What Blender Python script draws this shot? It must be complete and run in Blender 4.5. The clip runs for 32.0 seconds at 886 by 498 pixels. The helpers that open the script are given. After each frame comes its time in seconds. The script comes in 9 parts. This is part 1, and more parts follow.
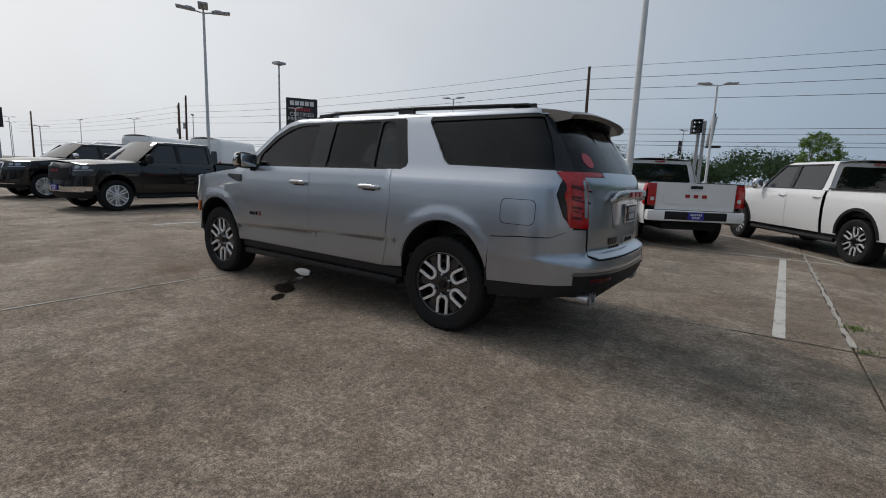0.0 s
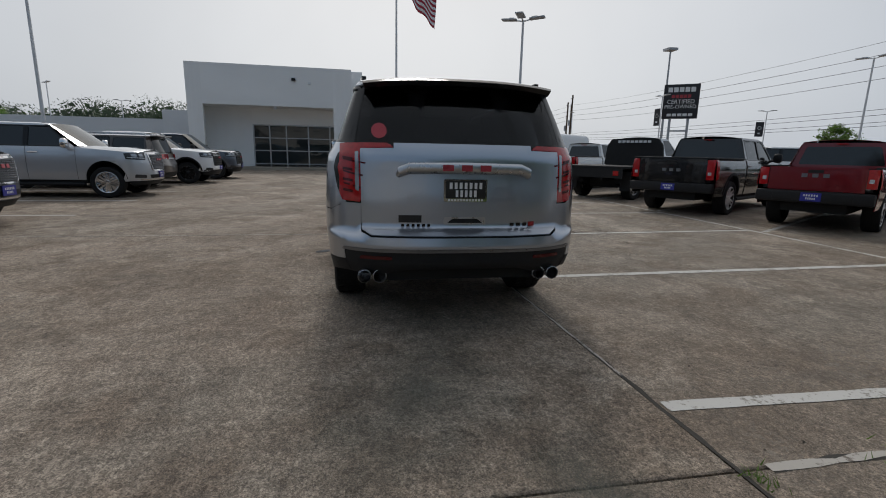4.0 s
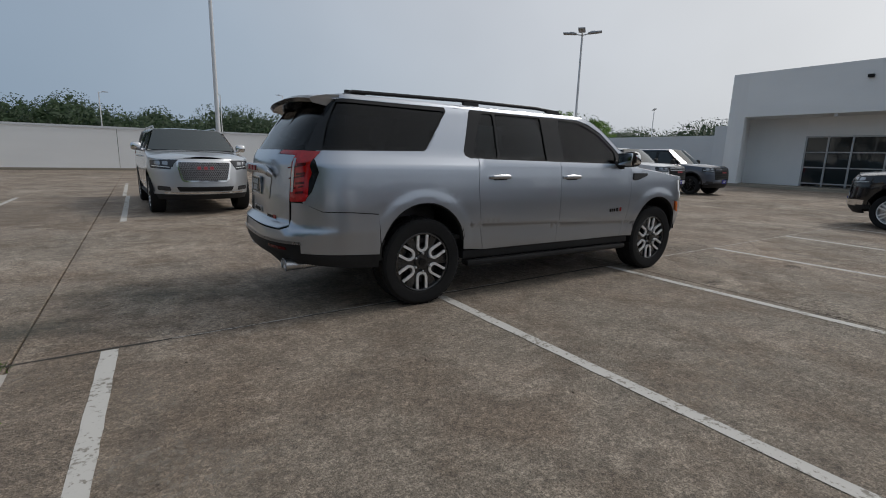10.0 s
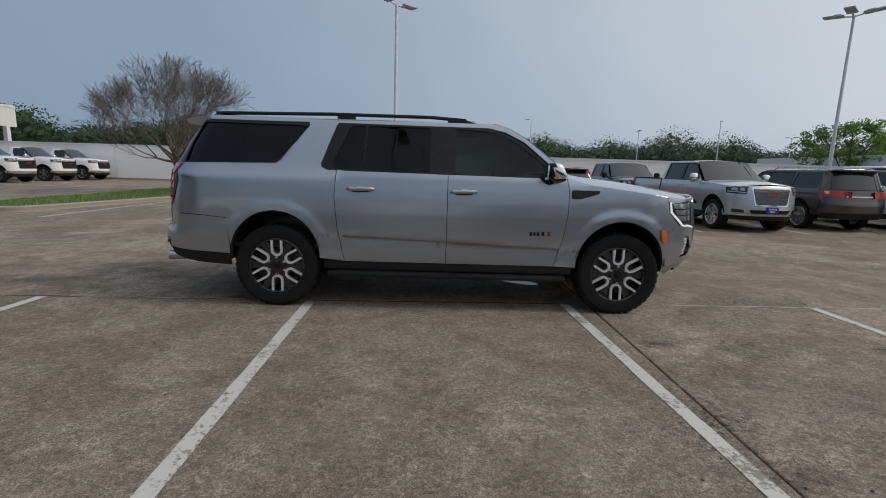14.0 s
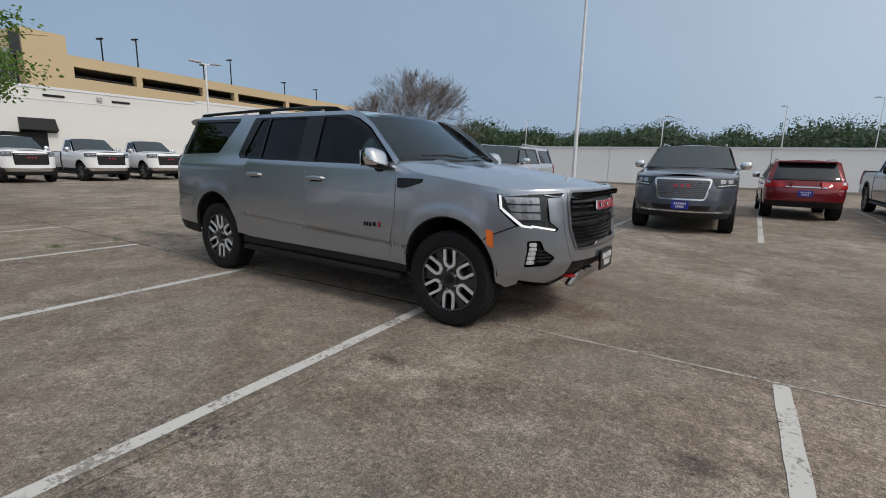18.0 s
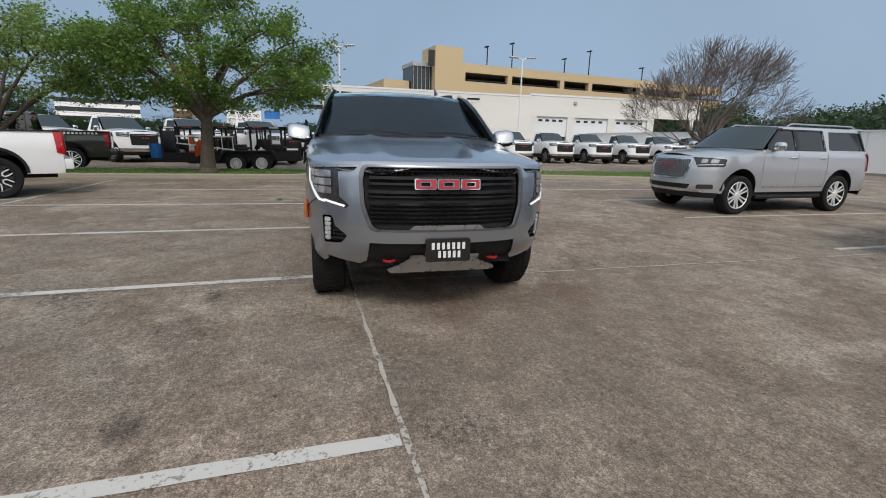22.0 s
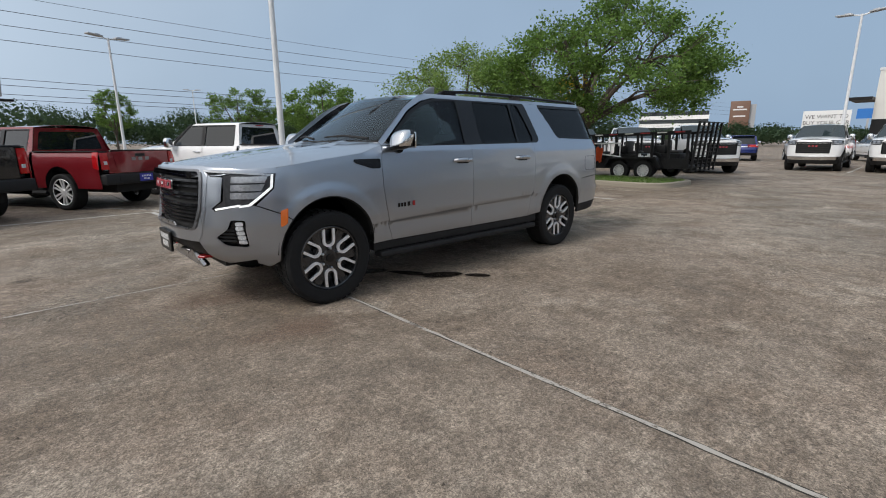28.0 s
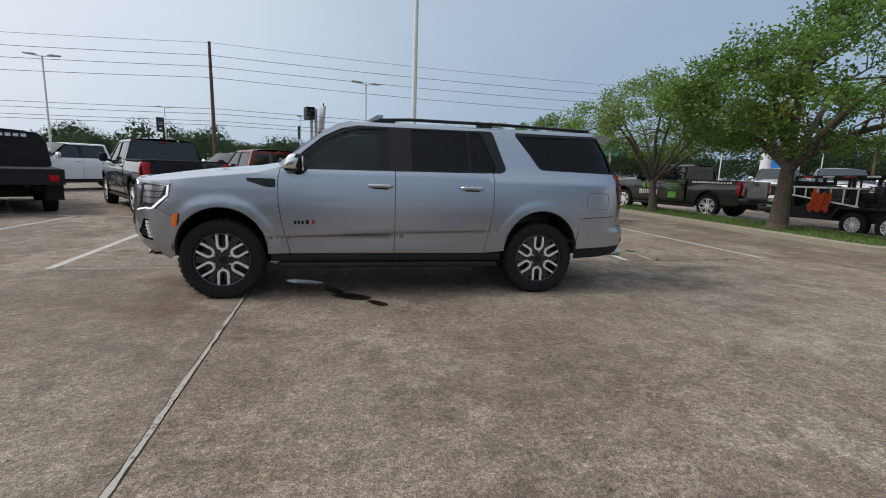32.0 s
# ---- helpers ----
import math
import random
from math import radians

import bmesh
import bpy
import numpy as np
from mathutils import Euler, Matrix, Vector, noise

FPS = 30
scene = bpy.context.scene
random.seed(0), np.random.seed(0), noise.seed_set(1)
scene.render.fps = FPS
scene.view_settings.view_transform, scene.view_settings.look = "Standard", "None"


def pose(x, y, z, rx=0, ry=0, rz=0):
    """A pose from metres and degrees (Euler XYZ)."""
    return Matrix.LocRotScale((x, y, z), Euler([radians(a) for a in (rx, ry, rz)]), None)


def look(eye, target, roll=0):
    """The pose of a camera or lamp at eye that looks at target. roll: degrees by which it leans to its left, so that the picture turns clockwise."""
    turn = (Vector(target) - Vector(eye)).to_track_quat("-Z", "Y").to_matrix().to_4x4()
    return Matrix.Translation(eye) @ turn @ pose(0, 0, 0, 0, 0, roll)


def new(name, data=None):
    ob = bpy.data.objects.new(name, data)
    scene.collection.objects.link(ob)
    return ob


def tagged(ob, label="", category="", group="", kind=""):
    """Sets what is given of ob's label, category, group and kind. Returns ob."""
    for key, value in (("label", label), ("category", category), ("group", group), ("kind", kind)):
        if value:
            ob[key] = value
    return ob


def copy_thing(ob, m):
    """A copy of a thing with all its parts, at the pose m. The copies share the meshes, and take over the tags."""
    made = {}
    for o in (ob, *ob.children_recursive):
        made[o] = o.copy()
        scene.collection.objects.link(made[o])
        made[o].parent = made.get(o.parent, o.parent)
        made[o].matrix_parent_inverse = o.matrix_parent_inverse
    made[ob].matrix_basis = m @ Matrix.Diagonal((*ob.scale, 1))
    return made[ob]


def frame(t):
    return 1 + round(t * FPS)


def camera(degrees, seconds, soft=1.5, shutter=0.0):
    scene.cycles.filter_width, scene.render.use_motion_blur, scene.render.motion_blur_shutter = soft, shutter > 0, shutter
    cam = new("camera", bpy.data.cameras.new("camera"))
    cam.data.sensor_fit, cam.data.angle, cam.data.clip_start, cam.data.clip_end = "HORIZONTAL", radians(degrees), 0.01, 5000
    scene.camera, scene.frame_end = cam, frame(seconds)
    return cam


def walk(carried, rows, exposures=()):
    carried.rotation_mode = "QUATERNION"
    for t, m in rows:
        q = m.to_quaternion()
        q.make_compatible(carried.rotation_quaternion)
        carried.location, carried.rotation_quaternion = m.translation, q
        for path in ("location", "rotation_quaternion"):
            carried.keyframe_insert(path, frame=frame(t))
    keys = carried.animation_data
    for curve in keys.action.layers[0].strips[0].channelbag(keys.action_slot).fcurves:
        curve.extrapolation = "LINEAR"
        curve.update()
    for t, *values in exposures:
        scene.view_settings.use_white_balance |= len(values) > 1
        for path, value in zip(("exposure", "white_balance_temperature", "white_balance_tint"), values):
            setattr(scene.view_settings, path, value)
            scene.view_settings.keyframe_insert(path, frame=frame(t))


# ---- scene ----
cam = camera(86.8, 32.0, soft=1.0)
PATH = [
    (0, (-3.921, 4.172, 1.344), (-2.797, 2.549, 1.023), 2.3),
    (0.5, (-4.326, 3.844, 1.332), (-3.048, 2.34, 1.01), 1.9),
    (1, (-4.713, 3.502, 1.338), (-3.293, 2.132, 1.012), 1.4),
    (1.5, (-5.045, 3.076, 1.352), (-3.505, 1.844, 1.015), 1.3),
    (2, (-5.42, 2.661, 1.363), (-3.779, 1.574, 1.01), 1.5),
    (2.5, (-5.655, 2.174, 1.359), (-3.926, 1.239, 0.986), 1.8),
    (3, (-5.926, 1.7, 1.33), (-4.113, 0.949, 0.942), 1.9),
    (3.5, (-6.09, 1.209, 1.328), (-4.206, 0.669, 0.93), 1.5),
    (4, (-6.215, 0.703, 1.322), (-4.282, 0.378, 0.924), 1.2),
    (4.5, (-6.3, 0.19, 1.349), (-4.342, 0.088, 0.952), 1.4),
    (6.5, (-6.004, -1.906, 1.34), (-4.168, -1.21, 0.963), 1.7),
    (7, (-5.775, -2.362, 1.353), (-4.018, -1.487, 0.969), 1.9),
    (7.5, (-5.565, -2.844, 1.349), (-3.909, -1.793, 0.956), 1.9),
    (8, (-5.303, -3.267, 1.355), (-3.759, -2.055, 0.968), 1.7),
    (8.5, (-4.96, -3.644, 1.365), (-3.532, -2.299, 0.973), 1.7),
    (9, (-4.599, -4.025, 1.369), (-3.293, -2.562, 0.976), 1.4),
    (9.5, (-4.178, -4.316, 1.378), (-3.0, -2.746, 0.992), 1.3),
    (10, (-3.795, -4.654, 1.377), (-2.754, -2.991, 0.987), 1.6),
    (10.5, (-3.384, -4.912, 1.373), (-2.479, -3.169, 0.998), 1.6),
    (11, (-2.966, -5.157, 1.385), (-2.197, -3.348, 1.019), 1.6),
    (11.5, (-2.52, -5.348, 1.406), (-1.893, -3.482, 1.051), 1.1),
    (12, (-2.02, -5.403, 1.412), (-1.522, -3.498, 1.062), 1.0),
    (12.5, (-1.532, -5.506, 1.418), (-1.162, -3.57, 1.076), 1.1),
    (13, (-1.041, -5.519, 1.398), (-0.79, -3.562, 1.067), 1.4),
    (13.5, (-0.567, -5.568, 1.384), (-0.433, -3.6, 1.053), 1.6),
    (14, (-0.108, -5.542, 1.395), (-0.085, -3.57, 1.061), 1.7),
    (14.5, (0.373, -5.518, 1.411), (0.277, -3.55, 1.07), 1.6),
    (15, (0.873, -5.44, 1.416), (0.646, -3.483, 1.068), 1.3),
    (15.5, (1.356, -5.279, 1.401), (1.005, -3.34, 1.056), 1.2),
    (17.5, (3.375, -4.461, 1.37), (2.402, -2.753, 1.0), 1.1),
    (18, (3.806, -4.172, 1.398), (2.708, -2.543, 1.023), 1.3),
    (18.5, (4.247, -3.894, 1.402), (3.016, -2.366, 1.018), 1.5),
    (19, (4.58, -3.486, 1.386), (3.222, -2.073, 0.991), 1.2),
    (19.5, (4.942, -3.129, 1.365), (3.46, -1.85, 0.951), 1.1),
    (20, (5.206, -2.72, 1.357), (3.609, -1.591, 0.937), 1.2),
    (20.5, (5.458, -2.292, 1.354), (3.765, -1.315, 0.929), 1.7),
    (21, (5.656, -1.855, 1.359), (3.887, -1.029, 0.923), 1.7),
    (21.5, (5.788, -1.366, 1.361), (3.957, -0.697, 0.914), 1.4),
    (22, (5.967, -0.899, 1.369), (4.084, -0.399, 0.914), 1.5),
    (22.5, (5.991, -0.39, 1.375), (4.07, -0.063, 0.922), 1.3),
    (23, (6.035, 0.129, 1.36), (4.092, 0.282, 0.911), 1.1),
    (23.5, (5.975, 0.63, 1.356), (4.026, 0.612, 0.907), 1.0),
    (24, (5.877, 1.138, 1.345), (3.939, 0.944, 0.89), 1.0),
    (24.5, (5.731, 1.65, 1.363), (3.822, 1.27, 0.905), 1.1),
    (25, (5.503, 2.137, 1.373), (3.64, 1.569, 0.917), 1.0),
    (25.5, (5.291, 2.608, 1.377), (3.49, 1.866, 0.923), 0.7),
    (26, (5.006, 3.024, 1.372), (3.278, 2.127, 0.915), 0.4),
    (26.5, (4.758, 3.462, 1.358), (3.118, 2.411, 0.905), -0.1),
    (28.5, (3.208, 4.845, 1.384), (2.007, 3.307, 0.946), 0.1),
    (29, (2.777, 5.159, 1.383), (1.689, 3.534, 0.963), 0.8),
    (29.5, (2.316, 5.373, 1.381), (1.339, 3.674, 0.982), 1.4),
    (30, (1.909, 5.612, 1.363), (1.034, 3.856, 0.976), 2.2),
    (30.5, (1.503, 5.755, 1.371), (0.737, 3.948, 0.988), 2.5),
    (31, (1.129, 5.855, 1.375), (0.484, 3.998, 1.006), 2.4),
    (31.5, (0.804, 5.952, 1.39), (0.278, 4.056, 1.033), 2.3),
    (32, (0.523, 5.956, 1.386), (0.102, 4.03, 1.051), 2.1),
]
walk(cam, [(t, look(eye, target, roll)) for t, eye, target, roll in PATH],
     exposures=[(0, 0.16), (1, -0.02), (2, -0.02), (4, 0.06), (7, -0.02), (9, 0.12), (12, 0.16), (14, 0.27), (15.5, 0.36), (18, 0.53), (20, 0.58), (24, 0.68), (26, 0.68), (29, 0.72), (32, 0.66)])

# ---- world, sun, exposure ----
SUN_AZ, SUN_EL = -4.0, 46.0          # degrees from the car's nose towards its left side, and up
sun_dir = Vector((math.cos(radians(SUN_EL)) * math.cos(radians(SUN_AZ)),
                  math.cos(radians(SUN_EL)) * math.sin(radians(SUN_AZ)), math.sin(radians(SUN_EL))))
world = bpy.data.worlds.new("hazy_sky")
scene.world = world
world.use_nodes = True
wt = world.node_tree
wt.nodes.clear()


def wnode(kind, **kw):
    n = wt.nodes.new(kind)
    for k, v in kw.items():
        n.inputs[int(k[1:])].default_value = v
    return n


w_out = wnode("ShaderNodeOutputWorld")
w_bg = wnode("ShaderNodeBackground", i1=1.0)
w_sky = wt.nodes.new("ShaderNodeTexSky")
w_sky.sky_type, w_sky.sun_disc = "NISHITA", False
w_sky.sun_elevation, w_sky.sun_rotation = radians(SUN_EL), radians(90 - SUN_AZ)
w_sky.air_density, w_sky.dust_density, w_sky.ozone_density = 1.0, 6.0, 2.0
w_scale = wt.nodes.new("ShaderNodeVectorMath")
w_scale.operation = "SCALE"
w_scale.inputs[3].default_value = 0.055
w_geo = wt.nodes.new("ShaderNodeTexCoord")
w_dot = wt.nodes.new("ShaderNodeVectorMath")
w_dot.operation = "DOT_PRODUCT"
w_dot.inputs[1].default_value = sun_dir
w_ramp = wt.nodes.new("ShaderNodeValToRGB")
w_map = wnode("ShaderNodeMapRange", i1=-1.0, i2=1.0)
el = w_ramp.color_ramp.elements
el[0].position, el[0].color = 0.15, (0.197, 0.276, 0.378, 1)
el[1].position, el[1].color = 1.0, (0.79, 0.80, 0.805, 1)
for pos, col in ((0.42, (0.235, 0.312, 0.41, 1)), (0.60, (0.34, 0.41, 0.495, 1)), (0.78, (0.525, 0.56, 0.61, 1))):
    e = el.new(pos)
    e.color = col
# the haze grows lighter towards the horizon and carries faint cloud
w_sep = wt.nodes.new("ShaderNodeSeparateXYZ")
w_hor = wnode("ShaderNodeMapRange", i1=0.0, i2=0.38, i3=1.15, i4=0.98)
w_noise = wnode("ShaderNodeTexNoise", i2=1.6, i3=4.0, i4=0.55)
w_cl = wnode("ShaderNodeMapRange", i1=0.3, i2=0.7, i3=0.93, i4=1.07)
w_m1 = wt.nodes.new("ShaderNodeMath")
w_m1.operation = "MULTIPLY"
w_haze = wt.nodes.new("ShaderNodeVectorMath")
w_haze.operation = "SCALE"
w_mix = wt.nodes.new("ShaderNodeMix")
w_mix.data_type = "RGBA"
w_mix.inputs[0].default_value = 0.80
L = wt.links.new
L(w_geo.outputs["Generated"], w_dot.inputs[0])
L(w_dot.outputs["Value"], w_map.inputs[0])
L(w_map.outputs[0], w_ramp.inputs[0])
L(w_geo.outputs["Generated"], w_sep.inputs[0])
L(w_sep.outputs[2], w_hor.inputs[0])
L(w_geo.outputs["Generated"], w_noise.inputs["Vector"])
L(w_noise.outputs[0], w_cl.inputs[0])
L(w_hor.outputs[0], w_m1.inputs[0])
L(w_cl.outputs[0], w_m1.inputs[1])
L(w_ramp.outputs[0], w_haze.inputs[0])
L(w_m1.outputs[0], w_haze.inputs[3])
L(w_sky.outputs[0], w_scale.inputs[0])
L(w_scale.outputs[0], w_mix.inputs[6])
L(w_haze.outputs[0], w_mix.inputs[7])
L(w_mix.outputs[2], w_bg.inputs[0])
L(w_bg.outputs[0], w_out.inputs[0])

sun = new("sun", bpy.data.lights.new("sun", "SUN"))
sun.data.energy, sun.data.angle, sun.data.color = 1.1, radians(12), (1.0, 0.965, 0.925)
sun.matrix_world = look(sun_dir * 60, (0, 0, 0))
scene.view_settings.exposure = 0.0


# ---- materials ----
class Mat:
    """A small writer of node materials."""

    def __init__(self, name):
        self.m = bpy.data.materials.new(name)
        self.m.use_nodes = True
        self.t = self.m.node_tree
        self.b = self.t.nodes["Principled BSDF"]

    def node(self, kind, **kw):
        n = self.t.nodes.new(kind)
        for k, v in kw.items():
            if k[0] == "i" and k[1:].isdigit():
                n.inputs[int(k[1:])].default_value = v
            else:
                setattr(n, k, v)
        return n

    def link(self, a, b):
        self.t.links.new(a, b)

    def noise(self, scale, detail=4.0, rough=0.55, where="Position", stretch=None):
        src = self.node("ShaderNodeNewGeometry").outputs["Position"] if where == "Position" else self.node("ShaderNodeTexCoord").outputs[where]
        if stretch:
            mp = self.node("ShaderNodeMapping")
            mp.inputs[3].default_value = stretch
            self.link(src, mp.inputs[0])
            src = mp.outputs[0]
        n = self.node("ShaderNodeTexNoise", i2=scale, i3=detail, i4=rough)
        self.link(src, n.inputs["Vector"])
        return n.outputs[0]

    def rng(self, val, a, b, c, d):
        n = self.node("ShaderNodeMapRange", i1=a, i2=b, i3=c, i4=d)
        self.link(val, n.inputs[0])
        return n.outputs[0]

    def mix(self, fac, a, b, mode="MIX"):
        n = self.node("ShaderNodeMix", data_type="RGBA", blend_type=mode)
        for s, v in ((n.inputs[0], fac), (n.inputs[6], a), (n.inputs[7], b)):
            if hasattr(v, "is_linked"):
                self.link(v, s)
            elif isinstance(v, (int, float)):
                s.default_value = v
            else:
                s.default_value = (*v, 1)
        return n.outputs[2]

    def color(self, v):
        if hasattr(v, "is_linked"):
            self.link(v, self.b.inputs["Base Color"])
        else:
            self.b.inputs["Base Color"].default_value = (*v, 1)

    def put(self, **kw):
        for k, v in kw.items():
            s = self.b.inputs[k.replace("_", " ")]
            if hasattr(v, "is_linked"):
                self.link(v, s)
            else:
                s.default_value = v

    def bump(self, height, strength, dist):
        n = self.node("ShaderNodeBump", i0=strength, i1=dist)
        self.link(height, n.inputs["Height"] if "Height" in n.inputs else n.inputs[2])
        self.link(n.outputs[0], self.b.inputs["Normal"])


def plain(name, col, rough=0.5, metal=0.0, var=0.12, scale=14.0, bump=0.0, coat=0.0, where="Object", spec=0.5):
    """A surface of one colour with dirt at two scales."""
    a = Mat(name)
    dark = tuple(c * (1 - var) for c in col)
    lite = tuple(min(1, c * (1 + var)) for c in col)
    n1 = a.noise(scale, where=where)
    n2 = a.noise(scale * 0.13, 3.0, where=where)
    c1 = a.mix(a.rng(n1, 0.3, 0.7, 0, 1), dark, lite)
    a.color(a.mix(a.rng(n2, 0.35, 0.75, 0, 0.5), c1, tuple(c * (1 - 1.2 * var) for c in col)))
    a.put(Metallic=metal, Roughness=a.rng(n1, 0.3, 0.7, max(0.02, rough - 0.06), min(1, rough + 0.06)), Coat_Weight=coat, Coat_Roughness=0.03, Specular_IOR_Level=spec)
    if bump:
        a.bump(a.noise(scale * 6, where=where), bump, 0.004)
    return a.m


def paint(name, col, metal=0.0, rough=0.32, flake=0.0, spec=0.25):
    """Car paint with clear coat and a film of dust."""
    a = Mat(name)
    dust = a.noise(5.0, 5.0, where="Object")
    base = a.mix(a.rng(dust, 0.45, 0.8, 0, 0.015), col, (0.32, 0.30, 0.27))
    if flake:
        v = a.node("ShaderNodeTexVoronoi", i2=900.0)
        a.link(a.node("ShaderNodeTexCoord").outputs["Object"], v.inputs["Vector"])
        base = a.mix(flake, base, v.outputs["Color"], "SOFT_LIGHT")
    a.color(base)
    a.put(Metallic=metal, Roughness=rough, Specular_IOR_Level=spec, Coat_Weight=1.0, Coat_Roughness=a.rng(dust, 0.4, 0.8, 0.02, 0.10))
    return a.m


def tinted(name, col=(0.012, 0.014, 0.016), ior=1.5):
    a = Mat(name)
    d = a.noise(3.0, 4.0, where="Object")
    a.color(col)
    a.put(Roughness=a.rng(d, 0.4, 0.8, 0.01, 0.05), Specular_IOR_Level=0.55, IOR=ior)
    return a.m


def clear_glass(name, tint=(0.55, 0.60, 0.58), ior=1.5, gloss=(1.0, 1.0, 1.0)):
    """A thin pane: mostly passes light, reflects by its Fresnel gloss."""
    a = Mat(name)
    tr = a.node("ShaderNodeBsdfTransparent")
    tr.inputs[0].default_value = (*tint, 1)
    gl = a.node("ShaderNodeBsdfGlossy")
    gl.inputs[0].default_value = (*gloss, 1)
    gl.inputs[1].default_value = 0.015
    fr = a.node("ShaderNodeFresnel", i0=ior)
    mx = a.node("ShaderNodeMixShader")
    a.link(fr.outputs[0], mx.inputs[0])
    a.link(tr.outputs[0], mx.inputs[1])
    a.link(gl.outputs[0], mx.inputs[2])
    a.link(mx.outputs[0], a.t.nodes["Material Output"].inputs[0])
    return a.m


def glowing(name, col, strength):
    a = Mat(name)
    a.color(col)
    a.put(Emission_Color=(*col, 1), Emission_Strength=strength, Roughness=0.2)
    return a.m


def concrete(name, shade=1.0):
    """Brushed lot concrete: blotches, exposed grit, tyre film, pale scuffs."""
    a = Mat(name)
    k = lambda r, g, b: (r * shade * 1.05, g * shade, b * shade * 0.945)
    big = a.noise(0.17, 5.0, 0.62)
    mid = a.noise(1.1, 8.0, 0.68)
    clump = a.noise(5.5, 6.0, 0.70)
    brush = a.noise(1.0, 6.0, 0.72, stretch=(11.0, 38.0, 1.0))
    grit = a.noise(70.0, 4.0, 0.75)
    fine = a.noise(190.0, 2.0, 0.7)
    film = a.noise(1.0, 5.0, 0.6, stretch=(0.30, 2.4, 1.0))
    lane = a.noise(0.11, 4.0, 0.60)
    c = a.mix(a.rng(big, 0.38, 0.62, 0, 1), k(0.172, 0.140, 0.111), k(0.285, 0.252, 0.216))
    c = a.mix(a.rng(lane, 0.46, 0.60, 0, 0.55), c, k(0.142, 0.136, 0.118))
    c = a.mix(a.rng(mid, 0.47, 0.60, 0, 0.74), c, k(0.135, 0.108, 0.085))
    c = a.mix(a.rng(film, 0.50, 0.74, 0, 0.14), c, k(0.105, 0.098, 0.090))
    tread = a.noise(2.4, 8.0, 0.72)
    c = a.mix(a.rng(tread, 0.50, 0.60, 0, 0.48), c, k(0.105, 0.086, 0.070))
    scuff = a.noise(0.62, 7.0, 0.70)
    c = a.mix(a.rng(scuff, 0.53, 0.62, 0, 0.62), c, k(0.345, 0.312, 0.27))
    pock = a.noise(1.9, 3.0, 0.55)
    c = a.mix(a.rng(pock, 0.62, 0.70, 0, 0.42), c, k(0.33, 0.295, 0.25))
    scour = a.noise(1.0, 4.0, 0.6, stretch=(2.2, 0.55, 1.0))
    c = a.mix(a.rng(scour, 0.60, 0.68, 0, 0.40), c, k(0.085, 0.076, 0.068))
    rust = a.noise(0.33, 4.0, 0.6)
    c = a.mix(a.rng(rust, 0.50, 0.66, 0, 0.50), c, k(0.205, 0.160, 0.127))
    c = a.mix(1.0, c, a.rng(clump, 0.34, 0.66, 0.76, 1.22), "MULTIPLY")
    c = a.mix(1.0, c, a.rng(brush, 0.30, 0.70, 0.78, 1.22), "MULTIPLY")
    for sc, lo, hi in ((40.0, 0.84, 1.16), (150.0, 0.60, 1.45)):
        v = a.node("ShaderNodeTexVoronoi", i2=sc)
        a.link(a.node("ShaderNodeNewGeometry").outputs["Position"], v.inputs["Vector"])
        c = a.mix(1.0, c, a.rng(v.outputs["Color"], 0.2, 0.8, lo, hi), "MULTIPLY")
    speck = a.noise(27.0, 6.0, 0.82)
    c = a.mix(1.0, c, a.rng(speck, 0.40, 0.60, 0.70, 1.30), "MULTIPLY")
    worn = a.rng(a.noise(0.42, 4.0, 0.65), 0.42, 0.60, 0.38, 1.0)
    gm = a.node("ShaderNodeMath", operation="MULTIPLY")
    a.link(a.rng(grit, 0.50, 0.62, 0, 0.80), gm.inputs[0])
    a.link(worn, gm.inputs[1])
    c = a.mix(gm.outputs[0], c, k(0.062, 0.055, 0.049))
    pale = a.node("ShaderNodeMath", operation="MULTIPLY")
    a.link(a.rng(fine, 0.56, 0.70, 0, 0.70), pale.inputs[0])
    a.link(worn, pale.inputs[1])
    c = a.mix(pale.outputs[0], c, k(0.42, 0.39, 0.355))
    ob = a.node("ShaderNodeObjectInfo")
    c = a.mix(a.rng(ob.outputs["Random"], 0, 1, 0, 0.18), c, k(0.14, 0.125, 0.108))
    a.color(c)
    a.put(Roughness=a.rng(mid, 0.3, 0.7, 0.60, 0.86), Specular_IOR_Level=0.15)
    hs_ = a.node("ShaderNodeMath", operation="ADD")
    a.link(grit, hs_.inputs[0])
    a.link(brush, hs_.inputs[1])
    a.bump(hs_.outputs[0], 1.0, 0.008)
    return a.m


def worn_paint(name, col=(0.72, 0.70, 0.65), under=(0.22, 0.20, 0.17), wear=0.5):
    a = Mat(name)
    n = a.noise(30.0, 5.0, 0.7)
    m = a.noise(3.0, 3.0, 0.6)
    s = a.node("ShaderNodeMath", operation="ADD")
    a.link(n, s.inputs[0])
    a.link(a.rng(m, 0.3, 0.7, -0.14, 0.14), s.inputs[1])
    a.color(a.mix(a.rng(s.outputs[0], wear, wear + 0.09, 0, 1), col, under))
    a.put(Roughness=0.8)
    a.bump(n, 0.3, 0.003)
    return a.m


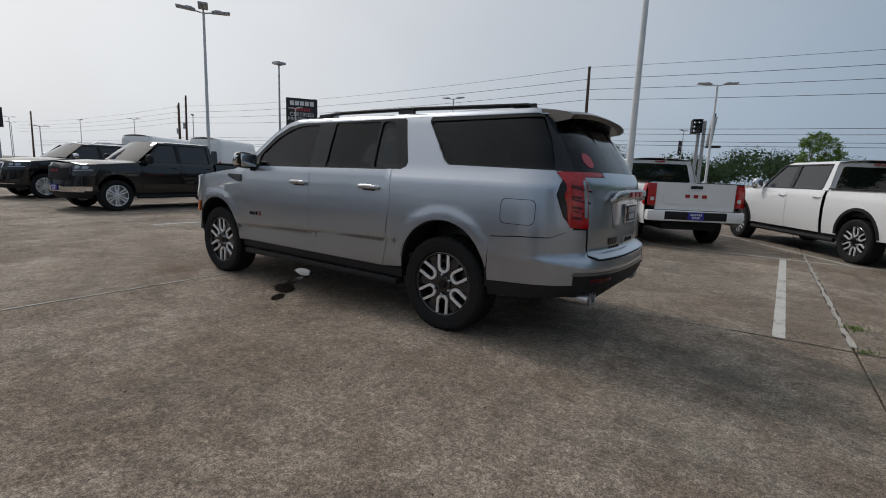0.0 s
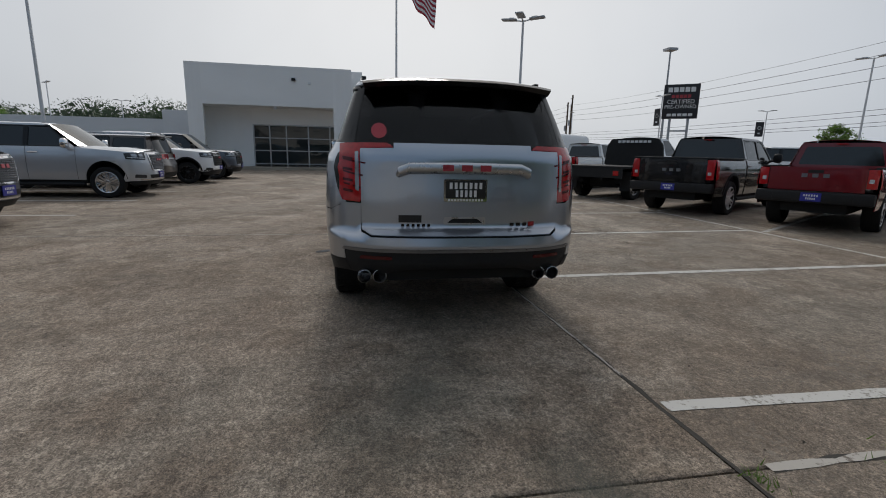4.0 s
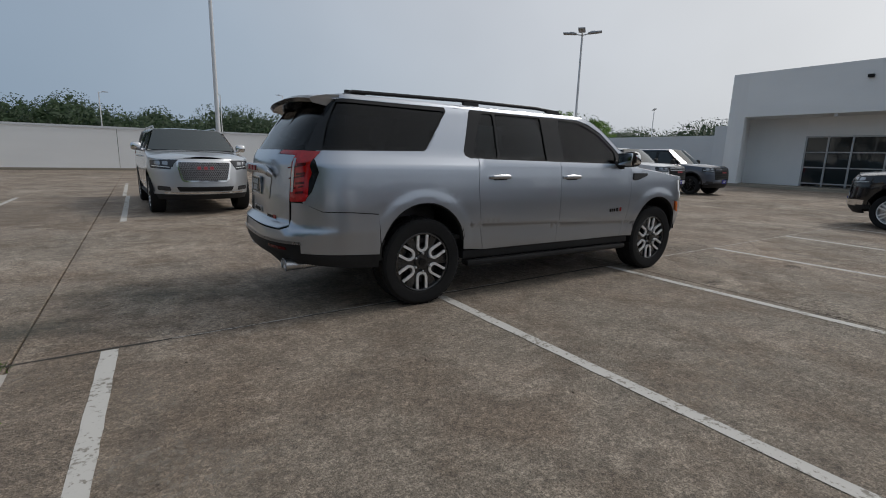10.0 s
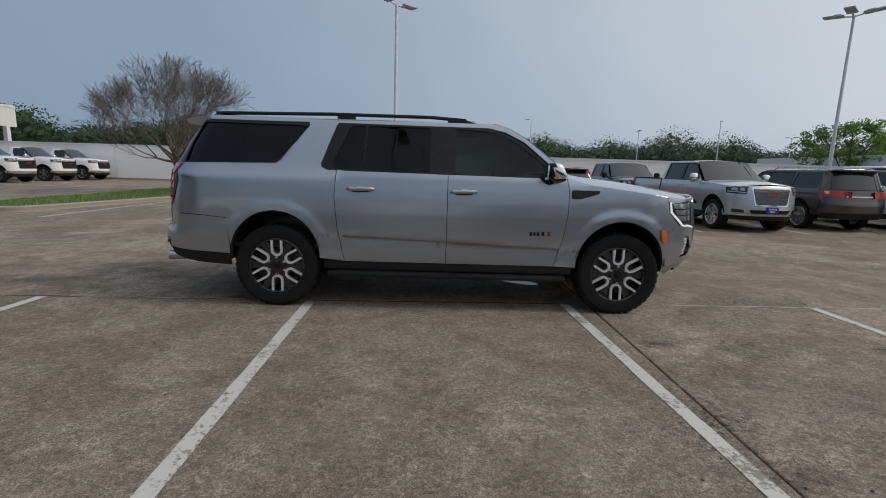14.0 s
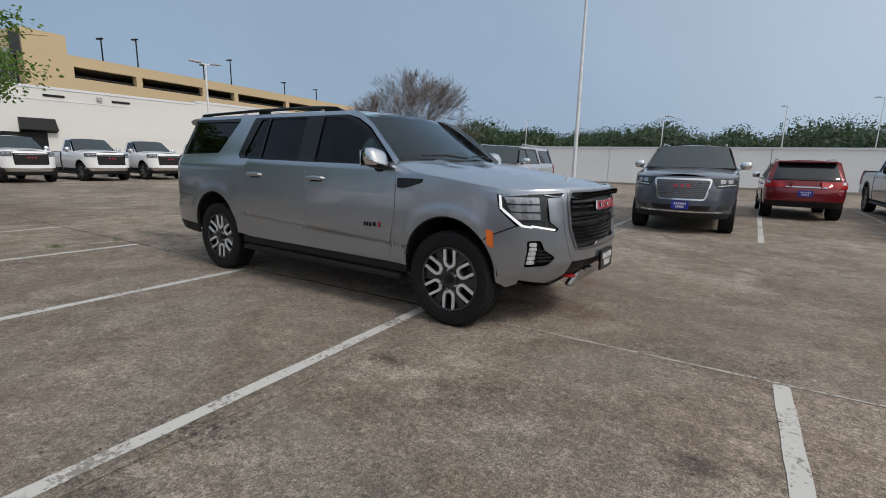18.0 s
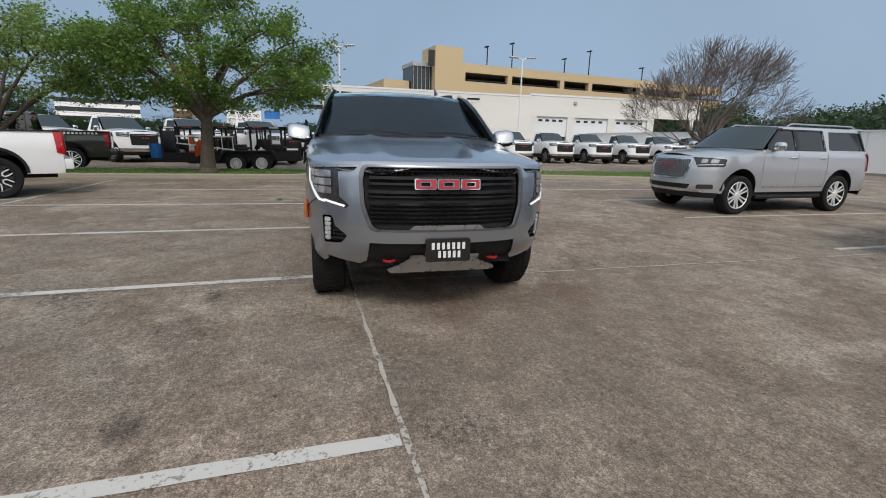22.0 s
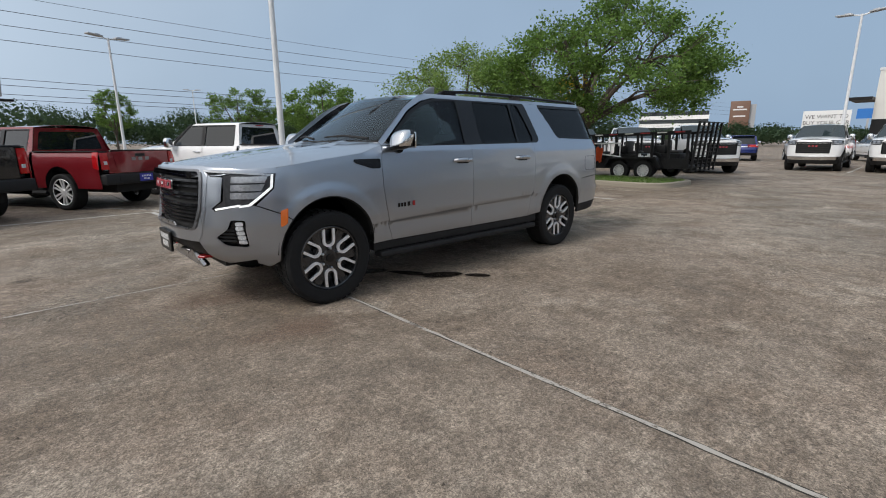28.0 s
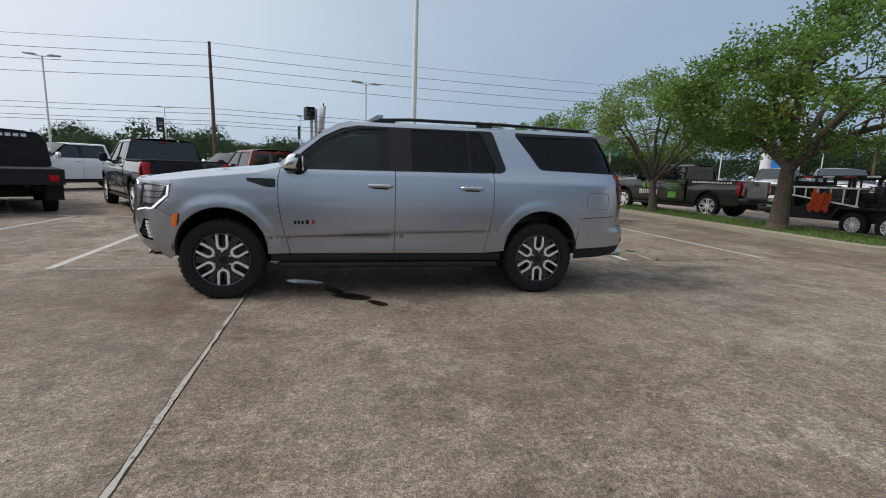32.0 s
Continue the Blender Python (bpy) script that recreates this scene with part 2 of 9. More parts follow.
M = {}
M["concrete"] = concrete("lot_concrete", 1.20)
M["line"] = worn_paint("worn_white_line_paint", (0.50, 0.485, 0.455), wear=0.54)
M["faded"] = worn_paint("faded_white_line_paint", (0.50, 0.48, 0.44), wear=0.50)
M["seal"] = worn_paint("pale_joint_sealant", (0.40, 0.37, 0.33), (0.14, 0.12, 0.10), wear=0.54)
M["joint"] = plain("dirty_joint_filler", (0.045, 0.040, 0.034), 0.95, var=0.4, scale=20, where="Generated")
M["kerb"] = plain("kerb_concrete", (0.31, 0.275, 0.22), 0.85, var=0.25, scale=3.0, bump=0.3, where="Generated")
M["grass"] = plain("grass_soil", (0.12, 0.155, 0.045), 0.95, var=0.4, scale=3.0, bump=0.5, where="Generated")
# set bright to lift walls in shade; the sunward warehouse has a dimmer copy
M["white_wall"] = plain("white_painted_wall", (0.85, 0.85, 0.84), 0.7, var=0.05, scale=1.2, where="Generated")


# ---- shaping tools ----
def part(name, bm, material, parent=None, label="", smooth=35.0):
    """Links a bmesh as one mesh object under a thing or a part."""
    me = bpy.data.meshes.new(name)
    bm.normal_update()
    if smooth:
        lim = radians(smooth)
        for f in bm.faces:
            f.smooth = True
        for e in bm.edges:
            if len(e.link_faces) != 2 or e.calc_face_angle(0) > lim:
                e.smooth = False
    lay = bm.verts.layers.float_vector.get("outward")
    ways = [tuple(v[lay]) for v in bm.verts] if lay and smooth else None
    bm.to_mesh(me)
    bm.free()
    if ways:
        me.normals_split_custom_set_from_vertices(ways)
    for mm in (material if isinstance(material, (list, tuple)) else [material]):
        me.materials.append(mm)
    ob = new(name, me)
    if parent is not None:
        ob.parent = parent
    if label:
        ob["label"] = label
    return ob


def thing(name, label, category, group="", kind="", at=None):
    ob = tagged(new(name), label, category, group, kind)
    ob.empty_display_size = 0.2
    if at is not None:
        ob.matrix_world = at
    return ob


def box(bm, x0, x1, y0, y1, z0, z1, bevel=0.0, m=None):
    r = bmesh.ops.create_cube(bm, size=1.0)
    vs = r["verts"]
    for v in vs:
        v.co = Vector(((x0 + x1) / 2 + v.co.x * (x1 - x0), (y0 + y1) / 2 + v.co.y * (y1 - y0), (z0 + z1) / 2 + v.co.z * (z1 - z0)))
    if bevel:
        es = list({e for v in vs for e in v.link_edges})
        r = bmesh.ops.bevel(bm, geom=es, offset=bevel, segments=2, profile=0.5, affect="EDGES")
        vs = list({v for f in r["faces"] for v in f.verts} | {v for v in vs if v.is_valid})
    if m is not None:
        for v in vs:
            v.co = m @ v.co
    return bm


def tube(bm, pts, radii, seg=10, cap=True):
    """A round bar along points."""
    pts = [Vector(p) for p in pts]
    if isinstance(radii, (int, float)):
        radii = [radii] * len(pts)
    rings, up = [], None
    for i, p in enumerate(pts):
        d = (pts[min(i + 1, len(pts) - 1)] - pts[max(i - 1, 0)]).normalized()
        if up is None:
            up = d.orthogonal().normalized()
        up = (up - d * up.dot(d)).normalized()
        s = d.cross(up)
        rings.append([bm.verts.new(p + radii[i] * (up * math.cos(a) + s * math.sin(a))) for a in (2 * math.pi * k / seg for k in range(seg))])
    for a, b in zip(rings, rings[1:]):
        for k in range(seg):
            bm.faces.new((a[k], a[(k + 1) % seg], b[(k + 1) % seg], b[k]))
    if cap:
        bm.faces.new(rings[0][::-1])
        bm.faces.new(rings[-1])
    return bm


def lathe(bm, prof, seg=40, axis="Y", m=None):
    """Turns a profile of (radius, offset along the axis) round that axis."""
    rings = []
    for r, o in prof:
        ring = []
        for k in range(seg):
            a = 2 * math.pi * k / seg
            c, s = r * math.cos(a), r * math.sin(a)
            p = Vector((c, o, s)) if axis == "Y" else Vector((c, s, o)) if axis == "Z" else Vector((o, c, s))
            ring.append(bm.verts.new(m @ p if m is not None else p))
        rings.append(ring)
    for a, b in zip(rings, rings[1:]):
        for k in range(seg):
            bm.faces.new((a[k], a[(k + 1) % seg], b[(k + 1) % seg], b[k]))
    return bm


def slab(bm, poly, z0, z1, m=None):
    """A flat prism from a plan outline."""
    lo = [bm.verts.new((x, y, z0)) for x, y in poly]
    hi = [bm.verts.new((x, y, z1)) for x, y in poly]
    if m is not None:
        for v in lo + hi:
            v.co = m @ v.co
    n = len(poly)
    bm.faces.new(hi)
    bm.faces.new(lo[::-1])
    for i in range(n):
        bm.faces.new((lo[i], lo[(i + 1) % n], hi[(i + 1) % n], hi[i]))
    return bm


def rounded(poly, r, n=4):
    """Rounds the corners of a closed outline; r is one radius or one a corner."""
    out = []
    k = len(poly)
    for i in range(k):
        p, a, b = Vector(poly[i]), Vector(poly[i - 1]), Vector(poly[(i + 1) % k])
        ri = r[i] if isinstance(r, (list, tuple)) else r
        la, lb = (a - p).length, (b - p).length
        d = min(ri, la * 0.45, lb * 0.45)
        if d < 1e-4:
            out.append(tuple(p))
            continue
        pa, pb = p + (a - p) * (d / la), p + (b - p) * (d / lb)
        for j in range(n + 1):
            t = j / n
            q = pa * (1 - t) ** 2 + p * (2 * t * (1 - t)) + pb * t * t
            out.append(tuple(q))
    return out


def panel(bm, poly, surf, thick=0.012, holes=(), step=0.08, proud=0.0, maxseg=0.06, lines=()):
    """A shell cut to an outline in (u, v) on a surface: surf(u, v) gives the place and the outward way."""
    from mathutils.geometry import delaunay_2d_cdt

    def dense(pl):
        out = []
        for i, p in enumerate(pl):
            q = pl[(i + 1) % len(pl)]
            n = max(1, int(math.hypot(q[0] - p[0], q[1] - p[1]) / maxseg + 0.5))
            out += [(p[0] + (q[0] - p[0]) * k / n, p[1] + (q[1] - p[1]) * k / n) for k in range(n)]
        return out

    def inside(p, pl):
        hit = False
        for i in range(len(pl)):
            (x0, y0), (x1, y1) = pl[i], pl[i - 1]
            if (y0 > p[1]) != (y1 > p[1]) and p[0] < (x1 - x0) * (p[1] - y0) / (y1 - y0) + x0:
                hit = not hit
        return hit

    def near(p, pl, d):
        return any(abs(p[0] - q[0]) < d and abs(p[1] - q[1]) < d for q in pl)

    loops = [dense(poly)] + [dense(h) for h in holes]
    pts, edges = [], []
    for lp in loops:
        k = len(pts)
        pts += [Vector(p) for p in lp]
        edges += [(k + i, k + (i + 1) % len(lp)) for i in range(len(lp))]
    for ln in lines:
        k = len(pts)
        for (ax, ay), (bx, by) in zip(ln, ln[1:]):
            n = max(1, int(math.hypot(bx - ax, by - ay) / maxseg))
            pts += [Vector((ax + (bx - ax) * q / n, ay + (by - ay) * q / n)) for q in range(n + (bx == ln[-1][0] and by == ln[-1][1]))]
        edges += [(i, i + 1) for i in range(k, len(pts) - 1)]
    us, vs = [p[0] for p in loops[0]], [p[1] for p in loops[0]]
    for i in range(int((max(us) - min(us)) / step) + 1):
        for j in range(int((max(vs) - min(vs)) / step) + 1):
            p = (min(us) + (i + 0.5) * step, min(vs) + (j + 0.5) * step)
            if inside(p, loops[0]) and not any(inside(p, h) for h in loops[1:]) and not any(near(p, lp, step * 0.45) for lp in loops):
                pts.append(Vector(p))
    co, _, faces, *_ = delaunay_2d_cdt(pts, edges, [], 0, 1e-5)
    top, low = [], []
    lay = bm.verts.layers.float_vector.get("outward") or bm.verts.layers.float_vector.new("outward")
    for c in co:
        p, n = surf(c.x, c.y)
        top.append(bm.verts.new(p + n * proud))
        low.append(bm.verts.new(p + n * (proud - thick)))
        top[-1][lay], low[-1][lay] = n, -n
    rim = {}
    for f in faces:
        c = sum((co[i] for i in f), Vector((0, 0))) / len(f)
        if not inside(c, loops[0]) or any(inside(c, h) for h in loops[1:]):
            continue
        a, b, d = (top[i].co for i in f[:3])
        flip = (b - a).cross(d - a).dot(surf(c.x, c.y)[1]) < 0
        f = f[::-1] if flip else f
        bm.faces.new([top[i] for i in f])
        bm.faces.new([low[i] for i in f][::-1])
        for i, j in zip(f, list(f[1:]) + [f[0]]):
            if (j, i) in rim:
                del rim[(j, i)]
            else:
                rim[(i, j)] = True
    for i, j in rim:
        bm.faces.new((top[j], top[i], low[i], low[j]))
    for v in [v for v in top + low if not v.link_faces]:
        bm.verts.remove(v)
    return bm


def grown(poly, d):
    """The outline pushed out from its middle by d."""
    c = sum((Vector(p) for p in poly), Vector((0, 0))) / len(poly)
    return [tuple(Vector(p) + (Vector(p) - c).normalized() * d) for p in poly]


def interp(table, x):
    """Smooth reading of a table of (x, value)."""
    if x <= table[0][0]:
        return table[0][1]
    for (a, va), (b, vb) in zip(table, table[1:]):
        if x <= b:
            t = (x - a) / (b - a)
            return va + (vb - va) * t
    return table[-1][1]

# ---- car materials ----
M["hero"] = paint("satin_steel_metallic", (0.395, 0.43, 0.485), metal=0.92, rough=0.29, flake=0.06, spec=0.5)
M["black_gloss"] = plain("gloss_black_trim", (0.009, 0.009, 0.010), 0.14, var=0.2, spec=0.35)
M["black_plastic"] = plain("textured_black_plastic", (0.015, 0.015, 0.016), 0.62, var=0.25, scale=40, bump=0.15, spec=0.3)
M["underbody"] = plain("underbody_black", (0.012, 0.012, 0.012), 0.9, var=0.3)
M["rubber"] = plain("tyre_rubber", (0.013, 0.013, 0.0135), 0.78, var=0.3, scale=25, bump=0.1, spec=0.25)
M["machined"] = plain("machined_aluminium", (0.86, 0.86, 0.87), 0.42, 0.6, var=0.05, scale=30)
M["wheel_black"] = plain("gloss_black_wheel", (0.018, 0.018, 0.019), 0.25, var=0.2, coat=0.5)
M["chrome"] = plain("chrome_plate", (0.74, 0.745, 0.755), 0.10, 1.0, var=0.05)
M["satin"] = plain("satin_silver_trim", (0.50, 0.51, 0.53), 0.30, 1.0, var=0.05)
M["dark_satin"] = plain("gunmetal_trim", (0.22, 0.225, 0.24), 0.32, 0.9, var=0.06)
M["privacy"] = clear_glass("privacy_glass", (0.24, 0.25, 0.26), 1.34)
M["front_glass"] = clear_glass("light_tint_glass", (0.42, 0.47, 0.46), 1.36)
M["windscreen"] = clear_glass("windscreen_glass", (0.86, 0.92, 0.94), 1.56, (0.80, 0.92, 1.0))
M["tail_red"] = plain("red_lamp_lens", (0.42, 0.006, 0.009), 0.12, var=0.25, scale=30, coat=0.8, spec=0.3)
M["tail_dark"] = plain("dark_red_lamp_lens", (0.085, 0.004, 0.006), 0.12, var=0.25, scale=30, coat=0.25, spec=0.3)
M["red_paint"] = plain("red_enamel", (0.34, 0.018, 0.02), 0.3, var=0.1)
M["logo_red"] = plain("red_badge_face", (0.40, 0.045, 0.06), 0.3, 0.2, var=0.1)
M["amber"] = plain("amber_lens", (0.70, 0.16, 0.03), 0.2, var=0.1, coat=0.6)
M["lamp_lens"] = clear_glass("lamp_cover", (0.86, 0.88, 0.88))
M["lamp_dark"] = plain("lamp_housing", (0.03, 0.03, 0.032), 0.3, var=0.2)
M["drl"] = glowing("daytime_lamp", (0.90, 0.92, 0.92), 0.26)
M["led"] = plain("clear_lamp_element", (0.42, 0.43, 0.45), 0.14, 0.7, var=0.2, scale=60)
M["lamp_white"] = plain("white_lamp_reflector", (0.60, 0.62, 0.64), 0.25, 0.3, var=0.1, scale=40)
M["lamp_grey"] = plain("grey_lamp_reflector", (0.055, 0.057, 0.062), 0.16, 0.3, var=0.2, scale=30)
M["leather"] = plain("black_leather", (0.03, 0.028, 0.027), 0.5, var=0.2, scale=25, bump=0.1)
M["plate_black"] = plain("black_plate_insert", (0.012, 0.012, 0.012), 0.4, var=0.2)
M["plate_white"] = plain("white_plate_print", (0.75, 0.75, 0.75), 0.5, var=0.05)
M["plate_blue"] = plain("blue_plate_insert", (0.025, 0.03, 0.30), 0.4, var=0.1)


class Skin:
    """Outer skin of a car: width, nose and tail by height, rounded corners in plan."""

    def __init__(self, wid, nose, tail, xf, xr, nf=2.4, nr=2.8, crease=None, taper=None, flares=()):
        self.wid, self.nose, self.tail, self.xf, self.xr, self.nf, self.nr, self.crease, self.taper, self.flares = wid, nose, tail, xf, xr, nf, nr, crease, taper, flares

    def y(self, x, z):
        w = interp(self.wid, z)
        if self.crease and self.crease[0] < x < self.crease[1]:
            d = self.crease[2] + self.crease[3] * x - z
            w -= self.crease[4] * min(1, max(0, d / 0.012)) * (1 - min(1, max(0, d / 0.16)) * 0.7)
        for cx, cz, r0, r1, h in self.flares:
            d = math.hypot(x - cx, z - cz)
            if d < r1 and z > cz - 0.2:
                f = min(1.0, (r1 - d) / (r1 - r0))
                w += h * f * f * (3 - 2 * f)
        if self.taper:
            w *= interp(self.taper, x)
        if x > self.xf:
            a = min(0.985, (x - self.xf) / (interp(self.nose, z) - self.xf))
            w *= (1 - a ** self.nf) ** (1 / self.nf)
        if x < self.xr:
            a = min(0.985, (self.xr - x) / (self.xr - interp(self.tail, z)))
            w *= (1 - a ** self.nr) ** (1 / self.nr)
        return w

    def side(self, sg):
        def f(x, z):
            e = 0.004
            y = self.y(x, z)
            n = Vector(((self.y(x - e, z) - self.y(x + e, z)) / (2 * e), 1.0, (self.y(x, z - e) - self.y(x, z + e)) / (2 * e))).normalized()
            return Vector((x, sg * y, z)), Vector((n.x, sg * n.y, n.z))
        return f

    def xfront(self, y, z):
        b = min(0.99, abs(y) / interp(self.wid, z))
        return self.xf + (interp(self.nose, z) - self.xf) * (1 - b ** self.nf) ** (1 / self.nf)

    def xrear(self, y, z):
        b = min(0.99, abs(y) / interp(self.wid, z))
        return self.xr + (interp(self.tail, z) - self.xr) * (1 - b ** self.nr) ** (1 / self.nr)

    def front(self, y, z):
        e = 0.004
        x = self.xfront(y, z)
        n = Vector((1.0, (self.xfront(y - e, z) - self.xfront(y + e, z)) / (2 * e), (self.xfront(y, z - e) - self.xfront(y, z + e)) / (2 * e))).normalized()
        return Vector((x, y, z)), n

    def rear(self, y, z):
        e = 0.004
        x = self.xrear(y, z)
        n = Vector((-1.0, (self.xrear(y + e, z) - self.xrear(y - e, z)) / (2 * e), (self.xrear(y, z + e) - self.xrear(y, z - e)) / (2 * e))).normalized()
        return Vector((x, y, z)), n


def height_field(fz):
    """A surface z = fz(x, y) that looks up."""
    def f(x, y):
        e = 0.004
        n = Vector(((fz(x - e, y) - fz(x + e, y)) / (2 * e), (fz(x, y - e) - fz(x, y + e)) / (2 * e), 1.0)).normalized()
        return Vector((x, y, fz(x, y))), n
    return f


def arch(xc, zc, r, zlow, n=18, back=True):
    """Wheel arch from its front foot over the top to its rear foot."""
    a = [(xc + r, zlow)] + [(xc + r * math.cos(math.pi * k / n), zc + r * math.sin(math.pi * k / n)) for k in range(n + 1)] + [(xc - r, zlow)]
    return a if back else a[::-1]


def skin_part(name, outline, surf, mat, parent, label="", thick=0.012, holes=(), step=0.08, proud=0.0, maxseg=0.06, lines=()):
    bm = bmesh.new()
    panel(bm, outline, surf, thick, holes, step, proud, maxseg, lines)
    return part(name, bm, mat, parent, label)


def u_spoke(r0, r1, half, width, y, depth):
    """A U of two bars, closed towards the hub, in the wheel's plane."""
    n = 8
    out = [(half, r1)] + [(half * math.cos(math.pi * k / n), r0 + half - half * math.sin(math.pi * k / n)) for k in range(n + 1)] + [(-half, r1)]
    h2 = half - width
    inn = [(-h2, r1)] + [(-h2 * math.cos(math.pi * k / n), r0 + half - h2 * math.sin(math.pi * k / n)) for k in range(n + 1)] + [(h2, r1)]
    return out + inn


def wheel(parent, x, yc, zc, sg, r=0.405, rim=0.272, style="u", width=0.26, steer=0.0, rims=("wheel_black", "machined")):
    """Tyre and rim at an axle end; sg: the side that it faces."""
    piv = Matrix.Translation((x, yc, zc)) @ pose(0, 0, 0, 0, 0, steer) @ Matrix.Diagonal((1, sg, 1, 1))
    w = thing("wheel", "", "")
    del_keys = [k for k in ("label", "category") if k in w]
    for k in del_keys:
        del w[k]
    w.parent = parent
    w.matrix_local = piv
    bm = bmesh.new()
    h = width / 2
    s = rim + 0.004
    lathe(bm, [(s, -h * 0.8), (s + 0.03, -h), (r * 0.93, -h * 1.04), (r * 0.985, -h * 0.9), (r, -h * 0.72), (r, h * 0.72), (r * 0.985, h * 0.9), (r * 0.93, h * 1.04),
               (r * 0.86, h * 1.06), (s + 0.035, h), (s + 0.012, h * 0.97), (s, h * 0.86), (s - 0.012, h * 0.5)], 48)
    if style == "u":
        for k in range(44):
            a = 2 * math.pi * k / 44
            for o, wd in ((-0.085, 0.05), (0.0, 0.05), (0.085, 0.05)):
                m = pose(0, 0, 0, 0, math.degrees(a) + (3 if o == 0 else 0), 0)
                box(bm, -0.019, 0.019, o - wd / 2, o + wd / 2, r - 0.004, r + 0.006, m=m)
    part("tyre", bm, M["rubber"], w, smooth=28)
    bm = bmesh.new()
    lathe(bm, [(rim + 0.006, h * 0.90), (rim, h * 0.93), (rim - 0.012, h * 0.90), (rim - 0.02, h * 0.62), (rim - 0.04, h * 0.1), (0.07, h * 0.2), (0.0001, h * 0.25)], 40)
    if style == "u":
        lathe(bm, [(0.0001, h * 0.84), (0.066, h * 0.84), (0.072, h * 0.78), (0.072, h * 0.2)], 24)
        for k in range(6):
            m = pose(0, 0, 0, 0, 60 * k + 30, 0)
            box(bm, -0.036, 0.036, h * 0.28, h * 0.70, 0.05, rim - 0.012, m=m)
            m = pose(0, 0, 0, 0, 60 * k, 0)
            box(bm, -0.022, 0.022, h * 0.30, h * 0.72, 0.05, 0.14, m=m)
    part("rim", bm, M[rims[0]], w)
    if style == "u":
        for k in range(6):
            bm = bmesh.new()
            ang = radians(60 * k)
            flat = lambda u, v, c=math.cos(ang), s2=math.sin(ang): (Vector((u * c + v * s2, h * (0.80 + 0.10 * v / rim), -u * s2 + v * c)), Vector((0, 1, 0)))
            panel(bm, u_spoke(0.094, rim - 0.004, 0.058, 0.0225, 0, 0), flat, 0.03, step=0.2, maxseg=0.03)
            part("spoke", bm, M[rims[1]], w)
        bm = bmesh.new()
        lathe(bm, [(0.036, h * 0.84), (0.036, h * 0.93), (0.0001, h * 0.94)], 20)
        part("hub_cap", bm, M["black_gloss"], w)
        for k in range(6):
            bm = bmesh.new()
            a = radians(60 * k + 30)
            lathe(bm, [(0.011, 0.0), (0.011, 0.05), (0.0001, 0.055)], 8, m=Matrix.Translation((0.068 * math.cos(a) * 1.25, h * 0.62, 0.068 * math.sin(a) * 1.25)))
            part("wheel_nut", bm, M["satin"], w)
    else:
        nsp = 6 if style == "six" else 7
        for k in range(nsp):
            ang = 2 * math.pi * k / nsp
            for off in (-0.030, 0.030):
                bm = bmesh.new()
                flat = lambda u, v, c=math.cos(ang), s2=math.sin(ang): (Vector((u * c + v * s2, h * (0.74 + 0.14 * v / rim), -u * s2 + v * c)), Vector((0, 1, 0)))
                panel(bm, [(off * 0.6 - 0.014, 0.04), (off * 0.6 + 0.014, 0.04), (off * 1.5 + 0.016, rim - 0.004), (off * 1.5 - 0.016, rim - 0.004)], flat, 0.03, step=0.3, maxseg=0.3)
                part("spoke", bm, M[rims[1]], w)
        bm = bmesh.new()
        lathe(bm, [(0.0001, h * 0.86), (0.05, h * 0.85), (0.06, h * 0.78), (0.06, h * 0.3)], 16)
        part("hub_cap", bm, M[rims[1]], w)
        bm = bmesh.new()
        lathe(bm, [(rim + 0.004, h * 0.92), (rim - 0.004, h * 0.95), (rim - 0.014, h * 0.90)], 32)
        part("rim_edge", bm, M[rims[1]], w)
    return w


def bars(bm, rows, surf, thick=0.004, proud=0.006):
    """Stands for lettering: short upright bars in rows of (u0, u1, v0, v1, count)."""
    for u0, u1, v0, v1, n in rows:
        w = (u1 - u0) / n
        for k in range(n):
            a = u0 + k * w + w * 0.22
            b = u0 + (k + 1) * w - w * 0.22
            panel(bm, [(a, v0), (b, v0), (b, v1), (a, v1)], surf, thick, step=1.0, proud=proud, maxseg=0.5)


def bar_parts(name, rows, surf, mat, parent, thick=0.004, proud=0.006, label=""):
    """The same, with every bar a part of its own."""
    for u0, u1, v0, v1, n in rows:
        for k in range(n):
            w = (u1 - u0) / n
            bm = bmesh.new()
            bars(bm, [(u0 + k * w, u0 + (k + 1) * w, v0, v1, 1)], surf, thick, proud)
            part(name, bm, M[mat], parent, label)


def flat_at(origin, u, v):
    """A plane through origin with the ways u and v."""
    o, a, b = Vector(origin), Vector(u).normalized(), Vector(v).normalized()
    n = a.cross(b)
    return lambda s, t: (o + a * s + b * t, n)


# ---- the grey car in the middle ----
hero = thing("suv", "silver-grey metallic full-size long suv with gloss black trim", "car")
HW = [(0.30, 0.93), (0.42, 0.965), (0.50, 0.985), (0.66, 1.0), (0.74, 1.012), (0.95, 1.012), (1.10, 1.005), (1.22, 0.996), (1.295, 0.988), (1.325, 0.970), (1.37, 0.945), (1.40, 0.93), (1.60, 0.862), (1.78, 0.795), (1.84, 0.765), (1.87, 0.73)]
HN = [(0.38, 2.46), (0.46, 2.58), (0.52, 2.66), (0.62, 2.71), (0.74, 2.715), (0.90, 2.70), (1.10, 2.675), (1.18, 2.655), (1.21, 2.62), (1.3, 2.5)]
HT = [(0.38, -2.84), (0.45, -2.93), (0.53, -3.0), (0.66, -3.015), (0.74, -3.0), (0.78, -2.93), (1.0, -2.925), (1.30, -2.90), (1.37, -2.87), (1.60, -2.72), (1.80, -2.56), (1.87, -2.48)]
